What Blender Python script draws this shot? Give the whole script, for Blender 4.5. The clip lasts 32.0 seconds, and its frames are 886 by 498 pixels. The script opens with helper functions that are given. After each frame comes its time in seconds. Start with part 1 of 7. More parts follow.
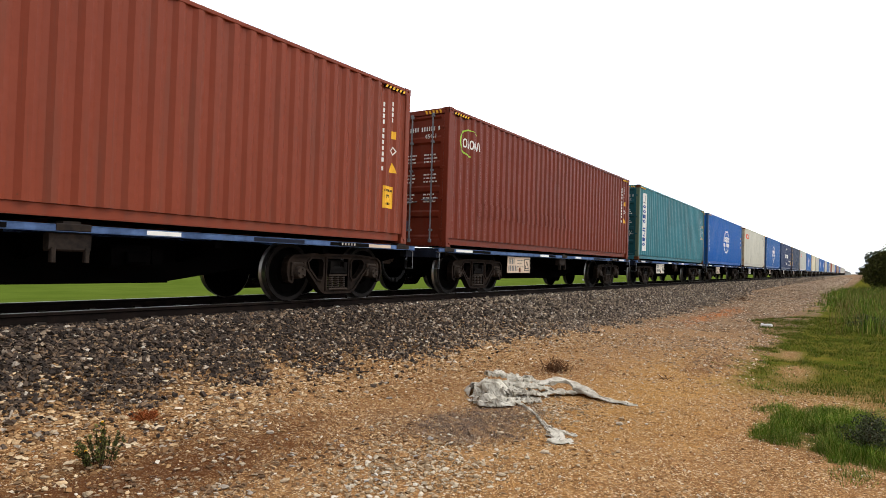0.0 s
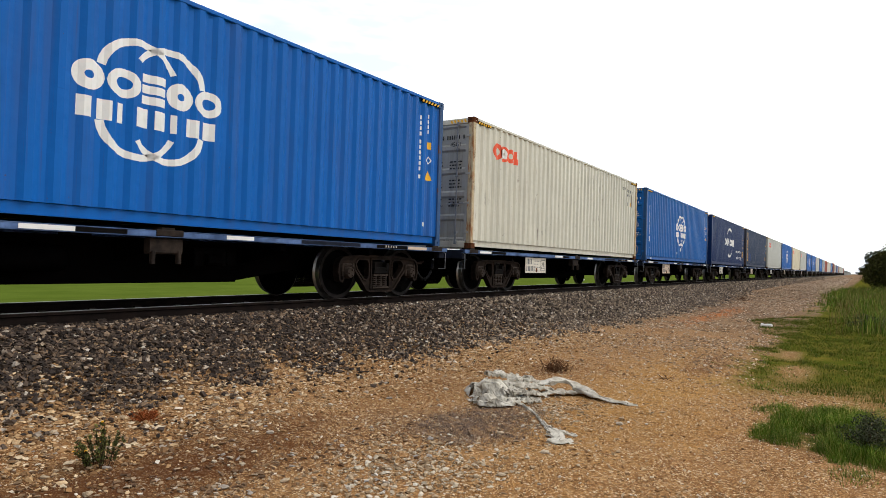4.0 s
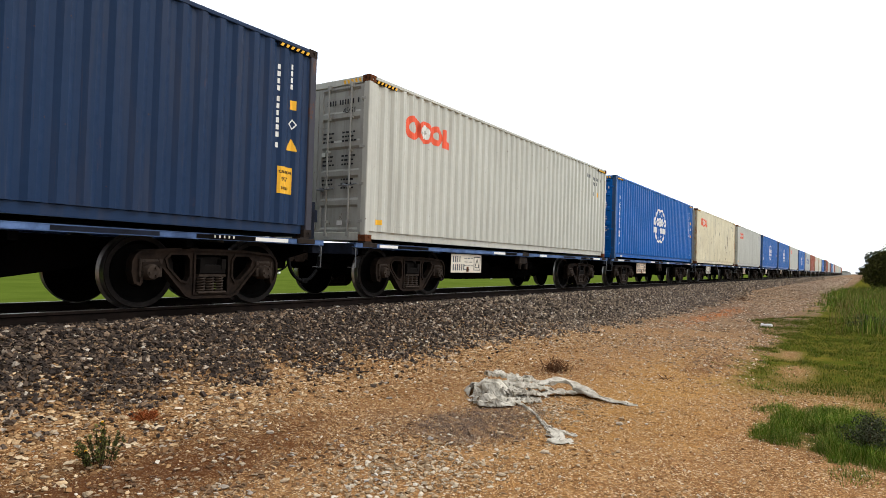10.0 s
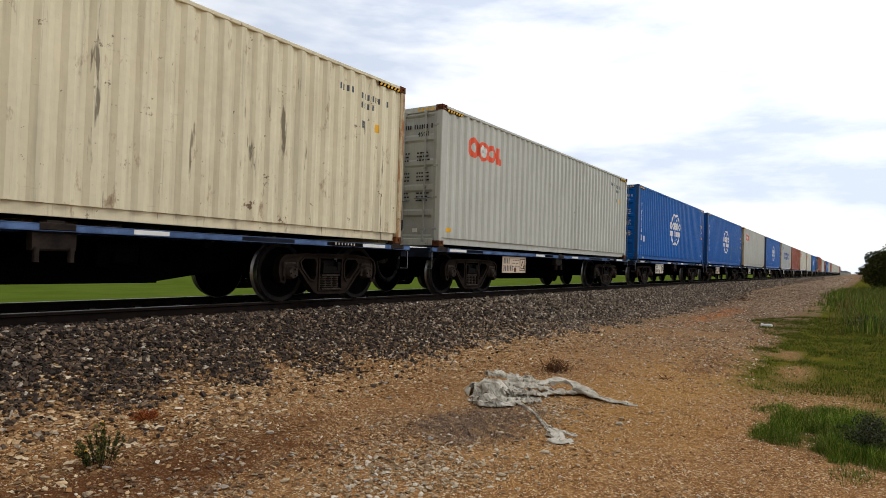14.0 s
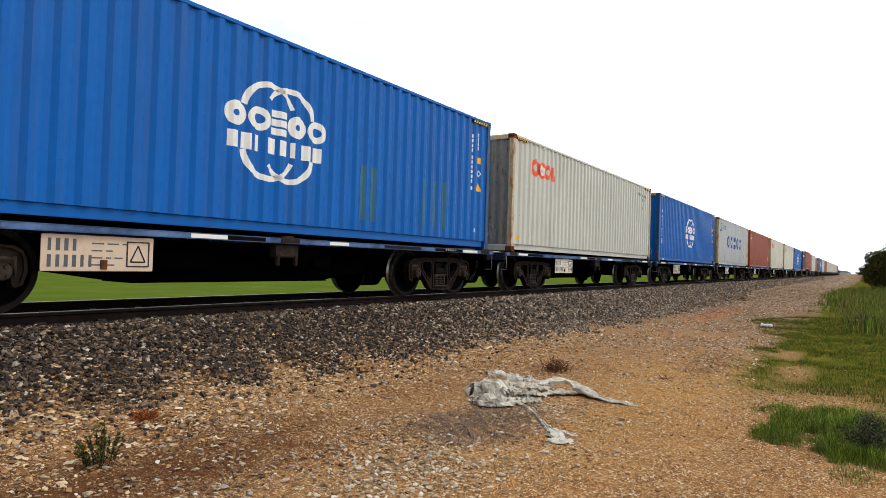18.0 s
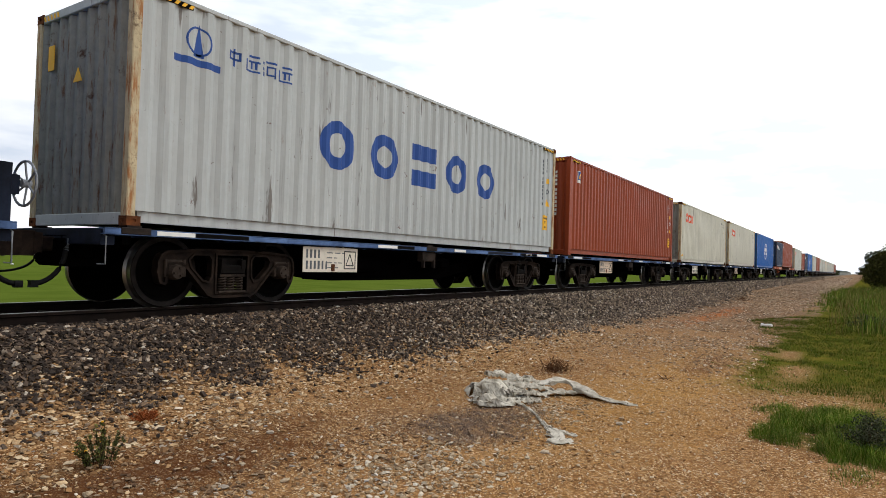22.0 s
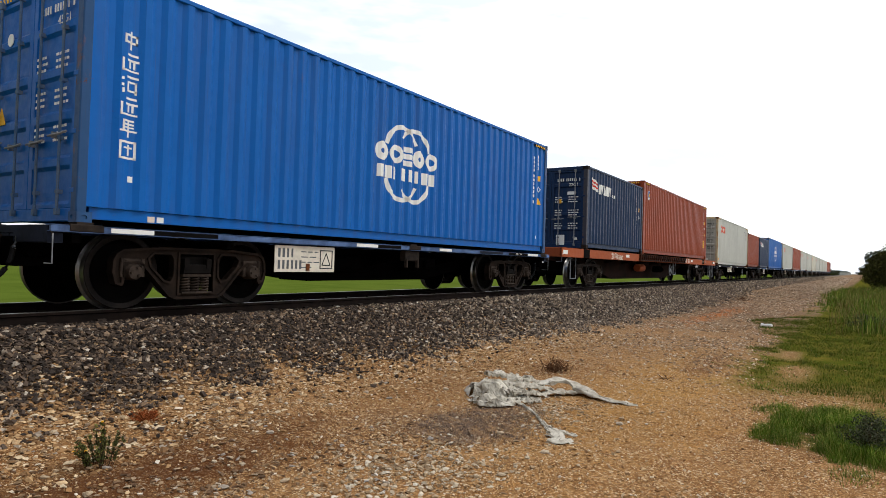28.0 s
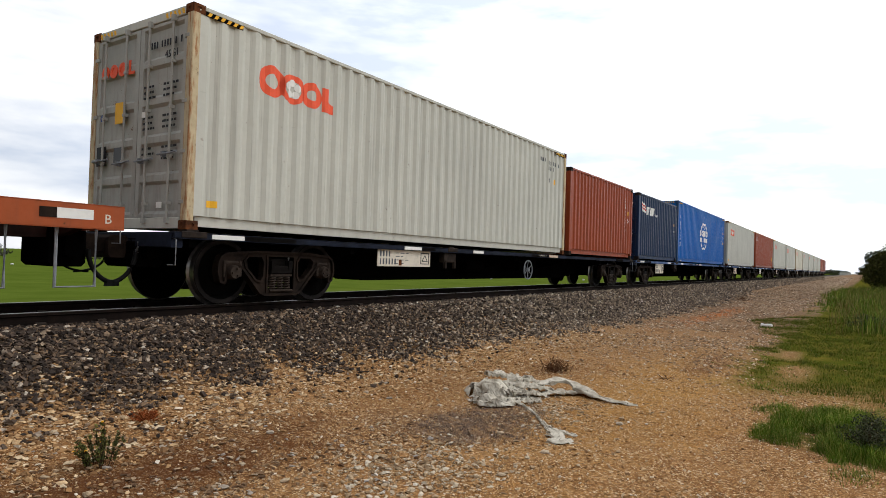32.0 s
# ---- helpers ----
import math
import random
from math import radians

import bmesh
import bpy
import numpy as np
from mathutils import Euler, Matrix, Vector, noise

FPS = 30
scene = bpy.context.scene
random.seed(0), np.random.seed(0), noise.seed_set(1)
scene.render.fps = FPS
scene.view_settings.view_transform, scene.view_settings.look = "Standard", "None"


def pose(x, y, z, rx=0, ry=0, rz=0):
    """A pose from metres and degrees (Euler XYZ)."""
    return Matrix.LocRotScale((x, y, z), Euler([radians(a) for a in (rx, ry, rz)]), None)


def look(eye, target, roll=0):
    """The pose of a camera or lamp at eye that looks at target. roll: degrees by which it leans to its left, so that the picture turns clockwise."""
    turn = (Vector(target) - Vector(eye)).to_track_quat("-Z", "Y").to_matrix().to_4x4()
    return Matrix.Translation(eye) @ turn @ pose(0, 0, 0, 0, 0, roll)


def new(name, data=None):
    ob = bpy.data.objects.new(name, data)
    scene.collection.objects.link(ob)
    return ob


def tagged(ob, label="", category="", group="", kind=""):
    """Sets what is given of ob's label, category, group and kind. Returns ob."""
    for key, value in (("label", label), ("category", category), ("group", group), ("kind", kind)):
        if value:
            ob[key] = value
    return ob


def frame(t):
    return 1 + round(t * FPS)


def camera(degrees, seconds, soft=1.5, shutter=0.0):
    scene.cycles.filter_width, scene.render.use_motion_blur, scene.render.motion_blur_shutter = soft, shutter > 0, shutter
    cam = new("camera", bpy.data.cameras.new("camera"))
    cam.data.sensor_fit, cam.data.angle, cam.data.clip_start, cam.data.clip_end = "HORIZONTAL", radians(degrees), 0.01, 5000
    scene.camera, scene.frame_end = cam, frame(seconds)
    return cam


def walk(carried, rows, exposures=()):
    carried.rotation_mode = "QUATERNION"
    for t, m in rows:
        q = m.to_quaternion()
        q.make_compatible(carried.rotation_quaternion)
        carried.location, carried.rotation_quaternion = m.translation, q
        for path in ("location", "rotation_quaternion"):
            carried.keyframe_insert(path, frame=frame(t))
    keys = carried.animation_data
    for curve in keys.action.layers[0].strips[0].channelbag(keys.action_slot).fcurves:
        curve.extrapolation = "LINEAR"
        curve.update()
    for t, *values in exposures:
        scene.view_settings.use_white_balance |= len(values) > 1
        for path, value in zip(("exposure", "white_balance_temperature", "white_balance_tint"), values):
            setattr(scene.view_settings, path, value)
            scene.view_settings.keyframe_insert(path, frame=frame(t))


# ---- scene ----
# camera: it stands beside the line and does not move
cam = camera(70.86, 32.0, soft=0.8)
EYE = Vector((0.0, -8.303, 0.701))
YAW, TILT, LEAN = radians(33.73), radians(1.136), 1.753
AIM = EYE + Vector((math.cos(YAW) * math.cos(TILT), math.sin(YAW) * math.cos(TILT), math.sin(TILT)))
BASE = -0.36
EXPOSED = ((0, 0.31), (1, 0.31), (2, 0.21), (3, 0.2), (5, 0.0), (6, -0.06), (7, 0.21), (8, 0.31), (10, 0.31), (11, -0.16), (12, 0.0), (13, -0.06), (14, -0.36), (16, 0.06), (17, 0.2),
           (18, 0.2), (19, -0.19), (20, -0.15), (21, 0.02), (22, -0.05), (23, -0.09), (24, 0.13), (25, -0.1), (27, -0.1), (28, 0.03), (29, 0.1), (30, 0.25), (31, 0.32), (32, -0.12))
walk(cam, [(0.0, look(EYE, AIM, LEAN)), (32.0, look(EYE, AIM, LEAN))], [(t, BASE + e) for t, e in EXPOSED])

# distance run by the train, in metres, at each whole second
RUN = (0.0, 9.87, 19.74, 29.5, 39.25, 48.9, 58.53, 68.1, 77.62, 87.07, 96.55, 105.91, 115.3, 124.7, 134.13, 143.49, 152.83,
       162.1, 171.32, 180.5, 189.68, 198.82, 208.08, 217.23, 226.37, 235.47, 244.66, 253.68, 262.67, 271.7, 280.65, 289.47, 298.43)


def run_at(t):
    """Smooth distance run by the train at t seconds."""
    i = min(int(t), 31)
    u = t - i
    a, b = RUN[i], RUN[i + 1]
    ma = (RUN[i + 1] - RUN[i - 1]) / 2 if i else b - a
    mb = (RUN[i + 2] - RUN[i]) / 2 if i < 31 else b - a
    return a * (1 + 2 * u) * (1 - u) ** 2 + ma * u * (1 - u) ** 2 + b * u * u * (3 - 2 * u) + mb * u * u * (u - 1)


# ---- world and sun: bright overcast afternoon ----
SUN_AZ, SUN_EL = radians(150), radians(48)
world = bpy.data.worlds.new("overcast_sky")
scene.world = world
world.use_nodes = True
wt = world.node_tree
wt.nodes.clear()
w_out = wt.nodes.new("ShaderNodeOutputWorld")
w_bg = wt.nodes.new("ShaderNodeBackground")
w_sky = wt.nodes.new("ShaderNodeTexSky")
w_sky.sky_type = "NISHITA"
w_sky.sun_disc = False
w_sky.sun_elevation, w_sky.sun_rotation = SUN_EL, SUN_AZ
w_mix = wt.nodes.new("ShaderNodeMix")
w_mix.data_type = "RGBA"
w_co = wt.nodes.new("ShaderNodeTexCoord")
w_map = wt.nodes.new("ShaderNodeMapping")
w_map.inputs["Scale"].default_value = (1.6, 1.6, 6.5)
w_noise = wt.nodes.new("ShaderNodeTexNoise")
w_noise.inputs["Scale"].default_value = 1.7
w_noise.inputs["Detail"].default_value = 7
w_noise.inputs["Roughness"].default_value = 0.55
w_ramp = wt.nodes.new("ShaderNodeValToRGB")
w_ramp.color_ramp.elements[0].position, w_ramp.color_ramp.elements[0].color = 0.38, (9.0, 10.0, 11.8, 1)
w_ramp.color_ramp.elements[1].position, w_ramp.color_ramp.elements[1].color = 0.6, (16.2, 16.2, 16.2, 1)
w_mix.inputs[0].default_value = 0.9
w_bg.inputs["Strength"].default_value = 0.1
wt.links.new(w_co.outputs["Generated"], w_map.inputs["Vector"])
wt.links.new(w_map.outputs["Vector"], w_noise.inputs["Vector"])
wt.links.new(w_noise.outputs["Fac"], w_ramp.inputs["Fac"])
wt.links.new(w_sky.outputs["Color"], w_mix.inputs["A"])
# the cloud is thinner and brighter down the line, thicker behind the train's front
w_dot = wt.nodes.new("ShaderNodeVectorMath")
w_dot.operation = "DOT_PRODUCT"
w_dot.inputs[1].default_value = (0.85, -0.25, 0.46)
w_glow = wt.nodes.new("ShaderNodeMapRange")
for key, v in (("From Min", -1.0), ("From Max", 1.0), ("To Min", 0.3), ("To Max", 1.6)):
    w_glow.inputs[key].default_value = v
w_mul = wt.nodes.new("ShaderNodeVectorMath")
w_mul.operation = "SCALE"
wt.links.new(w_co.outputs["Generated"], w_dot.inputs[0])
wt.links.new(w_dot.outputs["Value"], w_glow.inputs["Value"])
wt.links.new(w_glow.outputs["Result"], w_mul.inputs["Scale"])
wt.links.new(w_ramp.outputs["Color"], w_mul.inputs[0])
wt.links.new(w_mul.outputs["Vector"], w_mix.inputs["B"])
wt.links.new(w_mix.outputs["Result"], w_bg.inputs["Color"])
wt.links.new(w_bg.outputs["Background"], w_out.inputs["Surface"])
sun = new("sun", bpy.data.lights.new("sun", "SUN"))
sun.data.energy, sun.data.angle, sun.data.color = 1.25, radians(18), (1.0, 0.96, 0.9)
sun_dir = Vector((math.sin(SUN_AZ) * math.cos(SUN_EL), math.cos(SUN_AZ) * math.cos(SUN_EL), math.sin(SUN_EL)))
sun.matrix_world = look(sun_dir * 60, (0, 0, 0))

# ---- materials ----
def lin(r, g, b):
    """Linear colour from 0-255 display values."""
    f = lambda c: c / 12.92 if c <= 0.04045 else ((c + 0.055) / 1.055) ** 2.4
    return (f(r / 255), f(g / 255), f(b / 255), 1.0)


def shade(c, k):
    return (min(c[0] * k, 1), min(c[1] * k, 1), min(c[2] * k, 1), 1.0)


class Mat:
    """A small node builder round one Principled shader."""

    def __init__(self, name, rough=0.6, metal=0.0, spec=0.5):
        self.m = bpy.data.materials.new(name)
        self.m.use_nodes = True
        self.t = self.m.node_tree
        self.b = self.t.nodes["Principled BSDF"]
        self.b.inputs["Roughness"].default_value = rough
        self.b.inputs["Metallic"].default_value = metal
        self.b.inputs["Specular IOR Level"].default_value = spec

    def n(self, kind, **values):
        node = self.t.nodes.new("ShaderNode" + kind)
        for key, v in values.items():
            node.inputs[key.replace("_", " ")].default_value = v
        return node

    def link(self, a, b):
        self.t.links.new(a, b)

    def coords(self, per_object=False, space="Object"):
        co = self.n("TexCoord").outputs[space]
        if not per_object:
            return co
        info = self.n("ObjectInfo")
        add = self.n("VectorMath")
        mul = self.n("VectorMath")
        mul.operation = "SCALE"
        mul.inputs[0].default_value = (37.0, 11.0, 23.0)
        self.link(info.outputs["Random"], mul.inputs["Scale"])
        self.link(co, add.inputs[0])
        self.link(mul.outputs[0], add.inputs[1])
        return add.outputs[0]

    def noise(self, co, scale, detail=4.0, rough=0.55, stretch=None):
        if stretch:
            mp = self.n("Mapping", Scale=stretch)
            self.link(co, mp.inputs["Vector"])
            co = mp.outputs["Vector"]
        node = self.n("TexNoise", Scale=scale, Detail=detail, Roughness=rough)
        self.link(co, node.inputs["Vector"])
        return node.outputs["Fac"]

    def ramp(self, fac, *stops):
        node = self.n("ValToRGB")
        el = node.color_ramp.elements
        while len(el) < len(stops):
            el.new(0.5)
        for e, (p, c) in zip(el, stops):
            e.position = p
            e.color = c if isinstance(c, tuple) else (c, c, c, 1)
        self.link(fac, node.inputs["Fac"])
        return node.outputs["Color"]

    def mix(self, fac, a, b, blend="MIX"):
        node = self.n("Mix")
        node.data_type = "RGBA"
        node.blend_type = blend
        for sock, v in ((node.inputs[0], fac), (node.inputs["A"], a), (node.inputs["B"], b)):
            if isinstance(v, (int, float, tuple)):
                sock.default_value = v
            else:
                self.link(v, sock)
        return node.outputs["Result"]

    def color(self, sock):
        self.link(sock, self.b.inputs["Base Color"])
        return self

    def bump(self, fac, strength=0.2, distance=0.01):
        node = self.n("Bump", Strength=strength, Distance=distance)
        self.link(fac, node.inputs["Height"])
        self.link(node.outputs["Normal"], self.b.inputs["Normal"])
        return self

    def rough_from(self, sock):
        self.link(sock, self.b.inputs["Roughness"])
        return self


def paint(name, rgb, wear=0.3, rust=0.25, rough=0.42, spec=0.14, stain=0.0):
    """Weathered paint on steel: fading, vertical dirt runs, rust spots."""
    m = Mat(name, rough, spec=spec)
    base = lin(*rgb)
    co = m.coords(True)
    fade = m.noise(co, 0.55, 5, 0.6)
    fine = m.noise(co, 9.0, 5, 0.65)
    runs = m.noise(co, 1.0, 5, 0.62, (5.5, 5.5, 0.32))
    col = m.mix(m.ramp(fade, (0.3, 0.0), (0.75, 1.0)), shade(base, 1.0 - 0.16 * wear), shade(base, 1.0 + 0.22 * wear))
    col = m.mix(m.ramp(fine, (0.35, 0.0), (0.7, 0.35 * wear)), col, shade(base, 0.6))
    col = m.mix(m.ramp(runs, (0.5, 0.0), (0.7, 0.75 * wear)), col, (*[0.35 * base[i] + (0.05, 0.04, 0.03)[i] for i in range(3)], 1))
    spots = m.noise(co, 3.2, 8, 0.72)
    scars = m.noise(co, 2.1, 7, 0.7, (2.2, 2.2, 0.8))
    col = m.mix(m.ramp(spots, (0.70 - 0.11 * rust, 0.0), (0.735 - 0.11 * rust, 0.9 * min(1, rust * 2.5))), col, (0.11, 0.04, 0.018, 1))
    col = m.mix(m.ramp(scars, (0.66 - 0.1 * rust, 0.0), (0.76 - 0.08 * rust, 0.7 * min(1, rust * 2))), col, (0.2, 0.085, 0.03, 1))
    thin = m.noise(co, 1.0, 6, 0.7, (26.0, 26.0, 0.55))
    col = m.mix(m.ramp(thin, (0.6, 0.0), (0.7, min(0.8, 0.9 * wear))), col, (*[0.3 * base[i] + (0.045, 0.03, 0.02)[i] for i in range(3)], 1))
    if stain:
        bold = m.noise(co, 1.0, 5, 0.6, (7.0, 7.0, 0.8))
        col = m.mix(m.ramp(bold, (0.66 - 0.03 * stain, 0.0), (0.71 - 0.03 * stain, 0.75)), col, (0.085, 0.06, 0.042, 1))
        sweep = m.noise(co, 0.7, 6, 0.65)
        col = m.mix(m.ramp(sweep, (0.52, 0.0), (0.72, 0.6 * stain)), col, (*[0.55 * base[i] + (0.09, 0.045, 0.008)[i] for i in range(3)], 1))
    scratch = m.noise(co, 1.0, 4, 0.6, (3.0, 3.0, 22.0))
    chips = m.noise(co, 11.0, 5, 0.7)
    col = m.mix(m.ramp(scratch, (0.69, 0.0), (0.72, 0.5 * wear)), col, shade(base, 0.45))
    col = m.mix(m.ramp(chips, (0.70 - 0.05 * rust, 0.0), (0.73 - 0.05 * rust, 0.8)), col, (0.1, 0.045, 0.022, 1))
    m.color(col)
    m.rough_from(m.ramp(fine, (0.3, rough - 0.1), (0.75, rough + 0.18)))
    dents = m.mix(0.35, m.noise(co, 1.6, 4, 0.6), m.noise(co, 6.0, 4, 0.6))
    m.bump(dents, 0.3, 0.03)
    return m.m


def steel(name, rgb, rgb2, scale=4.0, rough=0.8, metal=0.0, bump=0.25, spec=0.06):
    """Dirty metal in two mixed tones with a fine grain."""
    m = Mat(name, rough, metal, spec)
    co = m.coords(True)
    big = m.noise(co, scale, 6, 0.65)
    fine = m.noise(co, scale * 9, 4, 0.6)
    col = m.mix(m.ramp(big, (0.38, 0.0), (0.64, 1.0)), lin(*rgb), lin(*rgb2))
    col = m.mix(m.ramp(fine, (0.45, 0.0), (0.75, 0.4)), col, shade(lin(*rgb), 0.5))
    m.color(col)
    m.bump(fine, bump, 0.004)
    return m.m


def plain(name, rgb, rough=0.6, wear=0.25, spec=0.3):
    """Paint of one colour with light soiling, for marks and lettering."""
    m = Mat(name, rough, spec=spec)
    co = m.coords(True)
    f = m.noise(co, 7.0, 6, 0.7)
    m.color(m.mix(m.ramp(f, (0.48, 0.0), (0.78, wear)), lin(*rgb), shade(lin(*rgb), 0.45)))
    return m.m


def islands(name, stops, rough=0.9, bump_scale=30.0, spec=0.08):
    """Colour picked for every loose piece of a mesh, with grain."""
    m = Mat(name, rough, spec=spec)
    geo = m.n("NewGeometry")
    col = m.ramp(geo.outputs["Random Per Island"], *[(p, lin(*c)) for p, c in stops])
    grain = m.noise(m.coords(), bump_scale, 5, 0.65)
    col = m.mix(m.ramp(grain, (0.35, 0.0), (0.7, 0.45)), col, (0.07, 0.055, 0.04, 1))
    m.color(col)
    m.bump(grain, 0.35, 0.004)
    return m.m


RED = paint("red_brown_paint", (126, 58, 38), 0.5, 0.22)
RED_B = paint("rust_red_paint", (146, 66, 37), 0.5, 0.25)
MAROON = paint("maroon_paint", (112, 46, 28), 0.4, 0.12)
TEAL = paint("teal_paint", (58, 121, 131), 0.8, 0.3)
BLUE = paint("bright_blue_paint", (0, 92, 172), 0.45, 0.12)
BLUE_B = paint("faded_blue_paint", (22, 94, 164), 0.55, 0.2)
NAVY = paint("navy_paint", (16, 44, 88), 0.45, 0.12)
NAVY_B = paint("dark_navy_paint", (24, 46, 76), 0.45, 0.15)
INK = paint("dark_blue_paint", (21, 26, 40), 0.4, 0.2)
GREY = paint("pale_grey_paint", (192, 192, 181), 0.4, 0.2)
BEIGE = paint("beige_grey_paint", (208, 204, 186), 0.5, 0.35, stain=0.2)
CREAM = paint("stained_cream_paint", (226, 216, 184), 0.45, 0.6, stain=0.5)
SILVER = paint("cool_grey_paint", (180, 184, 182), 0.45, 0.4, stain=0.25)
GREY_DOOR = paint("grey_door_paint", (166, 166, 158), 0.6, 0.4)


def streaked(name, rgb, rust_rgb, amount):
    """Pale paint on a post with long rust streaks and bare patches."""
    m = Mat(name, 0.75, spec=0.15)
    co = m.coords(True)
    a = m.noise(co, 2.4, 7, 0.7, (6.0, 6.0, 0.9))
    b = m.noise(co, 7.0, 6, 0.7)
    col = m.mix(m.ramp(b, (0.35, 0.0), (0.7, 0.6)), lin(*rgb), shade(lin(*rgb), 0.62))
    col = m.mix(m.ramp(a, (0.58 - amount * 0.2, 0.0), (0.68 - amount * 0.16, 0.9)), col, lin(*rust_rgb))
    col = m.mix(m.ramp(m.noise(co, 3.0, 6, 0.75), (0.6, 0.0), (0.7, 0.9)), col, lin(70, 44, 30))
    m.color(col)
    m.bump(b, 0.2, 0.004)
    return m.m


# the end's own rust streaks, over a grey darkened for its shaded side
GREY_END = streaked("rust_streaked_shaded_end", (138, 138, 130), (98, 66, 40), 0.12)
CREAM_POST = streaked("rust_streaked_cream", (196, 180, 146), (150, 96, 52), 0.45)
RUSTCAST = steel("rusty_casting_steel", (112, 66, 38), (66, 44, 32), 7.0, 0.9)
GALV = steel("galvanised_rod_steel", (140, 144, 148), (104, 108, 112), 6.0, 0.55, 0.0)
CAST = steel("dark_casting_steel", (54, 46, 40), (30, 27, 26), 6.0)
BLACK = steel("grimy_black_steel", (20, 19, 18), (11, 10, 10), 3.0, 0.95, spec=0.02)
# underframe colour sunk below real steel, to hold the deep shade under the wagons
UNDER = steel("shade_dark_underframe", (9, 8, 8), (5, 5, 5), 2.0, 1.0, spec=0.0)
BOGIE = steel("brake_dust_brown_steel", (44, 35, 29), (22, 18, 16), 5.0, 0.85)
# bolster steel: about half the bogie colour
NEST = steel("dark_bolster_steel", (22, 19, 17), (11, 10, 9), 5.0, 0.85)
ENDCAP = steel("dusty_bearing_cap", (62, 53, 46), (36, 30, 26), 9.0, 0.7)
# wheel steel blackened likewise, for the shade it stands in
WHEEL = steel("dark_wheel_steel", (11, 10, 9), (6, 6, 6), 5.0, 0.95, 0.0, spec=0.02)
RIM = steel("rubbed_wheel_rim", (34, 30, 28), (17, 15, 14), 7.0, 0.6)
TREAD = steel("polished_wheel_tread", (150, 148, 144), (110, 108, 105), 5.0, 0.3, 0.9)
SILL = steel("faded_blue_sill_paint", (96, 122, 166), (58, 76, 108), 2.5, 0.65)
SILL_D = steel("dark_blue_sill_paint", (34, 40, 54), (20, 23, 30), 2.5, 0.7)
BROWN = paint("orange_brown_wagon_paint", (158, 80, 46), 0.45, 0.35, 0.7)
BROWN_D = steel("dark_brown_wagon_steel", (42, 22, 16), (20, 13, 11), 2.0)
WHITE = plain("white_marking_paint", (228, 228, 222))
OFFWHITE = plain("soiled_white_board", (214, 206, 190), 0.7, 0.5)
TAN = plain("dusty_board", (206, 184, 160), 0.7, 0.5)
YELLOW = plain("yellow_marking_paint", (236, 178, 42))
INKMARK = plain("black_marking_paint", (34, 34, 38))
GREYMARK = plain("dark_grey_marking", (84, 88, 92))
ORANGE = plain("orange_red_logo_paint", (236, 92, 56))
LOGOBLUE = plain("blue_logo_paint", (34, 72, 140))
GREENMARK = plain("lime_green_logo_paint", (150, 190, 60))
REDMARK = plain("red_stripe_paint", (196, 50, 44))
PINKISH = plain("chalk_grey_writing", (216, 200, 184), 0.8, 0.5)
RUBBER = steel("black_rubber_hose", (26, 26, 26), (18, 18, 18), 8.0, 0.6)
RAIL = steel("rusty_rail_web", (32, 24, 20), (20, 16, 14), 6.0, 0.85)
RAILTOP = steel("worn_rail_head", (120, 116, 112), (84, 80, 76), 3.0, 0.35, 0.8)
SLEEPER = steel("weathered_concrete_sleeper", (120, 108, 96), (84, 76, 68), 5.0, 0.9)


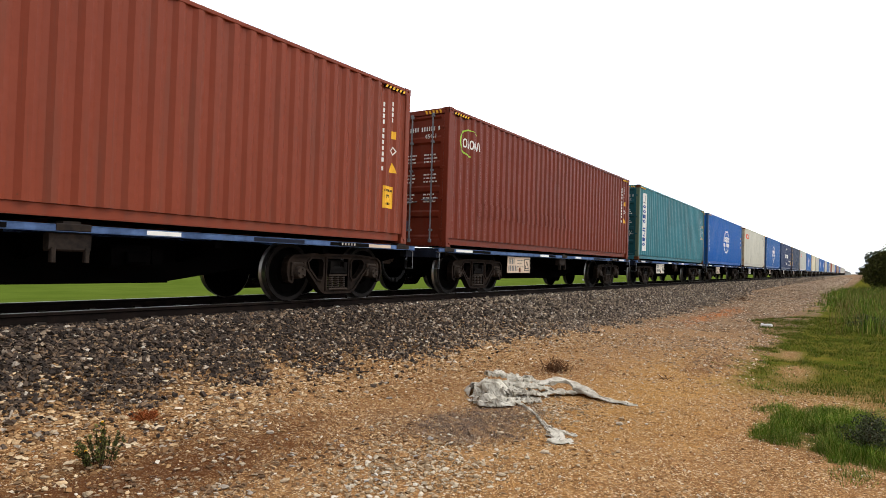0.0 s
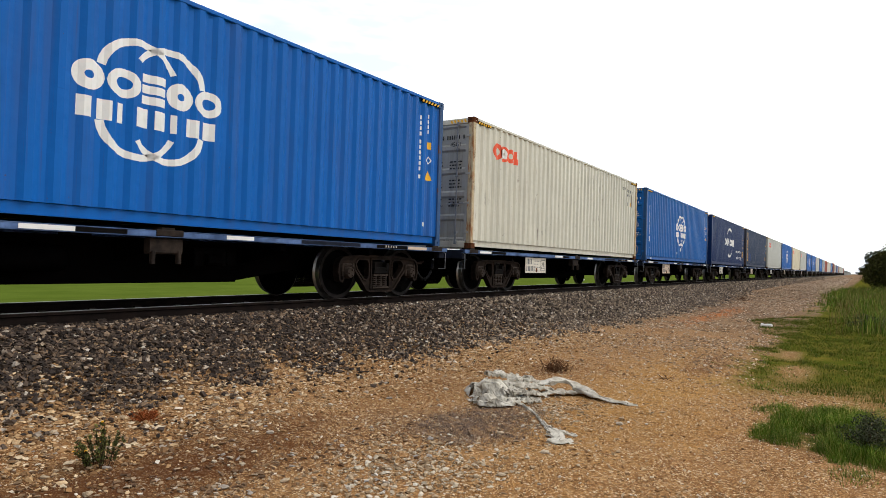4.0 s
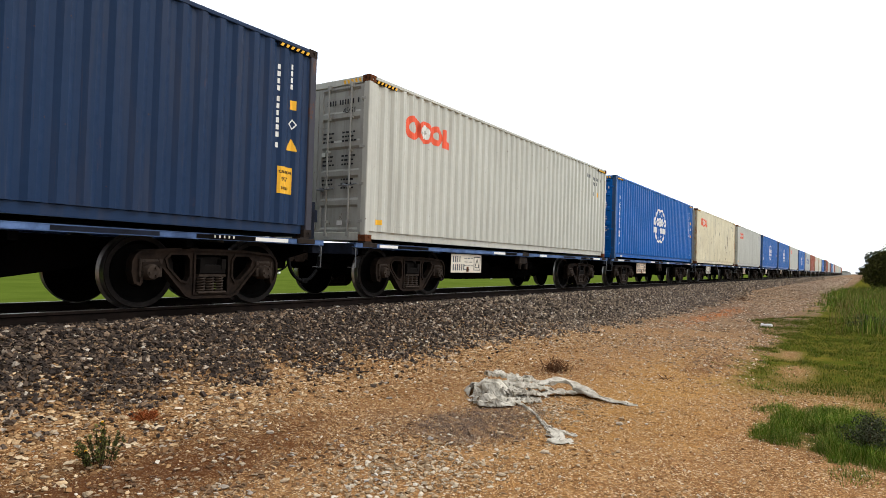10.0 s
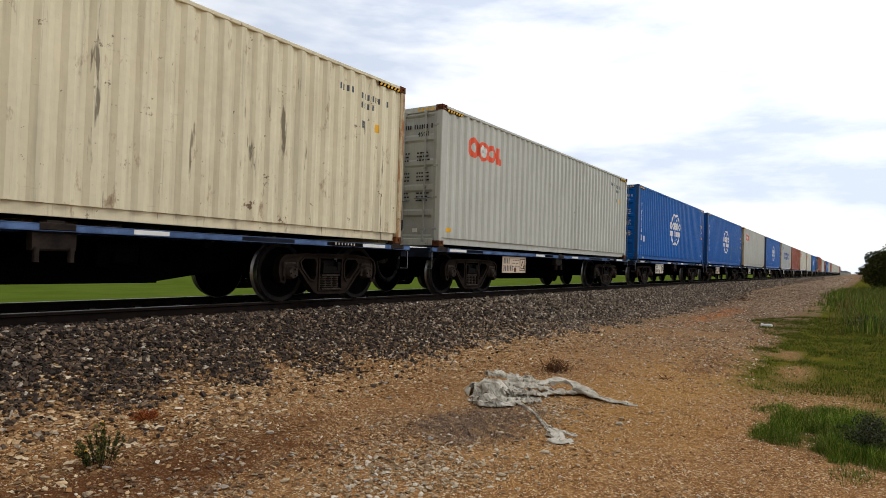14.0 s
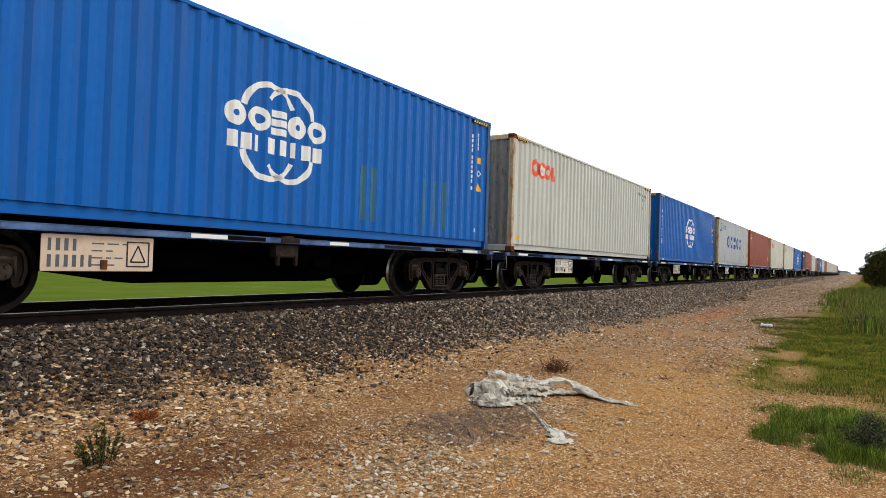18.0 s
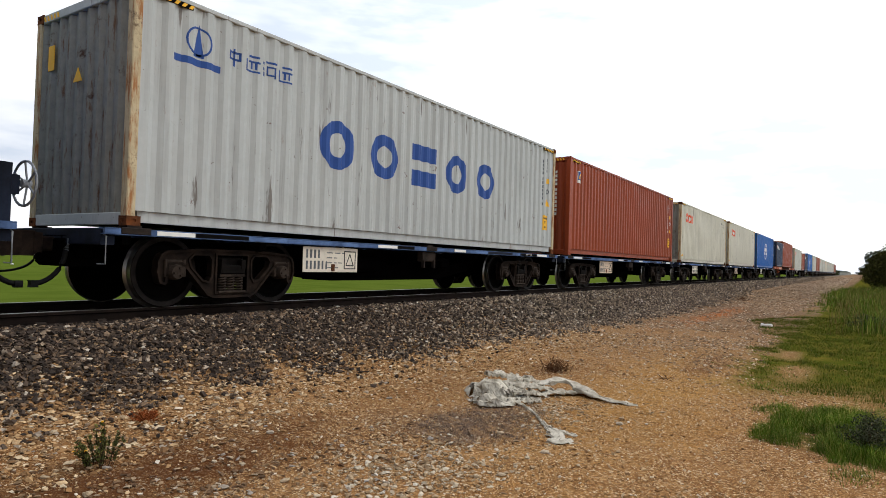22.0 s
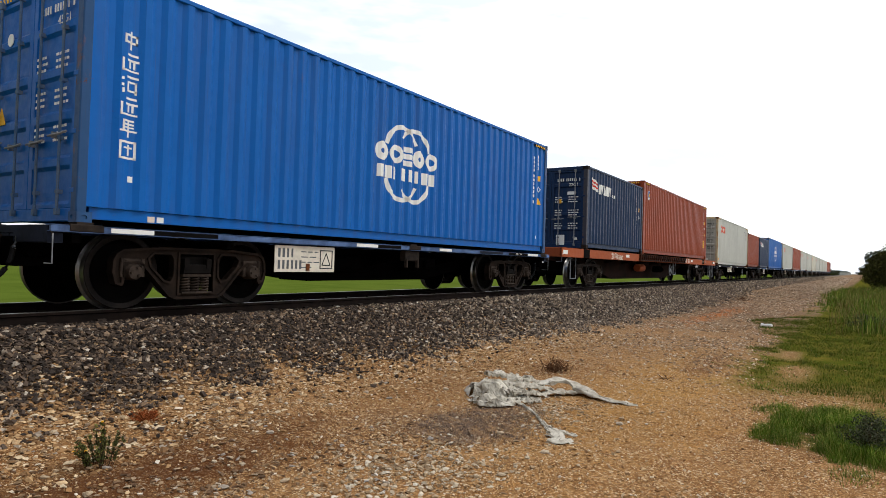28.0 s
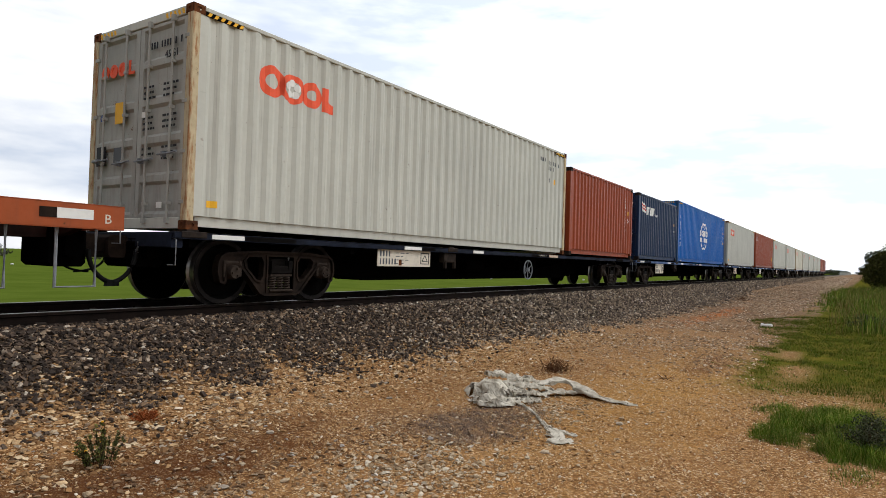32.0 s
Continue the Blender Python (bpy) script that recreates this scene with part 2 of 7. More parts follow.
# ---- mesh helpers ----
class Geo:
    """Collects simple solids into one mesh."""

    def __init__(self):
        self.v, self.f = [], []

    def add(self, verts, faces):
        k = len(self.v)
        self.v += [tuple(p) for p in verts]
        self.f += [tuple(i + k for i in f) for f in faces]
        return self

    def box(self, x0, x1, y0, y1, z0, z1, c=0.0):
        """A box; c chamfers the four edges along its longest side."""
        if c <= 0:
            vs = [(x, y, z) for x in (x0, x1) for y in (y0, y1) for z in (z0, z1)]
            return self.add(vs, [(0, 1, 3, 2), (4, 6, 7, 5), (0, 4, 5, 1), (2, 3, 7, 6), (0, 2, 6, 4), (1, 5, 7, 3)])
        d = (x1 - x0, y1 - y0, z1 - z0)
        ax = d.index(max(d))
        lo, hi = (x0, y0, z0), (x1, y1, z1)
        a, b = (ax + 1) % 3, (ax + 2) % 3
        ring = [(lo[a] + c, lo[b]), (hi[a] - c, lo[b]), (hi[a], lo[b] + c), (hi[a], hi[b] - c),
                (hi[a] - c, hi[b]), (lo[a] + c, hi[b]), (lo[a], hi[b] - c), (lo[a], lo[b] + c)]
        return self.prism(ring, ax, lo[ax], hi[ax])

    def prism(self, ring, ax, w0, w1):
        """A polygon in the plane across axis ax, drawn out from w0 to w1."""
        n = len(ring)
        a, b = (ax + 1) % 3, (ax + 2) % 3
        vs = []
        for w in (w0, w1):
            for p, q in ring:
                t = [0, 0, 0]
                t[ax], t[a], t[b] = w, p, q
                vs.append(t)
        fs = [tuple(reversed(range(n))), tuple(range(n, 2 * n))]
        fs += [(i, (i + 1) % n, n + (i + 1) % n, n + i) for i in range(n)]
        return self.add(vs, fs)

    def turned(self, ax, centre, stations, seg=16, caps=(True, True)):
        """A solid of revolution along axis ax: stations of (place, radius)."""
        a, b = (ax + 1) % 3, (ax + 2) % 3
        vs, fs = [], []
        for w, r in stations:
            for i in range(seg):
                t = [0, 0, 0]
                t[ax] = centre[ax] + w
                t[a] = centre[a] + r * math.cos(2 * math.pi * i / seg)
                t[b] = centre[b] + r * math.sin(2 * math.pi * i / seg)
                vs.append(t)
        for s in range(len(stations) - 1):
            for i in range(seg):
                j = (i + 1) % seg
                fs.append((s * seg + i, s * seg + j, (s + 1) * seg + j, (s + 1) * seg + i))
        k = (len(stations) - 1) * seg
        if caps[0]:
            fs.append(tuple(reversed(range(seg))))
        if caps[1]:
            fs.append(tuple(range(k, k + seg)))
        return self.add(vs, fs)

    def rod(self, p, q, r, seg=6):
        return self.tube([p, q], r, seg)

    def tube(self, pts, r, seg=6):
        """A round bar along a line of points."""
        pts = [Vector(p) for p in pts]
        vs, fs = [], []
        for i, p in enumerate(pts):
            d = (pts[min(i + 1, len(pts) - 1)] - pts[max(i - 1, 0)]).normalized()
            u = d.cross((0, 0, 1) if abs(d.z) < 0.9 else (1, 0, 0)).normalized()
            w = d.cross(u)
            for k in range(seg):
                a = 2 * math.pi * k / seg
                vs.append(p + u * (r * math.cos(a)) + w * (r * math.sin(a)))
        for i in range(len(pts) - 1):
            for k in range(seg):
                j = (k + 1) % seg
                fs.append((i * seg + k, i * seg + j, (i + 1) * seg + j, (i + 1) * seg + k))
        m = (len(pts) - 1) * seg
        fs += [tuple(reversed(range(seg))), tuple(range(m, m + seg))]
        return self.add(vs, fs)

    def mesh(self, name, mat, smooth=0):
        me = bpy.data.meshes.new(name)
        me.from_pydata(self.v, [], self.f)
        bm = bmesh.new()
        bm.from_mesh(me)
        bmesh.ops.recalc_face_normals(bm, faces=bm.faces)
        bm.to_mesh(me)
        bm.free()
        me.materials.append(mat)
        if smooth:
            me.shade_smooth()
            me.set_sharp_from_angle(angle=radians(smooth))
        return me


MESHES = {}


def kept(key, make):
    """One mesh for every key, made the first time it is wanted."""
    if key not in MESHES:
        MESHES[key] = make()
    return MESHES[key]


def part(name, mesh, parent, at=(0, 0, 0), turn=(0, 0, 0), label=""):
    ob = new(name, mesh)
    ob.parent = parent
    ob.location = at
    ob.rotation_euler = [radians(a) for a in turn]
    if label:
        ob["label"] = label
    return ob


def thing(name, label, category, at=(0, 0, 0), group="", kind=""):
    ob = new(name)
    ob.empty_display_size = 0.3
    ob.location = at
    return tagged(ob, label, category, group, kind)


def plate(name, outer, holes, thick, mat, ax=1):
    """A flat plate of an outline with holes, given in x and z, thick along y."""
    bm = bmesh.new()
    for ring in (outer, *holes):
        vs = [bm.verts.new((p, 0, q)) for p, q in ring]
        for i in range(len(vs)):
            bm.edges.new((vs[i], vs[(i + 1) % len(vs)]))
    bmesh.ops.triangle_fill(bm, edges=bm.edges, use_beauty=True)
    ext = bmesh.ops.extrude_face_region(bm, geom=list(bm.faces))
    bmesh.ops.translate(bm, vec=(0, thick, 0), verts=[g for g in ext["geom"] if isinstance(g, bmesh.types.BMVert)])
    bmesh.ops.recalc_face_normals(bm, faces=bm.faces)
    me = bpy.data.meshes.new(name)
    bm.to_mesh(me)
    bm.free()
    me.materials.append(mat)
    return me


def oval(cx, cz, rx, rz, n=12):
    return [(cx + rx * math.cos(2 * math.pi * i / n), cz + rz * math.sin(2 * math.pi * i / n)) for i in range(n)]


def mesh_arrays(name, verts, faces, mat, smooth=False):
    """A mesh from numpy arrays: verts (n,3), faces (m,k)."""
    me = bpy.data.meshes.new(name)
    k = faces.shape[1]
    me.vertices.add(len(verts))
    me.vertices.foreach_set("co", verts.astype(np.float32).ravel())
    me.loops.add(faces.size)
    me.loops.foreach_set("vertex_index", faces.astype(np.int32).ravel())
    me.polygons.add(len(faces))
    me.polygons.foreach_set("loop_start", np.arange(0, faces.size, k, dtype=np.int32))
    me.polygons.foreach_set("loop_total", np.full(len(faces), k, dtype=np.int32))
    me.polygons.foreach_set("use_smooth", np.full(len(faces), smooth))
    me.update(calc_edges=True)
    me.materials.append(mat)
    return me


# ---- shipping containers ----
HW = 1.219          # half width
PITCH, DEPTH = 0.2775, 0.036
X_IN = 0.16         # where the corrugation starts


def dent(x, length):
    """How far the side sheet lies behind its outer flats at x."""
    if x < X_IN or x > length - X_IN:
        return 0.0
    u = (x - X_IN) % PITCH / PITCH
    if u < 0.26:
        return 0.0
    if u < 0.5:
        return DEPTH * (u - 0.26) / 0.24
    if u < 0.76:
        return DEPTH
    return DEPTH * (1 - u) / 0.24


def breaks(a, b, length):
    """The fold lines of the side sheet between a and b."""
    out, k = [], 0
    while X_IN + k * PITCH < length - X_IN:
        for u in (0.0, 0.26, 0.5, 0.76):
            x = X_IN + (k + u) * PITCH
            if a < x < b and x < length - X_IN:
                out.append(x)
        k += 1
    return out


def folded_sheet(name, xs, deep, z0, z1, mat, back=0.07):
    """A corrugated sheet along x, facing -y, closed behind."""
    n = len(xs)
    vs = [(x, d, z0) for x, d in zip(xs, deep)] + [(x, d, z1) for x, d in zip(xs, deep)]
    fs = [(i, i + 1, n + i + 1, n + i) for i in range(n - 1)]
    k = 2 * n
    vs += [(xs[0], back, z0), (xs[-1], back, z0), (xs[-1], back, z1), (xs[0], back, z1)]
    fs += [(k + 1, k, k + 3, k + 2), tuple(reversed(range(n))) + (k, k + 1), tuple(range(n, 2 * n)) + (k + 2, k + 3),
           (0, n, k + 3, k), (n - 1, k + 1, k + 2, 2 * n - 1)]
    return Geo().add(vs, fs).mesh(name, mat)


def side_mesh(length, height, mat):
    xs = [0.1] + breaks(0.1, length - 0.1, length) + [length - 0.1]
    return folded_sheet("side_panel", xs, [dent(x + 1e-6, length) for x in xs], 0.178, height - 0.055, mat)


def end_mesh(height, mat):
    """The blank corrugated end, along x here, facing -y."""
    xs, deep = [-1.1], [0.0]
    p = 2.2 / 9
    for k in range(9):
        for u, d in ((0.12, 0.0), (0.36, 0.045), (0.64, 0.045), (0.88, 0.0)):
            xs.append(-1.1 + (k + u) * p)
            deep.append(d)
    xs.append(1.1)
    deep.append(0.0)
    return folded_sheet("end_wall", xs, deep, 0.14, height - 0.1, mat)


def door_mesh(height, mat):
    """One door leaf facing -x: horizontal pressed panels between plain rims; hinged at y = 0, 1.1 wide."""
    z0, z1 = 0.16, height - 0.13
    zs, deep = [z0], [0.0]
    panels = 5
    step = (z1 - z0) / panels
    for k in range(panels):
        a = z0 + k * step
        for u, d in ((0.08, 0.0), (0.16, 0.035), (0.84, 0.035), (0.92, 0.0)):
            zs.append(a + u * step)
            deep.append(d)
    zs.append(z1)
    deep.append(0.0)
    n = len(zs)
    cols = ((0.0, None), (0.0, 0.0), (0.09, 0.0), (0.1, 1.0), (0.99, 1.0), (1.0, 0.0), (1.09, 0.0), (1.09, None))
    vs = [(0.06 if k is None else k * d, y, z) for y, k in cols for z, d in zip(zs, deep)]
    fs = [(c * n + i, c * n + i + 1, (c + 1) * n + i + 1, (c + 1) * n + i) for c in range(len(cols) - 1) for i in range(n - 1)]
    g = Geo().add(vs, fs)
    return g.mesh("door", mat)


def casting_mesh(mat):
    """Corner casting: a block with oval holes in its outer faces; corner at the origin, body towards +x, +y, +z."""
    lx, ly, lz = 0.178, 0.162, 0.118
    g = Geo().box(0.014, lx, 0.014, ly, 0.004, lz - 0.004)
    me = bpy.data.meshes.new("corner_casting")
    bm = bmesh.new()
    side = plate("t", [(0, 0), (lx, 0), (lx, lz), (0, lz)], [oval(0.089, lz / 2, 0.036, 0.026, 10)], 0.016, mat)
    face = plate("t", [(0, 0), (ly, 0), (ly, lz), (0, lz)], [oval(0.085, lz / 2, 0.03, 0.026, 10)], 0.016, mat)
    bm.from_mesh(side)
    k = len(bm.verts)
    bm.from_mesh(face)
    bm.verts.ensure_lookup_table()
    for v in bm.verts[k:]:
        v.co = (v.co.y, v.co.x, v.co.z)
    bm.from_mesh(g.mesh("t", mat))
    bmesh.ops.recalc_face_normals(bm, faces=bm.faces)
    bm.to_mesh(me)
    bm.free()
    me.materials.append(mat)
    return me


def decal(name, shapes, mat, length, conform=True):
    """Marks painted on the side sheet: polygons in x and z, folded over the corrugation, a coat proud of it."""
    bm = bmesh.new()
    for ring in shapes:
        bm.faces.new([bm.verts.new((p, 0, q)) for p, q in ring])
    bmesh.ops.remove_doubles(bm, verts=bm.verts, dist=0.0008)
    if conform and shapes:
        a = min(p for ring in shapes for p, q in ring)
        b = max(p for ring in shapes for p, q in ring)
        for x in breaks(a, b, length):
            bmesh.ops.bisect_plane(bm, geom=bm.verts[:] + bm.edges[:] + bm.faces[:], plane_co=(x, 0, 0), plane_no=(1, 0, 0))
        for v in bm.verts:
            v.co.y = dent(v.co.x, length)
    for f in bm.faces:
        f.normal_update()
        if f.normal.y > 0:
            f.normal_flip()
    ext = bmesh.ops.extrude_face_region(bm, geom=list(bm.faces))
    for g in ext["geom"]:
        if isinstance(g, bmesh.types.BMVert):
            g.co.y -= 0.005
    for v in bm.verts:
        v.co.y += 0.0015
    bmesh.ops.recalc_face_normals(bm, faces=bm.faces)
    me = bpy.data.meshes.new(name)
    bm.to_mesh(me)
    bm.free()
    me.materials.append(mat)
    return me


def rect(x0, x1, z0, z1):
    return [(x0, z0), (x1, z0), (x1, z1), (x0, z1)]


def arc(cx, cz, rx, rz, a0, a1, w, n=16, w2=None):
    """Quads of a curved band; w is its width at the start, w2 at the end."""
    out = []
    w2 = w if w2 is None else w2
    for i in range(n):
        ring = []
        for k in (i, i + 1):
            a = radians(a0 + (a1 - a0) * k / n)
            ww = w + (w2 - w) * k / n
            ring.append(((cx + rx * math.cos(a), cz + rz * math.sin(a)), (cx + (rx - ww) * math.cos(a), cz + (rz - ww) * math.sin(a))))
        out.append([ring[0][0], ring[1][0], ring[1][1], ring[0][1]])
    return out


def ring_shape(cx, cz, rx, rz, w):
    return arc(cx, cz, rx, rz, 0, 360, w, 20)


def words(text, size, x, z, mat, length, turn=False, wide=1.0, bold=0.0):
    """Lettering as a decal, from the built-in font, with its lower left corner at x, z."""
    cu = bpy.data.curves.new("words", "FONT")
    cu.body, cu.size, cu.resolution_u, cu.offset = text, size, 2, bold
    ob = new("words", cu)
    dg = bpy.context.evaluated_depsgraph_get()
    src = bpy.data.meshes.new_from_object(ob.evaluated_get(dg))
    bpy.data.objects.remove(ob)
    polys = []
    for f in src.polygons:
        ring = [(src.vertices[i].co.x * wide, src.vertices[i].co.y) for i in f.vertices]
        polys.append([(x - q, z + p) if turn else (x + p, z + q) for p, q in ring])
    bpy.data.meshes.remove(src)
    return decal("lettering", polys, mat, length)


def glyph(x, z, w, h, rnd):
    """One plain upright bar that stands for a sign."""
    k = rnd.uniform(0.5, 0.72) * w
    return [rect(x + (w - k) / 2, x + (w + k) / 2, z, z + h)]


def bars_down(x, z, n, w, step, tall, seed):
    """A column of small marks, standing for an unreadable code."""
    rnd = random.Random(seed)
    out = []
    for k in range(n):
        if k in (4, n - 1) and n > 6:
            z -= step * 0.5
        out += glyph(x, z - tall, w, tall, rnd)
        z -= step
    return out


def bars_row(x, z, n, w, tall, gap, seed):
    rnd = random.Random(seed)
    out = []
    for k in range(n):
        out += glyph(x, z, w, tall, rnd)
        x += w + gap
    return out


def hazard(length, height, x0, x1):
    """Yellow slanting bars on the top rail."""
    out = []
    x = x0
    while x < x1:
        out.append([(x, height - 0.112), (x + 0.05, height - 0.112), (x + 0.085, height - 0.062), (x + 0.035, height - 0.062)])
        x += 0.1
    return out


def container(at, length, height, mat, name_label, ends="doors", post=None, door_mat=None, rail=None, detail=2, marks=INKMARK, haz=True, cast=None, rods=None, end_mat=None):
    """A container with its near end at x = 0; at: its place along the line, its deck height."""
    rail, post, door_mat, cast, rods = rail or mat, post or mat, door_mat or mat, cast or CAST, rods or GALV
    ob = thing("shipping_container", name_label, "container", (at[0], 0, at[1]), "containers on the train")
    key = (length, height, mat.name)
    for s, tag in ((-1, 0), (1, 180)):
        me = kept(("side", *key), lambda: side_mesh(length, height, mat))
        part("side_panel", me, ob, (0 if s < 0 else length, s * (HW - 0.008), 0), (0, 0, tag))
    # rails, posts, end frames
    tr = kept(("trail", length, rail.name), lambda: Geo().box(0.17, length - 0.17, 0, 0.06, -0.06, 0, 0.008).mesh("top_rail", rail))
    br = kept(("brail", length, rail.name), lambda: Geo().box(0.17, length - 0.17, 0, 0.05, 0.034, 0.17, 0.01).box(0.17, length - 0.17, -0.004, 0.11, 0.03, 0.042)
              .mesh("bottom_rail", rail))
    for s, tag in ((-1, 0), (1, 180)):
        x = 0 if s < 0 else length
        part("top_rail", tr, ob, (x, s * HW, height), (0, 0, tag))
        part("bottom_rail", br, ob, (x, s * (HW - 0.066), 0.012), (0, 0, tag))
    po = kept(("post", height, post.name), lambda: Geo().box(0.0, 0.115, 0.0, 0.13, 0.11, height - 0.11, 0.012).mesh("corner_post", post))
    ca = kept(("cast", cast.name), lambda: casting_mesh(cast))
    for (x, y, turn) in ((0, -HW, 0), (length, -HW, 90), (length, HW, 180), (0, HW, 270)):
        part("corner_post", po, ob, (x, y, 0), (0, 0, turn))
        part("corner_casting", ca, ob, (x, y, -0.004), (0, 0, turn))
        part("corner_casting", ca, ob, (x, y, height - 0.112), (0, 0, turn))
    hd = kept(("head", rail.name), lambda: Geo().box(0.01, 0.09, -1.06, 1.06, -0.12, 0.0, 0.01).mesh("door_header", rail))
    sl = kept(("sill", rail.name), lambda: Geo().box(0.01, 0.1, -1.06, 1.06, 0.0, 0.15, 0.01).mesh("door_sill", rail))
    part("door_header", hd, ob, (0, 0, height))
    part("door_sill", sl, ob, (0, 0, 0.005))
    part("end_header", hd, ob, (length, 0, height), (0, 0, 180))
    part("end_sill", sl, ob, (length, 0, 0.005), (0, 0, 180))
    end_mat = end_mat or mat
    ew = kept(("end", height, end_mat.name), lambda: end_mesh(height, end_mat))
    part("end_wall", ew, ob, (length - 0.03, 0, 0), (0, 0, 90))
    rf = kept(("roof", length, mat.name), lambda: Geo().box(0.1, length - 0.1, -1.17, 1.17, -0.045, -0.012).mesh("roof", mat))
    part("roof", rf, ob, (0, 0, height))

    def floor_mesh():
        g = Geo().box(0.1, length - 0.1, -1.08, 1.08, 0.13, 0.16)
        n = int(length / 0.6)
        for i in range(n):
            x = 0.3 + i * (length - 0.6) / (n - 1)
            g.box(x - 0.03, x + 0.03, -1.08, 1.08, 0.06, 0.14)
        return g.mesh("floor_frame", BLACK)
    part("floor_frame", kept(("floor", length), floor_mesh), ob)
    if ends == "doors":
        dm = kept(("door", height, door_mat.name), lambda: door_mesh(height, door_mat))
        zt = height - 0.09

        def rod_mesh():
            g = Geo().tube([(-0.035, 0, 0.1), (-0.035, 0, zt)], 0.017, 8)
            for z in (0.34, 0.95, 1.6, 2.2):
                g.box(-0.05, 0.01, -0.032, 0.032, z - 0.022, z + 0.022, 0.006)
            g.box(-0.055, 0.02, -0.028, 0.028, 0.08, 0.15).box(-0.055, 0.02, -0.028, 0.028, zt - 0.08, zt)
            return g.mesh("lock_rod", rods, 40)
        rm = kept(("rod", height, rods.name), rod_mesh)
        hm = kept(("handle",), lambda: Geo().tube([(-0.06, 0, 0), (-0.075, 0.12, -0.02), (-0.06, 0.42, -0.02)], 0.013, 6)
                  .box(-0.065, 0.01, 0.3, 0.34, -0.05, 0.02).mesh("door_handle", GALV, 40))
        hg = kept(("hinge", door_mat.name), lambda: Geo().box(-0.012, 0.03, -0.05, 0.05, -0.028, 0.028, 0.006).mesh("hinge", door_mat))
        for s in (-1, 1):
            d = part("door", dm, ob, (0.02, s * 1.1 if s < 0 else 0.005, 0))
            for k, yy in enumerate((0.28, 0.82)):
                yr = yy if s < 0 else 1.1 - yy
                part("lock_rod", rm, d, (0, yr, 0))
                if detail > 1:
                    part("door_handle", hm, d, (0, yr - 0.2, 1.0 - 0.06 * k))
            if detail > 1:
                for z in (0.35, 1.0, 1.65, height - 0.4):
                    part("hinge", hg, d, (-0.01, 0.0 if s < 0 else 1.09, z))
        if detail > 1:
            def door_codes():
                g = Geo()
                rnd = random.Random(int(at[0] * 7))
                for z, n, y0, tall in ((height - 0.46, 6, -0.5, 0.09), (height - 0.46, 4, -0.2, 0.09), (height - 0.46, 1, -0.93, 0.09)):
                    for k in range(n):
                        for q in glyph(-0.05 - k * 0.062, z, 0.045, tall, rnd):
                            g.box(0.002, 0.008, y0 + q[0][0], y0 + q[1][0], q[0][1], q[2][1])
                for blk in range(3):
                    zb = height - 0.98 - blk * 0.42
                    for r in range(3):
                        z = zb - 0.075 * r
                        for (a, b) in ((-0.14, -0.42), (-0.6, -0.94)):
                            yy = a
                            while yy > b:
                                w = rnd.uniform(0.03, 0.08)
                                if yy - w < b:
                                    break
                                g.box(0.0, 0.006, yy - w, yy, z, z + 0.03)
                                yy -= w + 0.025
                return g.mesh("code_bars", marks)
            cb = part("code_bars", door_codes(), ob, (0.012, 0, 0), label="small painted code bars on the door")
            cb["kind"] = "stuff"
            part("type_code", kept(("type", marks.name, height, length), lambda: door_text("45G1" if length > 7 else "22G1", marks)), ob,
                 (0.018, -0.6, height - 0.62), label="stencilled size code 45G1" if length > 7 else "stencilled size code 22G1")
    else:
        part("end_wall", ew, ob, (0.03, 0, 0), (0, 0, -90))
    if haz and height > 2.7:
        for a, b in ((0.2, 0.75), (length - 0.75, length - 0.2)):
            p = part("hazard_stripes", kept(("haz", length, height, a), lambda: decal_flat("hazard_stripes", hazard(length, height, a, b), YELLOW)), ob, (0, -HW - 0.001, 0.0),
                     label="yellow height warning stripes")
            p["kind"] = "stuff"
            part("stripe_band", kept(("hazband", a, height), lambda: Geo().box(a - 0.02, b + 0.02, 0.0, 0.01, height - 0.118, height - 0.058).mesh("stripe_band", BLACK)), ob, (0, -HW + 0.001, 0),
                 label="black band behind the warning stripes")

        def end_haz():
            g = Geo()
            for s in (-1, 1):
                for k in range(5):
                    y = s * 1.0 - s * 0.09 * k
                    g.add([(0, y, -0.03), (0, y + 0.045, -0.03), (0, y + 0.02, -0.1), (0, y - 0.025, -0.1),
                           (0.006, y, -0.03), (0.006, y + 0.045, -0.03), (0.006, y + 0.02, -0.1), (0.006, y - 0.025, -0.1)],
                          [(0, 1, 2, 3), (7, 6, 5, 4), (0, 4, 5, 1), (1, 5, 6, 2), (2, 6, 7, 3), (3, 7, 4, 0)])
            return g.mesh("end_stripes", YELLOW)
        part("end_stripes", kept(("endhaz",), end_haz), ob, (0.006, 0, height))["kind"] = "stuff"
    return ob


def decal_flat(name, shapes, mat):
    """Marks on a flat face: thin plates facing -y."""
    return decal(name, shapes, mat, 0.0, False)


def door_text(text, mat):
    """Lettering on the door, turned to face -x."""
    me = words(text, 0.14, 0, 0, mat, 0.0)
    for v in me.vertices:
        x, y, z = v.co
        v.co = (y, -x, z)
    me.update()
    return me


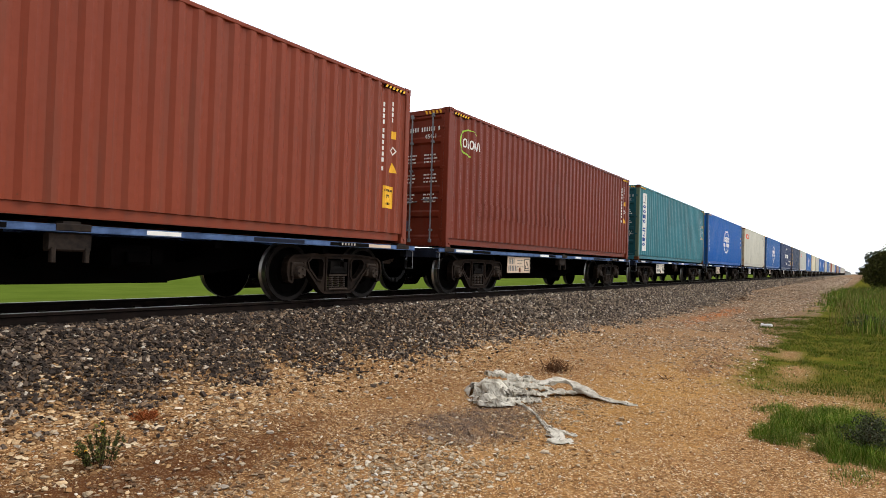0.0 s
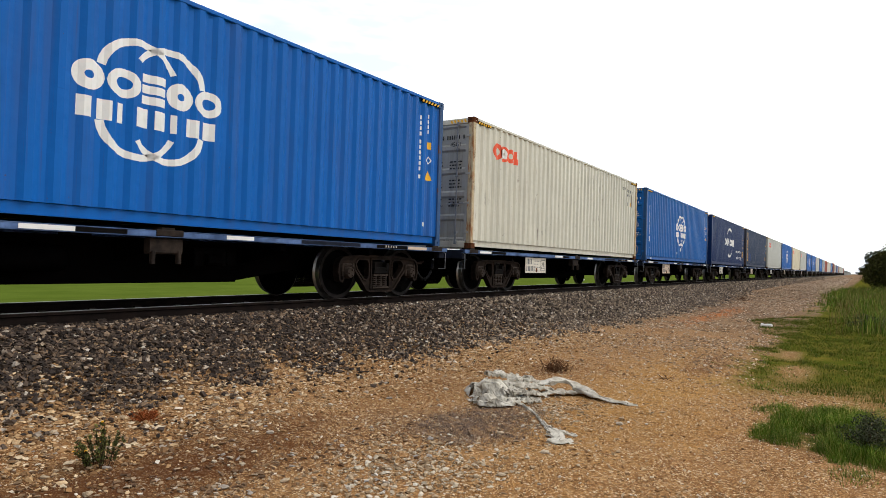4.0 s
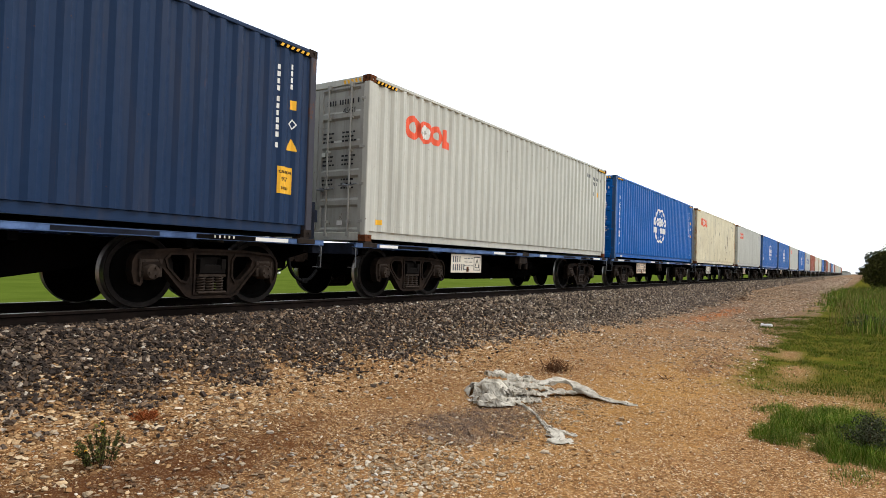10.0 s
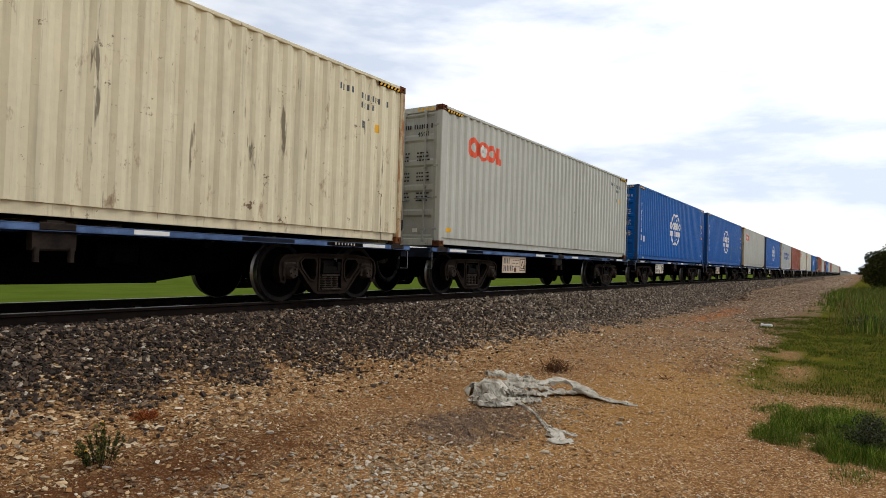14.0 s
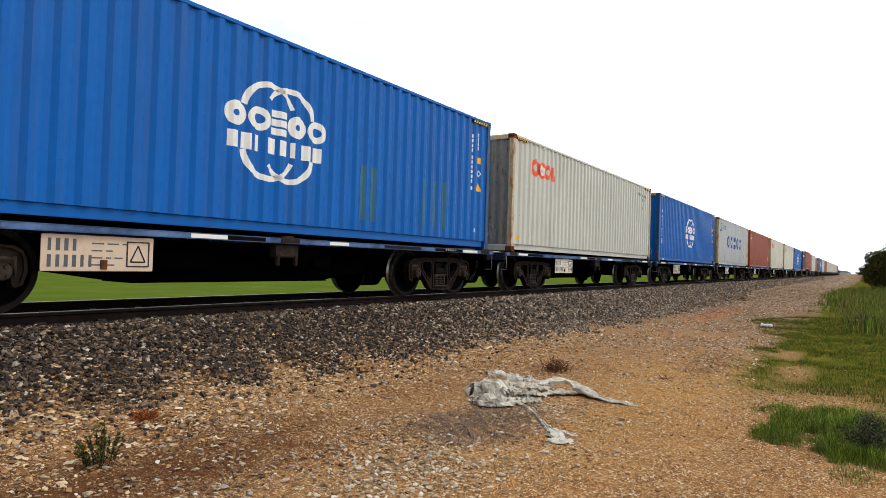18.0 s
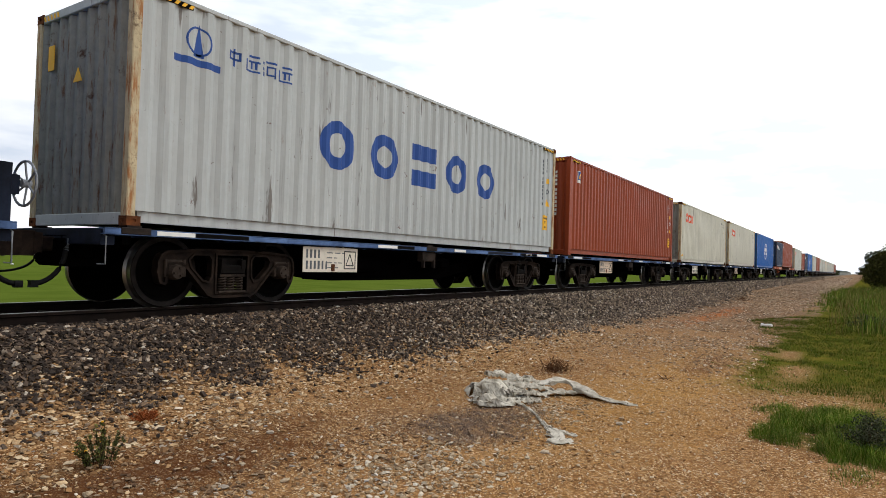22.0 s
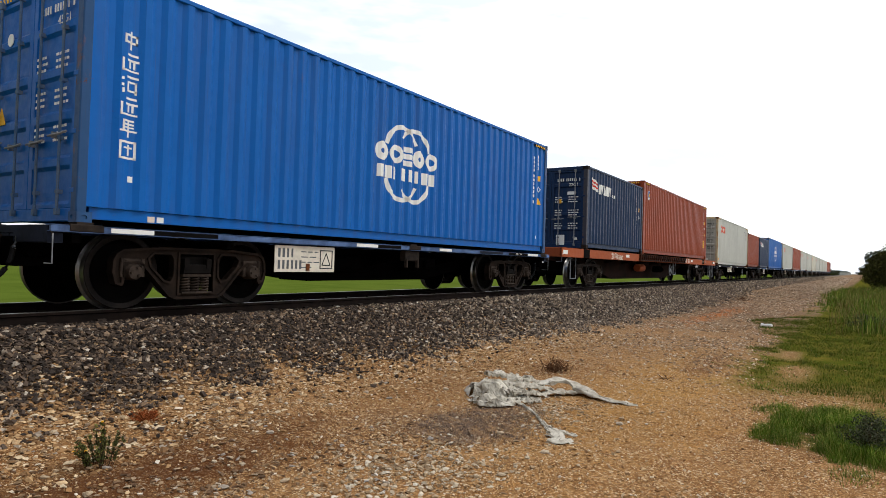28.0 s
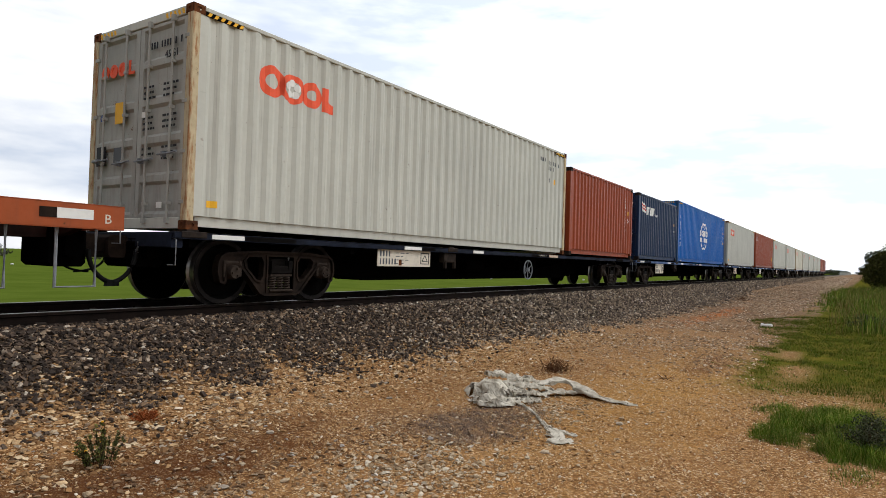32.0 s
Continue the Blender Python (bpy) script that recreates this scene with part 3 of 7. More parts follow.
# ---- marks on the sides ----
def code_marks(ob, length, height, mat, seed, yellow=True, tri=True, panel=True, flat=False):
    """Code column, size code, small signs and the yellow height panel near the far end."""
    x = length - 0.76
    if flat:
        for nm, shapes in (("code_row", bars_row(length - 1.75, height - 0.42, 4, 0.06, 0.1, 0.035, seed) + bars_row(length - 1.22, height - 0.46, 6, 0.06, 0.1, 0.035, seed + 1)
                            + bars_row(length - 0.5, height - 0.46, 1, 0.06, 0.1, 0.03, seed + 2)), ("size_code", bars_row(length - 1.22, height - 0.62, 4, 0.06, 0.1, 0.035, seed + 3))):
            part(nm, decal(nm, shapes, mat, length), ob, (0, -HW + 0.008, 0))["kind"] = "stuff"
        part("dark_tag", kept(("dtag", length, height), lambda: decal("dark_tag", arc(length - 1.12, height - 0.9, 0.075, 0.085, 45, 405, 0.05, 4), GREYMARK, length)), ob, (0, -HW + 0.008, 0))
        part("yellow_tag", kept(("ytag2", length, height), lambda: decal("yellow_tag", [rect(length - 0.82, length - 0.7, height - 0.97, height - 0.83)], YELLOW, length)), ob, (0, -HW + 0.008, 0))
        return
    cc = part("code_column", decal("code_column", bars_down(x, height - 0.38, 11, 0.07, 0.105, 0.075, seed), mat, length), ob, (0, -HW + 0.008, 0))
    cc["kind"] = "stuff"
    cc = part("size_code", decal("size_code", bars_down(x + 0.26, height - 0.32, 4, 0.06, 0.1, 0.075, seed + 1), mat, length), ob, (0, -HW + 0.008, 0))
    cc["kind"] = "stuff"
    if yellow:
        part("yellow_tag", kept(("ytag", length, height), lambda: decal("yellow_tag", [rect(x + 0.27, x + 0.37, height - 1.0, height - 0.86)], YELLOW, length)),
             ob, (0, -HW + 0.008, 0))
    part("white_tag", kept(("wtag", length, height, mat.name), lambda: decal("white_tag", arc(x + 0.32, height - 1.22, 0.07, 0.08, 0, 360, 0.025, 4), mat, length)), ob, (0, -HW + 0.008, 0))
    if tri:
        part("warning_sign", kept(("wtri", length, height), lambda: decal("warning_sign", [[(x + 0.21, height - 1.62), (x + 0.41, height - 1.62), (x + 0.31, height - 1.43)]], YELLOW, length)),
             ob, (0, -HW + 0.008, 0), label="yellow triangular warning sign")
    if panel:
        p = part("height_panel", kept(("hpanel", length, height), lambda: decal("height_panel", [rect(x + 0.06, x + 0.34, 0.62, 1.02)], YELLOW, length)), ob,
                 (0, -HW + 0.008, 0), label="yellow caution height panel")

        def caution():
            a = words("CAUTION", 0.062, x + 0.075, 0.92, INKMARK, length, wide=0.9)
            return a
        part("caution_lettering", kept(("caution", length), caution), p, (0, -0.006, 0))
        part("caution_figures", kept(("caution2", length), lambda: words("9'6\"", 0.09, x + 0.12, 0.8, INKMARK, length)), p, (0, -0.006, 0))
        part("caution_height", kept(("caution3", length), lambda: words("HIGH", 0.062, x + 0.12, 0.68, INKMARK, length)), p, (0, -0.006, 0))


def put(ob, name, shapes, mat, length, key=None, label=""):
    me = kept(key, lambda: decal(name, shapes(), mat, length)) if key else decal(name, shapes(), mat, length)
    return part(name, me, ob, (0, -HW + 0.008, 0), label=label)


def globe_logo(ob, length):
    """White ring emblem with two rows of plain blocks, and a column of square marks."""
    cx, cz = 5.98, 1.5

    def emblem():
        out = arc(cx - 0.2, cz + 0.22, 0.5, 0.46, 20, 172, 0.07, 14, 0.1) + arc(cx + 0.2, cz + 0.22, 0.5, 0.46, 8, 150, 0.1, 14, 0.07)
        return out

    def upper(k):
        w, kind = ((0.36, 0), (0.4, 1), (0.3, 2), (0.36, 0), (0.4, 1))[k]
        x = cx - 0.96 + (0.0, 0.38, 0.8, 1.12, 1.5)[k]
        z0, z1 = cz - 0.04, cz + 0.32
        if kind == 1:
            return ring_shape(x + w / 2, (z0 + z1) / 2, w / 2, 0.17, 0.1)
        if kind == 0:
            return ring_shape(x + w / 2, (z0 + z1) / 2, w / 2, 0.17, 0.125)
        return [rect(x, x + w, z1 - 0.1, z1), rect(x, x + w, cz + 0.09, cz + 0.19), rect(x, x + w, z0, z0 + 0.1)]

    def lower(k):
        x = cx - 0.9 + k * 0.225
        return [rect(x, x + (0.15, 0.16, 0.07, 0.15, 0.15, 0.07, 0.16, 0.17)[k], cz - 0.33, cz - 0.1)]

    def half(k):
        sign = 1 if k == 0 else -1
        return [[(p, q + 0.02 if sign > 0 else 2 * cz - q - 0.06) for p, q in ring] for ring in emblem()]
    for k in (0, 1):
        put(ob, "emblem_arc", lambda: half(k), WHITE, length, ("gl1", k, length), "white curved emblem line")
    for k in range(5):
        put(ob, "emblem_block", lambda: upper(k), WHITE, length, ("gl2", k, length))
    for k in range(8):
        put(ob, "emblem_bar", lambda: lower(k), WHITE, length, ("gl3", k, length))
    square_column(ob, 0.45, 2.26, 6, 0.215, 0.256, WHITE, length)


def square_column(ob, x, z, n, size, step, mat, length, across=False):
    """Square marks built of short strokes, one under or beside the other."""
    for k in range(n):
        def mark(k=k):
            xx, zz = (x + k * step, z) if across else (x, z - k * step)
            s, w = size, size * 0.12
            strokes = (((0.1, 0.9, 0.72, 0.84), (0.1, 0.9, 0.34, 0.46), (0.1, 0.22, 0.34, 0.84), (0.78, 0.9, 0.34, 0.84), (0.44, 0.56, 0.0, 1.0)),
                       ((0.0, 0.12, 0.0, 0.7), (0.0, 1.0, 0.0, 0.1), (0.3, 0.95, 0.86, 0.98), (0.3, 1.0, 0.56, 0.68), (0.42, 0.54, 0.18, 0.6), (0.68, 0.8, 0.18, 0.6)),
                       ((0.0, 0.14, 0.7, 0.84), (0.0, 0.14, 0.35, 0.5), (0.05, 0.17, 0.0, 0.25), (0.3, 1.0, 0.84, 0.96), (0.34, 0.94, 0.58, 0.68), (0.34, 0.94, 0.1, 0.2), (0.34, 0.46, 0.1, 0.68), (0.82, 0.94, 0.0, 0.68)),
                       ((0.15, 0.85, 0.86, 0.96), (0.15, 0.85, 0.66, 0.76), (0.15, 0.27, 0.4, 0.96), (0.46, 0.58, 0.0, 0.96), (0.0, 1.0, 0.3, 0.4), (0.15, 0.85, 0.5, 0.58)),
                       ((0.0, 1.0, 0.88, 1.0), (0.0, 1.0, 0.0, 0.12), (0.0, 0.12, 0.0, 1.0), (0.88, 1.0, 0.0, 1.0), (0.25, 0.78, 0.58, 0.68), (0.5, 0.62, 0.2, 0.8)))[(0, 1, 2, 1, 3, 4)[k % 6]]
            return [rect(xx + a * s, xx + b * s, zz - s + c * s, zz - s + d * s) for a, b, c, d in strokes]
        put(ob, "square_mark", mark, mat, length, ("sq", k, x, z, n, size, mat.name, length, across))


def flower_logo(ob, length, x=1.1, z=2.2, k=1.0, mat=None):
    """Orange rings and a corner bar in one row, the second ring with a flower."""
    mat = mat or ORANGE

    def rings():
        out = ring_shape(x + 0.23 * k, z + 0.02 * k, 0.24 * k, 0.23 * k, 0.12 * k) + ring_shape(x + 0.62 * k, z, 0.25 * k, 0.22 * k, 0.09 * k)
        out += ring_shape(x + 1.02 * k, z, 0.22 * k, 0.2 * k, 0.12 * k)
        out += [[(x + 1.24 * k, z - 0.2 * k), (x + 1.5 * k, z - 0.2 * k), (x + 1.5 * k, z - 0.06 * k), (x + 1.37 * k, z - 0.02 * k), (x + 1.37 * k, z + 0.18 * k), (x + 1.24 * k, z + 0.18 * k)]]
        return out

    def petals():
        out = []
        for i in range(5):
            a = radians(90 + 72 * i)
            out.append(oval(x + 0.62 * k + 0.095 * k * math.cos(a), z + 0.095 * k * math.sin(a), 0.058 * k, 0.058 * k, 9))
        return out
    put(ob, "ring_row_logo", rings, mat, length, ("fl1", length, x, z, k, mat.name), "orange-red ring logo")
    q = put(ob, "flower_mark", petals, WHITE, length, ("fl2", length, x, z, k), "small white flower in the second ring")
    q.location.y -= 0.006


def block_letters(ob, name, spots, w, h, mat, length, bar, forms, lift=0.0):
    """A row or column of plain marks, each a part: o a ring, h two upright bars, e two level bars, t a wedge."""
    for k, (x, z) in enumerate(spots):
        def make():
            form = forms[k % len(forms)]
            if form == "o":
                return arc(x + w / 2, z + h / 2, w / 2, h / 2, 0, 360, bar, 20)
            if form == "t":
                return [[(x, z), (x + w * 0.3, z), (x + w * 0.55, z + h), (x + w * 0.4, z + h)], [(x + w * 0.7, z), (x + w, z), (x + w * 0.6, z + h), (x + w * 0.55, z + h)]]
            if form == "h":
                return [rect(x, x + w * 0.38, z, z + h), rect(x + w * 0.62, x + w, z, z + h)]
            return [rect(x, x + w, z, z + h * 0.38), rect(x, x + w, z + h * 0.62, z + h)]
        p = put(ob, name, make, mat, length)
        p.location.y -= lift


# ---- container wagons ----
R_WHEEL = 0.46


def grown(ring, d):
    """The outline moved outwards by d (inwards where d is negative)."""
    n = len(ring)
    area = sum(ring[i][0] * ring[(i + 1) % n][1] - ring[(i + 1) % n][0] * ring[i][1] for i in range(n))
    out = []
    for i in range(n):
        (ax, az), (bx, bz), (cx, cz) = ring[i - 1], ring[i], ring[(i + 1) % n]
        u, v = Vector((bx - ax, bz - az)).normalized(), Vector((cx - bx, cz - bz)).normalized()
        m = Vector((u.y + v.y, -u.x - v.x))
        m = m / max(0.35, 1 + u.dot(v)) * (1 if area > 0 else -1)
        out.append((bx + m.x * d, bz + m.y * d))
    return out


def side_frame_mesh(mat):
    """Cast bogie side frame in x and z about the bogie centre: a web with two windows and the spring opening, all with raised rims."""
    outer = [(-1.12, 0.6), (-1.13, 0.46), (-1.09, 0.32), (-1.01, 0.29), (-0.985, 0.33), (-0.97, 0.55), (-0.8, 0.56), (-0.72, 0.5), (-0.4, 0.15), (-0.3, 0.11), (0.3, 0.11), (0.4, 0.15),
             (0.72, 0.5), (0.8, 0.56), (0.97, 0.55), (0.985, 0.33), (1.01, 0.29), (1.09, 0.32), (1.13, 0.46), (1.12, 0.6), (1.08, 0.68), (1.0, 0.73), (0.5, 0.77), (-0.5, 0.77), (-1.0, 0.73), (-1.08, 0.68)]
    tri_l = [(-0.66, 0.62), (-0.63, 0.53), (-0.46, 0.36), (-0.38, 0.34), (-0.34, 0.4), (-0.335, 0.62), (-0.38, 0.68), (-0.6, 0.68)]
    holes = [tri_l, [(-x, z) for x, z in reversed(tri_l)], [(-0.25, 0.19), (0.25, 0.19), (0.25, 0.69), (-0.25, 0.69)]]
    bm = bmesh.new()
    for ring, cut, y, thick in [(outer, holes, 0.035, 0.07), (outer, [grown(outer, -0.032)], 0.0, 0.13)] + [(grown(h, 0.028), [h], 0.012, 0.11) for h in holes]:
        me = plate("rim", ring, cut, thick, mat)
        k = len(bm.verts)
        bm.from_mesh(me)
        bm.verts.ensure_lookup_table()
        for v in bm.verts[k:]:
            v.co.y += y
        bpy.data.meshes.remove(me)
    me = bpy.data.meshes.new("side_frame")
    bm.to_mesh(me)
    bm.free()
    me.materials.append(mat)
    return me


def spring_mesh():
    g = Geo()
    for cx in (-0.14, 0.0, 0.14):
        pts = []
        for i in range(40):
            a = i / 39 * 5.5 * 2 * math.pi
            pts.append((cx + 0.058 * math.cos(a), 0.058 * math.sin(a), 0.2 + 0.2 * i / 39))
        g.tube(pts, 0.014, 5)
    g.box(-0.22, 0.22, -0.07, 0.07, 0.17, 0.205, 0.01).box(-0.21, 0.21, -0.06, 0.06, 0.4, 0.43)
    return g.mesh("spring_nest", ENDCAP, 50)


def wedge_mesh():
    return Geo().box(-0.2, 0.2, -0.05, 0.08, 0.43, 0.56, 0.02).box(-0.2, -0.13, -0.06, 0.08, 0.5, 0.64, 0.01).box(0.13, 0.2, -0.06, 0.08, 0.5, 0.64, 0.01) \
        .mesh("bolster_end", NEST)


def cap_mesh():
    g = Geo().turned(1, (0, 0, 0), [(-0.09, 0.02), (-0.09, 0.085), (-0.05, 0.1), (0.1, 0.105)], 14)
    for i in range(3):
        a = 2 * math.pi * i / 3 + 0.4
        g.turned(1, (0.055 * math.sin(a), 0, 0.055 * math.cos(a)), [(-0.115, 0.016), (-0.08, 0.018)], 6)
    g.box(-0.13, 0.13, -0.02, 0.1, 0.06, 0.16, 0.02).box(-0.15, -0.1, -0.03, 0.09, -0.06, 0.16, 0.01).box(0.1, 0.15, -0.03, 0.09, -0.06, 0.16, 0.01)
    return g.mesh("axle_box", ENDCAP, 40)


def axle_mesh():
    return Geo().turned(1, (0, 0, 0), [(-1.0, 0.06), (-0.82, 0.07), (-0.8, 0.09), (-0.5, 0.085), (0, 0.075), (0.5, 0.085), (0.8, 0.09), (0.82, 0.07), (1.0, 0.06)], 14) \
        .mesh("axle", WHEEL, 40)


def wheel_mesh():
    """Railway wheel with flange towards +y (inside), dished web and hub."""
    g = Geo().turned(1, (0, 0, 0), [(-0.065, 0.11), (-0.07, 0.13), (-0.07, 0.17), (-0.02, 0.2), (0.005, 0.34), (-0.045, 0.385), (-0.06, 0.39), (-0.064, 0.45), (-0.058, 0.456)], 40, (True, False))
    g.turned(1, (0, 0, 0), [(0.055, 0.12), (0.055, 0.17), (0.03, 0.2), (0.03, 0.34), (0.06, 0.39), (0.075, 0.39), (0.075, 0.472)], 40, (True, False))
    return g.mesh("wheel", WHEEL, 35)


def rim_mesh():
    """Outer face of the rim, rubbed by the brakes."""
    return Geo().turned(1, (0, 0, 0), [(-0.055, 0.388), (-0.066, 0.394), (-0.07, 0.45), (-0.06, 0.457)], 40, (False, False)).mesh("rim", RIM, 35)


def tread_mesh():
    return Geo().turned(1, (0, 0, 0), [(-0.058, 0.456), (-0.054, 0.4585), (0.03, R_WHEEL), (0.045, 0.475), (0.058, 0.489), (0.07, 0.487), (0.075, 0.472)], 40, (False, False)) \
        .mesh("tyre", TREAD, 25)


def half_loop(way, y, reach, top, drop):
    """Half of a hanging hose: from the pipe at x = 0 down to the joint half way to the next wagon; way is -1 or 1."""
    return [(way * reach * (1 - math.cos(math.pi / 2 * i / 10)), y, top - drop * math.sin(math.pi / 2 * i / 10)) for i in range(11)]


def wagon(at, length, label, bogies, deck=0.972, sill_h=0.078, sill_mat=None, heavy=False, board=(2.84, 4.09), board_mat=None, board_z=(0.47, 0.87), brake_wheel=False,
          over=0.25, seed=0, detail=2):
    """A flat container wagon; x = 0 at its first container's end, rails at z = 0. Returns it and its wheelsets."""
    sill_mat = sill_mat or SILL
    ob = thing("container_wagon", label, "wagon", (at, 0, 0), "wagons of the train")
    rnd = random.Random(seed)
    x0, x1 = -over, length + over
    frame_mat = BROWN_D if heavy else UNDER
    # side sills
    sm = kept(("wsill", length, deck, sill_h, sill_mat.name, over), lambda: Geo().box(x0, x1, -0.04, 0.0, deck - sill_h, deck, 0.006)
              .box(x0, x1, -0.04, 0.05, deck - sill_h, deck - sill_h + 0.012).box(x0, x1, -0.04, 0.09, deck - 0.016, deck).mesh("side_sill", sill_mat))
    for s, turn in ((-1, 0), (1, 180)):
        part("side_sill", sm, ob, ((x0 + x1) if s > 0 else 0, s * 1.2, 0), (0, 0, turn))
    # painted stretches on the near sill
    if not heavy:
        spans = [("black_patch", BLACK, 0.75, 1.7), ("black_patch", BLACK, 5.0, 5.6), ("black_patch", BLACK, 10.2, 11.1), ("white_stripe", WHITE, 0.38, 1.05 if seed % 2 else 0.9),
                 ("white_stripe", WHITE, 4.55, 5.1), ("white_stripe", WHITE, 7.05, 7.5), ("white_stripe", WHITE if seed % 3 else TAN, 11.1, 11.7), ("dark_patch", SILL_D, 8.6, 9.6)]
        for k, (nm, mt, a, b) in enumerate(spans):
            if b < length:
                if nm == "black_patch" or nm == "dark_patch":
                    a, b = a + rnd.uniform(-0.2, 0.1), b + rnd.uniform(-0.1, 0.2)
                yy = 0.004 if nm != "white_stripe" else 0.008
                pm = kept(("stripe", nm, mt.name, round(a, 2), round(b, 2), deck, sill_h), lambda: Geo().box(a, b, -yy, 0.0, deck - sill_h + 0.012, deck - 0.012).mesh(nm, mt))
                part(nm, pm, ob, (0, -1.24, 0))
        for x in (0.0, 6.1, length - 0.25):
            tm = kept(("seat", x < 0.1), lambda: Geo().box(-0.06, 0.3, -0.05, 0.22, deck - 0.07, deck + 0.012, 0.01).box(0.02, 0.2, -0.02, 0.16, deck + 0.005, deck + 0.038)
                      .mesh("container_seat", CAST))
            for s, turn in ((-1, 0), (1, 180)):
                part("container_seat", tm, ob, (x + (0.24 if s > 0 else 0), s * 1.2, 0), (0, 0, turn))
        part("code_panel", kept(("codepanel", length, deck), lambda: Geo().box(length - 1.84, length - 1.12, -0.009, 0.0, deck - sill_h + 0.008, deck - 0.008).mesh("code_panel", BLACK)), ob, (0, -1.24, 0))
        code = kept(("sillcode", seed % 4), lambda: Geo_bars(length - 1.78, deck - sill_h + 0.026, 5 + seed % 3, 0.034, 0.036, 0.04, seed % 4).mesh("sill_code", OFFWHITE))
        part("sill_code", code, ob, (0, -1.251, 0), label="small stencilled sill code")["kind"] = "stuff"
    # fish-bellied centre sill
    top = deck - 0.09

    def belly():
        b0, b1 = bogies[0] + 1.35, bogies[1] - 1.35
        run, low = (3.0, 0.235) if heavy else (1.3, 0.3)
        ring = [(top, x0), (top - 0.28, x0), (top - 0.3 if heavy else top - 0.34, bogies[0] + 1.0), (low, b0 + run), (low, b1 - run), (top - 0.3 if heavy else top - 0.34, bogies[1] - 1.0), (top - 0.28, x1), (top, x1)]
        ring = [(z, x) for z, x in ring]
        g = Geo().prism(ring, 1, -0.28, -0.24).prism(ring, 1, 0.24, 0.28)
        g.box(b0 + run, b1 - run, -0.36, 0.36, low - 0.01, low + 0.01).box(x0, x1, -0.36, 0.36, top - 0.015, top)
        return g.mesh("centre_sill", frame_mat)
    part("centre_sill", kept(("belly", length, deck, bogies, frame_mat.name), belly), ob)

    def bearer():
        return Geo().prism([(-1.16, top), (-1.16, top - 0.1), (-0.3, top - 0.3), (0.3, top - 0.3), (1.16, top - 0.1), (1.16, top)], 0, -0.05, 0.05).mesh("cross_bearer", frame_mat)
    bmesh_ = kept(("bearer", deck, frame_mat.name), bearer)
    n = 7 if not heavy else 12
    for i in range(n):
        x = x0 + 0.3 + (x1 - x0 - 0.6) * i / (n - 1)
        part("cross_bearer", bmesh_, ob, (x, 0, 0))
    em = kept(("endsill", deck, sill_h, frame_mat.name), lambda: Geo().box(0, 0.16, -1.16, 1.16, deck - max(0.2, sill_h), deck - 0.005, 0.01).mesh("end_sill", BROWN if heavy else SILL_D))
    part("end_sill", em, ob, (x0, 0, 0))
    part("end_sill", em, ob, (x1 - 0.16, 0, 0))
    # couplers, hoses, handles
    cm = kept(("coupler",), lambda: Geo().box(-0.45, 0.3, -0.09, 0.09, 0.68, 0.86, 0.02).box(-0.66, -0.4, -0.19, 0.16, 0.62, 0.92, 0.04).box(-0.72, -0.6, 0.06, 0.17, 0.66, 0.9, 0.02)
              .mesh("coupler", BOGIE))
    hc = kept(("hosecock",), lambda: Geo().tube([(0.3, -0.42, 0.86), (0.12, -0.42, 0.88), (0.02, -0.42, 0.82), (-0.02, -0.42, 0.7)], 0.032, 8).box(0.02, 0.12, -0.47, -0.37, 0.83, 0.92, 0.02)
              .mesh("brake_pipe", GALV, 50))
    gm = kept(("grab", deck), lambda: Geo().tube([(0, 0, deck - 0.08), (0, -0.05, deck - 0.1), (0, -0.05, deck - 0.42), (0, 0.12, deck - 0.42)], 0.009, 6).mesh("hand_grab", GALV, 50))
    for x, turn in ((x0, 0), (x1, 180)):
        part("coupler", cm, ob, (x, 0, 0), (0, 0, turn))
        if turn == 0:
            part("brake_pipe", hc, ob, (x, 0, 0))
        part("hand_grab", gm, ob, (x + (0.03 if turn == 0 else -0.03), -1.17, 0))
    for way, x in ((-1, x0 - 0.02), (1, x1 + 0.02)):
        hm = kept(("hose", way), lambda: Geo().tube(half_loop(way, -0.42, 0.36, 0.72, 0.42), 0.03, 8).box(way * 0.3, way * 0.38, -0.46, -0.38, 0.26, 0.34, 0.01).mesh("brake_hose", RUBBER, 60))
        part("brake_hose", hm, ob, (x, 0, 0))
        pm = kept(("pilot", way), lambda: Geo().tube(half_loop(way, 0.36, 0.4, 0.62, 0.2), 0.016, 6).mesh("pilot_hose", RUBBER, 60))
        part("pilot_hose", pm, ob, (x, 0, 0))
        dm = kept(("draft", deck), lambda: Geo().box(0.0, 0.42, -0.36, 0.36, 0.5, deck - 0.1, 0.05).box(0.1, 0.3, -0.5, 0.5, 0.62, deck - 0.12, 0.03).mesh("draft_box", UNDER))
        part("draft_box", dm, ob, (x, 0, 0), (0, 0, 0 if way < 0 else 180))
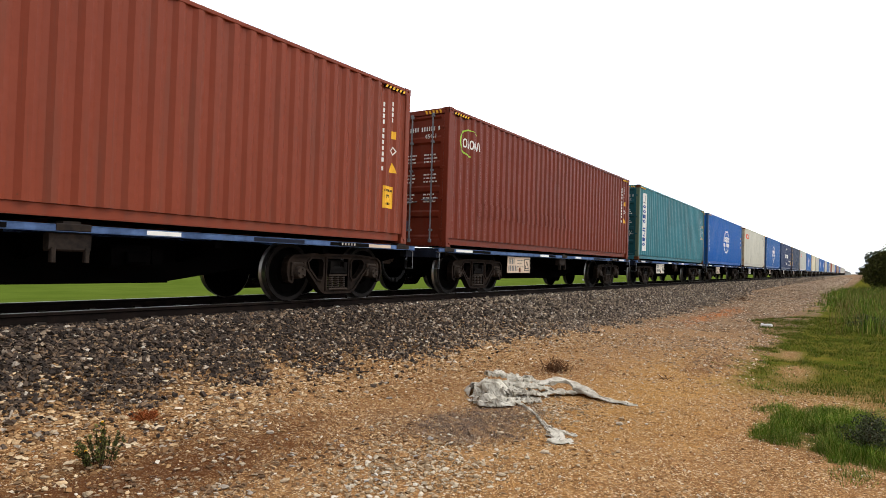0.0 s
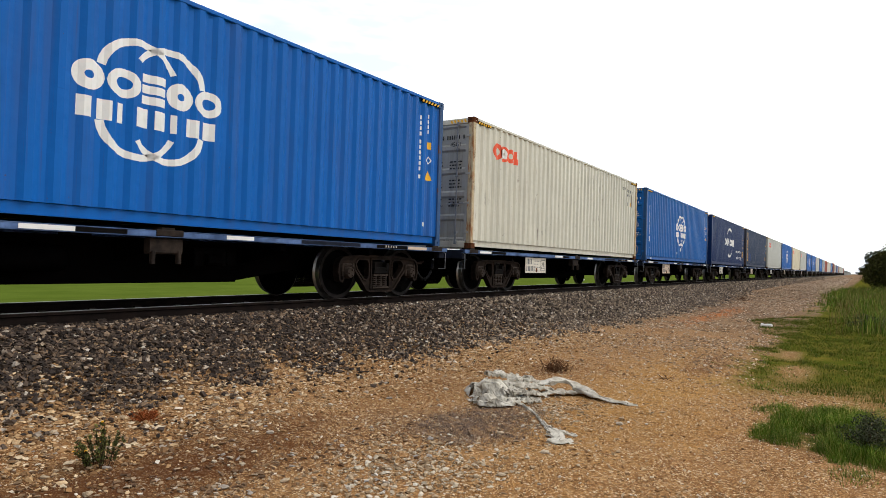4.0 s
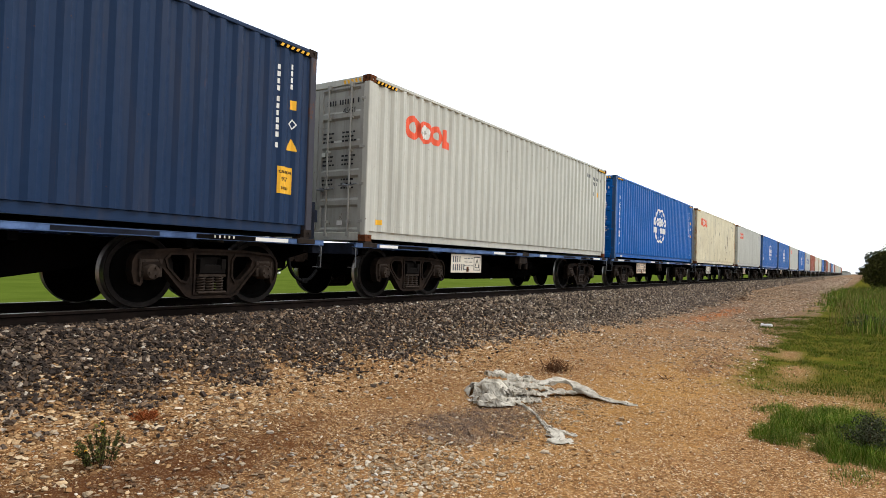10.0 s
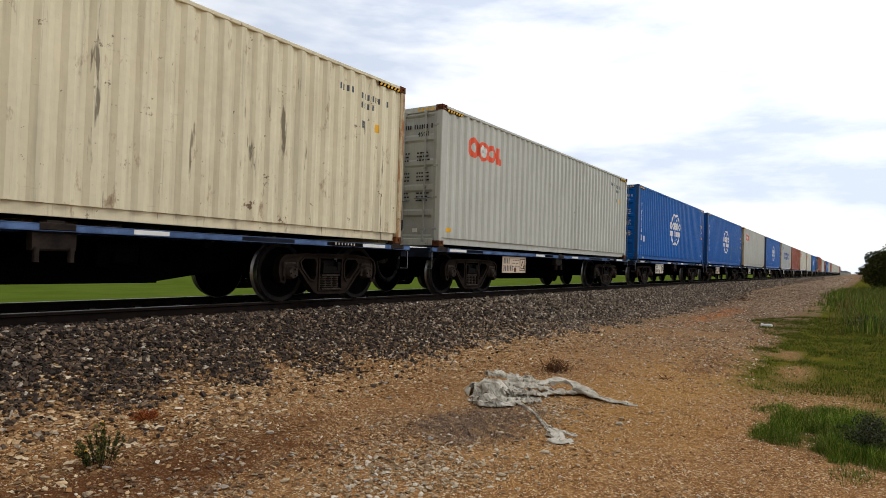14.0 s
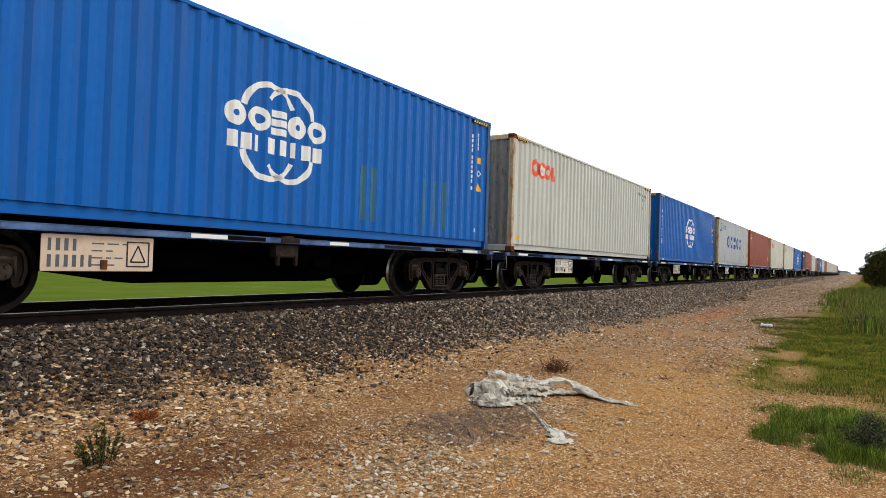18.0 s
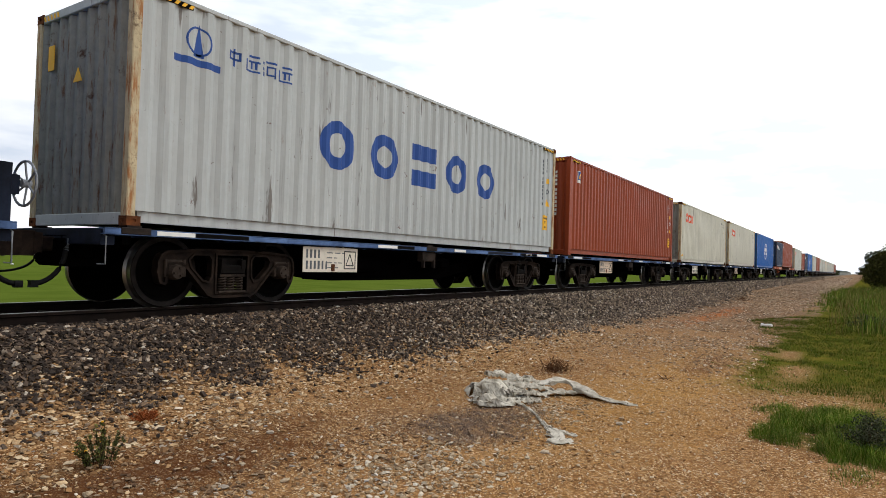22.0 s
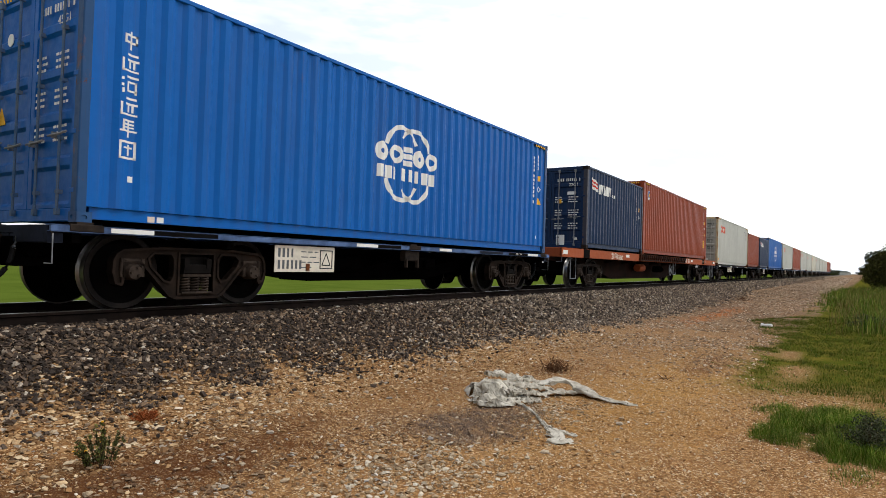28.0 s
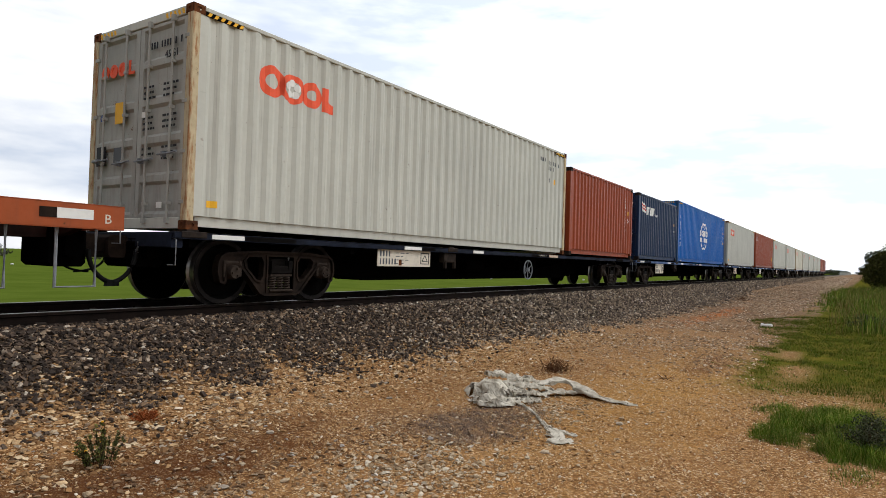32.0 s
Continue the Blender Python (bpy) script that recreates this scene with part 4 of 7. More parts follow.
    # number board with plain bars
    if board:
        bd = part("number_board", kept(("board", board, board_z, (board_mat or OFFWHITE).name), lambda: Geo().box(board[0], board[1], -0.012, 0.0, board_z[0], board_z[1], 0.003)
                  .mesh("number_board", board_mat or OFFWHITE)), ob, (0, -1.16, 0), label="white number board with dark bars")

        def number_marking():
            g = Geo()
            r = random.Random(seed)
            h = board_z[1] - board_z[0]
            for row in (0.56, 0.12):
                for k in range(4 if row > 0.4 else 6):
                    for q in glyph(board[0] + 0.05 + k * 0.085, board_z[0] + h * row, 0.062, h * 0.33, r):
                        g.box(q[0][0], q[1][0], -0.016, -0.008, q[0][1], q[2][1])
            for row in range(4):
                a = board[0] + 0.52
                for k in range(2 + row % 2):
                    w = r.uniform(0.06, 0.14)
                    g.box(a, a + w, -0.014, -0.008, board_z[0] + h * (0.16 + 0.2 * row), board_z[0] + h * (0.2 + 0.2 * row))
                    a += w + 0.04
            return g.mesh("number_marking", GREYMARK)
        part("number_marking", kept(("bbars", board, board_z, seed % 3), number_marking), bd)["kind"] = "stuff"

        def board_sign():
            a, b, c, d = board[1] - 0.33, board[1] - 0.05, board_z[0] + 0.05, board_z[1] - 0.05
            g = Geo()
            for q in (rect(a, b, c, c + 0.015), rect(a, b, d - 0.015, d), rect(a, a + 0.015, c, d), rect(b - 0.015, b, c, d)):
                g.box(q[0][0], q[1][0], -0.018, -0.008, q[0][1], q[2][1])
            t = [((a + b) / 2, d - 0.05), (b - 0.05, c + 0.06), (a + 0.05, c + 0.06)]
            for i in range(3):
                p, q = t[i], t[(i + 1) % 3]
                g.rod((p[0], -0.013, p[1]), (q[0], -0.013, q[1]), 0.009, 4)
            return g.mesh("triangle_sign", INKMARK)
        part("triangle_sign", kept(("bsign", board, board_z), board_sign), bd)["kind"] = "stuff"
        latch = kept(("latch", board, board_z), lambda: Geo().box(board[0] + 0.62, board[0] + 0.7, -0.022, -0.006, board_z[0] + 0.02, board_z[0] + 0.13, 0.004).mesh("board_latch", RUSTCAST))
        part("board_latch", latch, bd, label="small rusty latch")
    if not heavy:
        br = kept(("lockbracket",), lambda: Geo().box(-0.22, 0.22, -0.03, 0.1, -0.2, 0.0, 0.02).box(-0.2, -0.15, -0.05, 0.02, -0.32, -0.16, 0.01).box(0.15, 0.2, -0.05, 0.02, -0.32, -0.16, 0.01)
                  .mesh("lock_bracket", CAST))
        part("lock_bracket", br, ob, (6.22, -1.15, deck - sill_h - 0.01))
    # brake gear under the frame
    mid = (bogies[0] + bogies[1]) / 2
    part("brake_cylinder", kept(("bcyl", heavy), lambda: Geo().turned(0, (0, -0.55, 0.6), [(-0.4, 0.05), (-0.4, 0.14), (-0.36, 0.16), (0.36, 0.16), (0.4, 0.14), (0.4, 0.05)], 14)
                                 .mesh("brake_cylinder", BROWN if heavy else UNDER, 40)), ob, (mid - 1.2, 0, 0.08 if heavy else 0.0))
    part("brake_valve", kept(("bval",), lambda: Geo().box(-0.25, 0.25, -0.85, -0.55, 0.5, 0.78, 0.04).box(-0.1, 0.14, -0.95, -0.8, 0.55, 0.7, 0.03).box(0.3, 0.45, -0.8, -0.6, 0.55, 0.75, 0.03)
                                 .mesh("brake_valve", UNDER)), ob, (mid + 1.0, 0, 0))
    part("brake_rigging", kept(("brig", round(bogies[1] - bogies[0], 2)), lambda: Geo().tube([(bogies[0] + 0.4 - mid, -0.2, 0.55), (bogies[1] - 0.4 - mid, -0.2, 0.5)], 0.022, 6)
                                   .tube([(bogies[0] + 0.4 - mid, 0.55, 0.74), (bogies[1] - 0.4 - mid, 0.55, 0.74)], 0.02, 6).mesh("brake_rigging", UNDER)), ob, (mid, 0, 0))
    if not heavy:
        hand_wheel(ob, x1 + 0.1, deck, brake_wheel)
    # bogies
    sf = kept(("frame",), lambda: side_frame_mesh(BOGIE))
    sp, we, ca = kept(("spring",), spring_mesh), kept(("wedge",), wedge_mesh), kept(("cap",), cap_mesh)
    bo = kept(("bolster",), lambda: Geo().prism([(-0.98, 0.56), (-0.5, 0.4), (0.5, 0.4), (0.98, 0.56), (0.98, 0.66), (0.4, 0.8), (-0.4, 0.8), (-0.98, 0.66)], 0, -0.19, 0.19)
              .turned(2, (0, 0, 0), [(0.78, 0.17), (0.9, 0.17)], 14).mesh("bolster", NEST))
    bb = kept(("bbeam",), lambda: Geo().box(-0.05, 0.05, -0.8, 0.8, 0.36, 0.46, 0.01).box(-0.09, 0.05, -0.8, -0.68, 0.3, 0.56, 0.02).box(-0.09, 0.05, 0.68, 0.8, 0.3, 0.56, 0.02)
              .mesh("brake_beam", UNDER))
    ax, wh, ty, ri = kept(("axle",), axle_mesh), kept(("wheel",), wheel_mesh), kept(("tyre",), tread_mesh), kept(("rim",), rim_mesh)
    wheels = []
    for b in bogies:
        part("bolster", bo, ob, (b, 0, 0))
        for s in (-1, 1):
            f = part("side_frame", sf, ob, (b, s * 1.0 + (-0.065), 0))
            part("spring_nest", sp, f, (0, 0.065, 0))
            part("bolster_end", we, f, (0, 0.05, 0))
            for w in (-0.88, 0.88):
                part("axle_box", ca, f, (w, 0.03 if s < 0 else 0.1, R_WHEEL), (0, 0, 0 if s < 0 else 180))
        for w in (-0.88, 0.88):
            part("brake_beam", bb, ob, (b + w * 0.36, 0, 0), (0, 0, 0 if w > 0 else 180))
            a = part("axle", ax, ob, (b + w, 0, R_WHEEL))
            for s, turn in ((-1, 0), (1, 180)):
                part("wheel", wh, a, (0, s * 0.76, 0), (0, 0, turn))
                if s < 0:
                    part("rim", ri, a, (0, s * 0.76, 0), (0, 0, turn), "rubbed outer rim of the wheel")
                part("tyre", ty, a, (0, s * 0.76, 0), (0, 0, turn))
            wheels.append(a)
    return ob, wheels


def spoked_wheel(ob, at, turn):
    """Hand-brake wheel: a round rim with a hub and six spokes."""
    rim = part("hand_brake_wheel", kept(("hwheel",), lambda: Geo().tube([(0, 0.24 * math.cos(2 * math.pi * i / 20), 0.24 * math.sin(2 * math.pi * i / 20)) for i in range(21)], 0.014, 6)
                                        .mesh("hand_brake_wheel", GALV, 50)), ob, at, turn)
    part("hub", kept(("hwhub",), lambda: Geo().turned(0, (0, 0, 0), [(-0.03, 0.045), (0.06, 0.045)], 10).mesh("hub", GALV, 50)), rim)
    for i in range(6):
        part("spoke", kept(("hwspoke",), lambda: Geo().rod((0.03, 0, 0), (0, 0, 0.23), 0.011, 5).mesh("spoke", GALV)), rim, (0, 0, 0), (60 * i, 0, 0))


def hand_wheel(ob, x, deck, wheel):
    """Brake post at the wagon's end, on some wagons with a spoked hand wheel."""
    part("brake_post", kept(("bpost", deck), lambda: Geo().box(-0.2, -0.06, -1.0, -0.78, deck - 0.2, deck + 0.62, 0.02).box(-0.1, 0.02, -0.98, -0.84, deck + 0.3, deck + 0.5, 0.02)
                               .mesh("brake_post", SILL_D)), ob, (x, 0, 0))
    if wheel:
        spoked_wheel(ob, (x + 0.08, -0.92, deck + 0.42), (0, 0, 4))


def Geo_bars(x, z, n, w, tall, gap, seed):
    g = Geo()
    for q in bars_row(x, z, n, w, tall, gap, seed):
        g.box(q[0][0], q[1][0], -0.004, 0.0, q[0][1], q[2][1])
    return g


# ---- the train, from its front to its end ----
L40, L20, HC, STD = 12.192, 6.058, 2.896, 2.591
TRAIN = []      # things that run with the train, and their places along it
WHEELS = []     # wheelsets that turn
DECK = 1.012

CARS = [  # place, what it carries
    (-2.84, "red_a"), (10.7, "red_b"), (24.2, "teal"), (37.54, "blue"), (50.94, "beige"), (64.45, "blue_f"), (77.89, "navy"), (91.27, "ink"), (104.72, "grey"), (117.92, "blue"),
    (131.13, "cream"), (144.57, "grey"), (158.2, "blue_w"), (171.57, "blue_p"), (184.92, "grey_r"), (198.47, "blue"), (212.04, "silver"), (225.31, "red_c"), (239.16, "grey_e"),
    (252.44, "grey_y"), (266.07, "blue"), (342.4, "grey"), (355.7, "red_c"), (368.9, "grey"), (382.2, "grey"), (395.6, "grey_y"), (409.0, "grey"), (422.4, "grey"), (435.8, "grey"),
    (449.2, "grey"), (462.6, "red_c"), (476.0, "red_a")]


def door_labels(ob):
    """Orange ring mark, caution label and plates on the far door leaf."""
    def rings():
        g = Geo()
        for k in range(3):
            g.turned(0, (0, 0.86 - 0.22 * k, 2.27), [(-0.004, 0.1), (-0.012, 0.1), (-0.012, 0.055), (-0.004, 0.055)], 14)
        g.box(-0.012, -0.004, 0.2, 0.25, 2.17, 2.37).box(-0.012, -0.004, 0.1, 0.2, 2.17, 2.21)
        return g.mesh("door_logo", ORANGE)
    part("door_logo", kept(("dlogo",), rings), ob, (0.016, 0, 0), label="orange ring mark on the door")
    for nm, mt, y0, y1, z0, z1, lab in (("caution_label", YELLOW, 0.3, 0.56, 1.5, 1.8, "yellow caution label on the door"), ("dark_plate", INKMARK, 0.78, 1.02, 0.92, 1.2, "black square label on the door"),
                                        ("grey_plate", GREYMARK, 0.36, 0.56, 0.92, 1.16, "dull grey plate on the door"), ("white_plate", WHITE, -0.2, -0.12, 1.52, 1.6, ""),
                                        ("white_plate", WHITE, -0.66, -0.54, 0.28, 0.36, "")):
        part(nm, kept(("dlab", nm, y0), lambda: Geo().box(-0.01, -0.003, y0, y1, z0, z1).mesh(nm, mt)), ob, (0.016, 0, 0), label=lab)
    part("round_sticker", kept(("dstick",), lambda: Geo().turned(0, (0, 0.9, 1.62), [(-0.01, 0.055), (-0.003, 0.055)], 12).mesh("round_sticker", LOGOBLUE)), ob, (0.016, 0, 0),
         label="round blue sticker on the door")


def load(kind, at, deck, far):
    d = 1 if far else 2
    seed = int(at * 10)
    if kind in ("red_a", "red_b", "red_c"):
        mat = {"red_a": RED, "red_b": MAROON, "red_c": RED_B}[kind]
        label = {"red_a": "red-brown corrugated steel container on a flat wagon", "red_b": "maroon steel container with a round green logo and white door rods",
                 "red_c": "rust-red container with a small blue and yellow badge"}[kind]
        ob = container((at, deck), L40, HC, mat, label, "blank" if kind == "red_c" else "doors", detail=d, marks=WHITE, cast=mat)
        code_marks(ob, L40, HC, WHITE, seed, panel=kind != "red_b")
        if kind == "red_b":
            put(ob, "green_swoosh", lambda: arc(0.9, 2.28, 0.46, 0.3, 50, 165, 0.01, 12, 0.05) + arc(0.9, 2.28, 0.46, 0.3, 165, 275, 0.05, 12, 0.03), GREENMARK, L40)
            block_letters(ob, "white_block", [(0.62 + 0.14 * k, 2.16) for k in range(5)], 0.12, 0.2, WHITE, L40, 0.03, "oto")
            # thin raised strips stand in for a row of dents in the side
            for k in range(20):
                q = put(ob, "repair_plate", lambda: [rect(1.27 + 0.2775 * k, 1.5 + 0.2775 * k, 0.72, 1.02)], MAROON, L40)
                q.location.y -= 0.009
        if kind == "red_c":
            badge(ob, 0.66, 2.2)
            end_code(ob, WHITE)
    elif kind == "teal":
        # door paint is dirty teal, darkened further for the shade in the narrow gap
        ob = container((at, deck), L40, HC, TEAL, "teal steel container with a tall white name panel", detail=d, door_mat=paint("dirty_shaded_teal_door", (32, 84, 92), 0.7, 0.3), marks=WHITE, post=paint("stained_teal_post", (92, 112, 92), 0.6, 0.5), cast=RUSTCAST)
        code_marks(ob, L40, HC, WHITE, seed, panel=False)
        put(ob, "white_panel", lambda: [rect(0.56, 1.05, 0.35, 2.64)], WHITE, L40, label="tall white panel with dark blue block marks")
        p = put(ob, "fish_mark", lambda: [oval(0.8, 2.4, 0.05, 0.14, 8)] + [[(0.72, 2.48), (0.9, 2.56), (0.82, 2.44)]] + [rect(0.66, 0.94, 2.25, 2.27)], INKMARK, L40)
        p.location.y -= 0.006
        block_letters(ob, "blue_block", [(0.65, 2.03 - 0.195 * k - (0.13 if k > 3 else 0)) for k in range(8)], 0.3, 0.15, LOGOBLUE, L40, 0.042, "oohoethO".lower(), 0.006)
    elif kind in ("blue", "blue_f", "blue_w", "blue_p"):
        mat = BLUE_B if kind == "blue_f" else BLUE
        label = {"blue": "bright blue container with a white ring emblem", "blue_f": "faded blue container with a white ring emblem and chalk marks",
                 "blue_w": "bright blue container with a white ring emblem and a white label", "blue_p": "blue container with ring emblem and greenish repaired patches"}[kind]
        blank = kind == "blue_p" or (kind == "blue" and 190 < at < 200)
        ob = container((at, deck), L40, HC, mat, label, "blank" if blank else "doors", detail=d, marks=WHITE, post=paint_post(kind), rods=RODBLUE, cast=paint_post(kind))
        globe_logo(ob, L40)
        code_marks(ob, L40, HC, WHITE, seed, panel=False)
        put(ob, "white_tag", lambda: [rect(0.58, 0.64, 0.5, 0.57)], WHITE, L40, ("wtag_near",))
        for x, mt in ((0.86, PINKISH), (0.98, WHITE)):
            part("rail_plate", kept(("railplate", mt.name), lambda: Geo().box(0, 0.09, -0.006, 0, 0.05, 0.12).mesh("rail_plate", mt)), ob, (x, -HW + 0.066, 0))
        if not blank:
            part("warning_sign", kept(("doortri",), lambda: Geo().prism([(0.66, 1.24), (0.9, 1.24), (0.78, 1.46)], 0, -0.012, -0.004).mesh("warning_sign", YELLOW)), ob, (0.02, 0, 0),
                 label="yellow triangular warning sign on the door")
            part("round_sticker", kept(("doorround",), lambda: Geo().turned(0, (0, 0.6, 2.3), [(-0.01, 0.08), (-0.003, 0.08)], 14).mesh("round_sticker", WHITE)), ob, (0.018, 0, 0), label="round white sticker on the door")
        put(ob, "white_tag", lambda: [rect(L40 - 0.62, L40 - 0.54, 0.36, 0.44)], WHITE, L40, ("wtag_low",))
        if kind == "blue_w":
            put(ob, "white_label", lambda: [rect(0.8, 0.98, 0.72, 0.95)], WHITE, L40)
        if kind == "blue_f":
            put(ob, "chalk_marks", lambda: [rect(5.15, 5.3, 0.36, 0.46), [(5.85, 0.5), (5.95, 0.5), (6.08, 0.72), (5.98, 0.7)]], WHITE, L40)
        if kind == "blue_p":
            for x0, n in ((7.8, 2), (9.6, 3)):
                put(ob, "repaired_patch", lambda: [rect(x0 + 0.2775 * k * (1.3 if n == 3 else 1), x0 + 0.12 + 0.2775 * k * (1.3 if n == 3 else 1), 0.35, 1.3) for k in range(n)], PATCH, L40)
        if blank:
            end_code(ob, WHITE)
    elif kind == "beige":
        ob = container((at, deck), L40, HC, BEIGE, "weathered beige container with a faded orange logo", detail=d, post=CREAM_POST, door_mat=GREY_DOOR, cast=RUSTCAST)
        flower_logo(ob, L40, 0.95, 2.3, 0.85)
        code_marks(ob, L40, HC, GREYMARK, seed, flat=True)
    elif kind == "navy":
        ob = container((at, deck), L40, HC, NAVY, "navy container with white swooshes and lettering", detail=d, marks=WHITE, cast=NAVY)
        code_marks(ob, L40, HC, WHITE, seed)
        put(ob, "white_swoosh", lambda: arc(6.15, 1.5, 1.25, 0.95, 155, 62, 0.01, 18, 0.2), WHITE, L40, label="white curved swoosh above the name")
        put(ob, "white_swoosh", lambda: arc(6.05, 1.5, 1.2, 0.98, 245, 335, 0.2, 18, 0.01), WHITE, L40, label="white curved swoosh under the name")
        block_letters(ob, "white_block", [(4.45 + 0.53 * k + (0.14 if k > 2 else 0), 1.27) for k in range(6)], 0.46, 0.47, WHITE, L40, 0.1, "ohtooh")
        part("slogan", words("eco container", 0.36, 8.6, 0.9, WHITE, L40, wide=1.12), ob, (0, -HW + 0.008, 0), label="white lettering eco container")
        part("slogan", words("bamboo flooring", 0.34, 8.75, 0.48, WHITE, L40), ob, (0, -HW + 0.008, 0), label="white lettering bamboo flooring")
    elif kind == "ink":
        ob = container((at, deck), L40, HC, NAVY_B, "dark blue container with a tall yellow name panel", detail=d, marks=WHITE, door_mat=INK, post=paint_post("ink"))
        code_marks(ob, L40, HC, WHITE, seed)
        put(ob, "yellow_panel", lambda: [rect(0.58, 0.97, 0.45, 2.6)], YELLOW, L40, label="tall yellow panel with dark block marks")
        block_letters(ob, "dark_block", [(0.66, 2.3 - 0.245 * k) for k in range(8)], 0.24, 0.19, NAVY_B, L40, 0.045, "ehteehee", 0.006)
        q = put(ob, "repainted_patch", lambda: [rect(1.33 + 0.2 * k, 1.53 + 0.2 * k, 0.5 - 0.03 * (k % 2), 1.0 + 0.02 * (k % 3)) for k in range(6)], PATCH_B, L40, label="brighter blue repainted patch")
        q.location.y += 0.002
        part("door_label", Geo().box(-0.008, 0, -0.12, 0.12, -0.2, 0.2).mesh("door_label", YELLOW), ob, (0.012, 0.62, 1.95), label="yellow label on the door")
    elif kind in ("grey", "grey_r", "grey_e", "grey_y", "grey_p"):
        blank = kind in ("grey_r", "grey_e")
        label = {"grey": "pale grey container with an orange ring logo", "grey_r": "pale grey container with rusty corner posts and orange logos",
                 "grey_e": "cream-grey container with orange logos on side and end", "grey_p": "pale grey container with orange ring logo and peeling rusty posts", "grey_y": "off-white container with orange ring logo and rust-stained posts"}[kind]
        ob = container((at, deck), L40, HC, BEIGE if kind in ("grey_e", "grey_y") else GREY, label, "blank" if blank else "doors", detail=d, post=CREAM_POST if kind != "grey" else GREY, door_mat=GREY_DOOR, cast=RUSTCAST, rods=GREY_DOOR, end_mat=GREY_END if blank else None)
        flower_logo(ob, L40)
        code_marks(ob, L40, HC, GREYMARK, seed, flat=True)
        put(ob, "yellow_label", lambda: [rect(0.32, 0.46, 0.3, 0.39)], YELLOW, L40, ("ylab",))
        if not blank:
            door_labels(ob)
        if blank:
            def end_logo():
                g = Geo()
                for k in range(3):
                    g.turned(0, (0, 0.3 - 0.25 * k, 0), [(0.0, 0.12), (-0.008, 0.12), (-0.008, 0.06), (0.0, 0.06)], 16)
                g.box(-0.008, 0.0, -0.4, -0.35, -0.12, 0.12).box(-0.008, 0.0, -0.48, -0.4, -0.12, -0.07)
                return g.mesh("end_logo", ORANGE)
            part("end_logo", kept(("endlogo",), end_logo), ob, (0.028, 0.0, 2.15), label="faded orange logo on the end wall")
    elif kind == "cream":
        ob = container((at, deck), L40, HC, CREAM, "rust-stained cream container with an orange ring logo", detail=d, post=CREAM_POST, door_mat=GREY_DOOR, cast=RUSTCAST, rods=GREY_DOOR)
        flower_logo(ob, L40, 1.15, 2.25)
        door_labels(ob)
        code_marks(ob, L40, HC, GREYMARK, seed, flat=True)
    elif kind == "silver":
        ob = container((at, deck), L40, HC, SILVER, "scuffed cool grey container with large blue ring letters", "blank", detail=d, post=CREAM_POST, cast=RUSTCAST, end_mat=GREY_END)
        code_marks(ob, L40, HC, GREYMARK, seed)
        block_letters(ob, "blue_block", [(3.1 + 1.21 * k, 1.13) for k in range(5)], 0.8, 0.8, LOGOBLUE, L40, 0.2, "ooeoo")
        part("end_label", Geo().box(-0.008, 0.0, 0.74, 0.9, 2.1, 2.44).mesh("end_label", YELLOW), ob, (0.028, 0, 0), label="yellow label on the end wall")
        part("warning_sign", Geo().prism([(-0.02, 1.86), (0.2, 1.86), (0.09, 2.04)], 0, -0.008, 0.0).mesh("warning_sign", YELLOW), ob, (0.028, 0, 0), label="yellow triangular warning sign on the end")
        put(ob, "ship_emblem", lambda: ring_shape(0.88, 2.42, 0.19, 0.19, 0.025) + [[(0.8, 2.22), (0.96, 2.22), (0.89, 2.64)]] + [rect(0.54, 1.22, 2.1, 2.19)], LOGOBLUE, L40)
        square_column(ob, 1.32, 2.5, 4, 0.24, 0.3, LOGOBLUE, L40, across=True)
    return ob


def paint_post(kind):
    """Corner post paints that differ from the sides."""
    if kind == "ink":
        return kept(("m", "inkpost"), lambda: paint("scraped_navy_post", (62, 62, 70), 0.6, 0.9))
    return kept(("m", "bluepost"), lambda: paint("worn_blue_post", (40, 76, 118), 0.6, 0.7))


RODBLUE = steel("worn_blue_rod_paint", (72, 104, 140), (104, 116, 128), 6.0, 0.6)
PATCH_B = paint("brighter_navy_touch_up", (18, 52, 108), 0.5, 0.1)
PATCH = paint("greenish_primer_patch", (52, 104, 128), 0.5, 0.1)


def badge(ob, x, z, length=L40):
    """Small white badge with blue field and yellow curve."""
    put(ob, "badge", lambda: [rect(x, x + 0.26, z, z + 0.36)], WHITE, length, ("bdg1", x, z, length))
    p = put(ob, "badge_field", lambda: [rect(x + 0.02, x + 0.24, z + 0.09, z + 0.34)], LOGOBLUE, length, ("bdg2", x, z, length))
    p.location.y -= 0.006
    p = put(ob, "badge_curve", lambda: arc(x + 0.2, z + 0.12, 0.16, 0.18, 100, 180, 0.04, 8) + arc(x + 0.2, z + 0.12, 0.09, 0.1, 100, 180, 0.03, 6), YELLOW, length, ("bdg3", x, z, length))
    p.location.y -= 0.012


def end_code(ob, mat):
    """A column of code bars down the blank end."""
    def make():
        g = Geo()
        for k in range(11):
            z = 2.5 - 0.12 * k - (0.05 if k > 3 else 0)
            g.box(-0.006, 0.0, -0.8, -0.74, z - 0.08, z)
        return g.mesh("end_code", mat)
    part("end_code", kept(("endcode", mat.name), make), ob, (0.027, 0, 0))


for k, (at, kind) in enumerate(CARS):
    far = at > 330
    ob = load(kind, at, DECK, far)
    TRAIN.append((ob, at, DECK))
    w, wheels = wagon(at, L40, "flat container wagon with faded blue sill and brown bogies", (1.64, 10.55), brake_wheel=k in (4, 13, 14, 15), seed=k,
                      board_mat=(OFFWHITE, TAN)[k % 2])
    TRAIN.append((w, at, 0.0))
    WHEELS += wheels

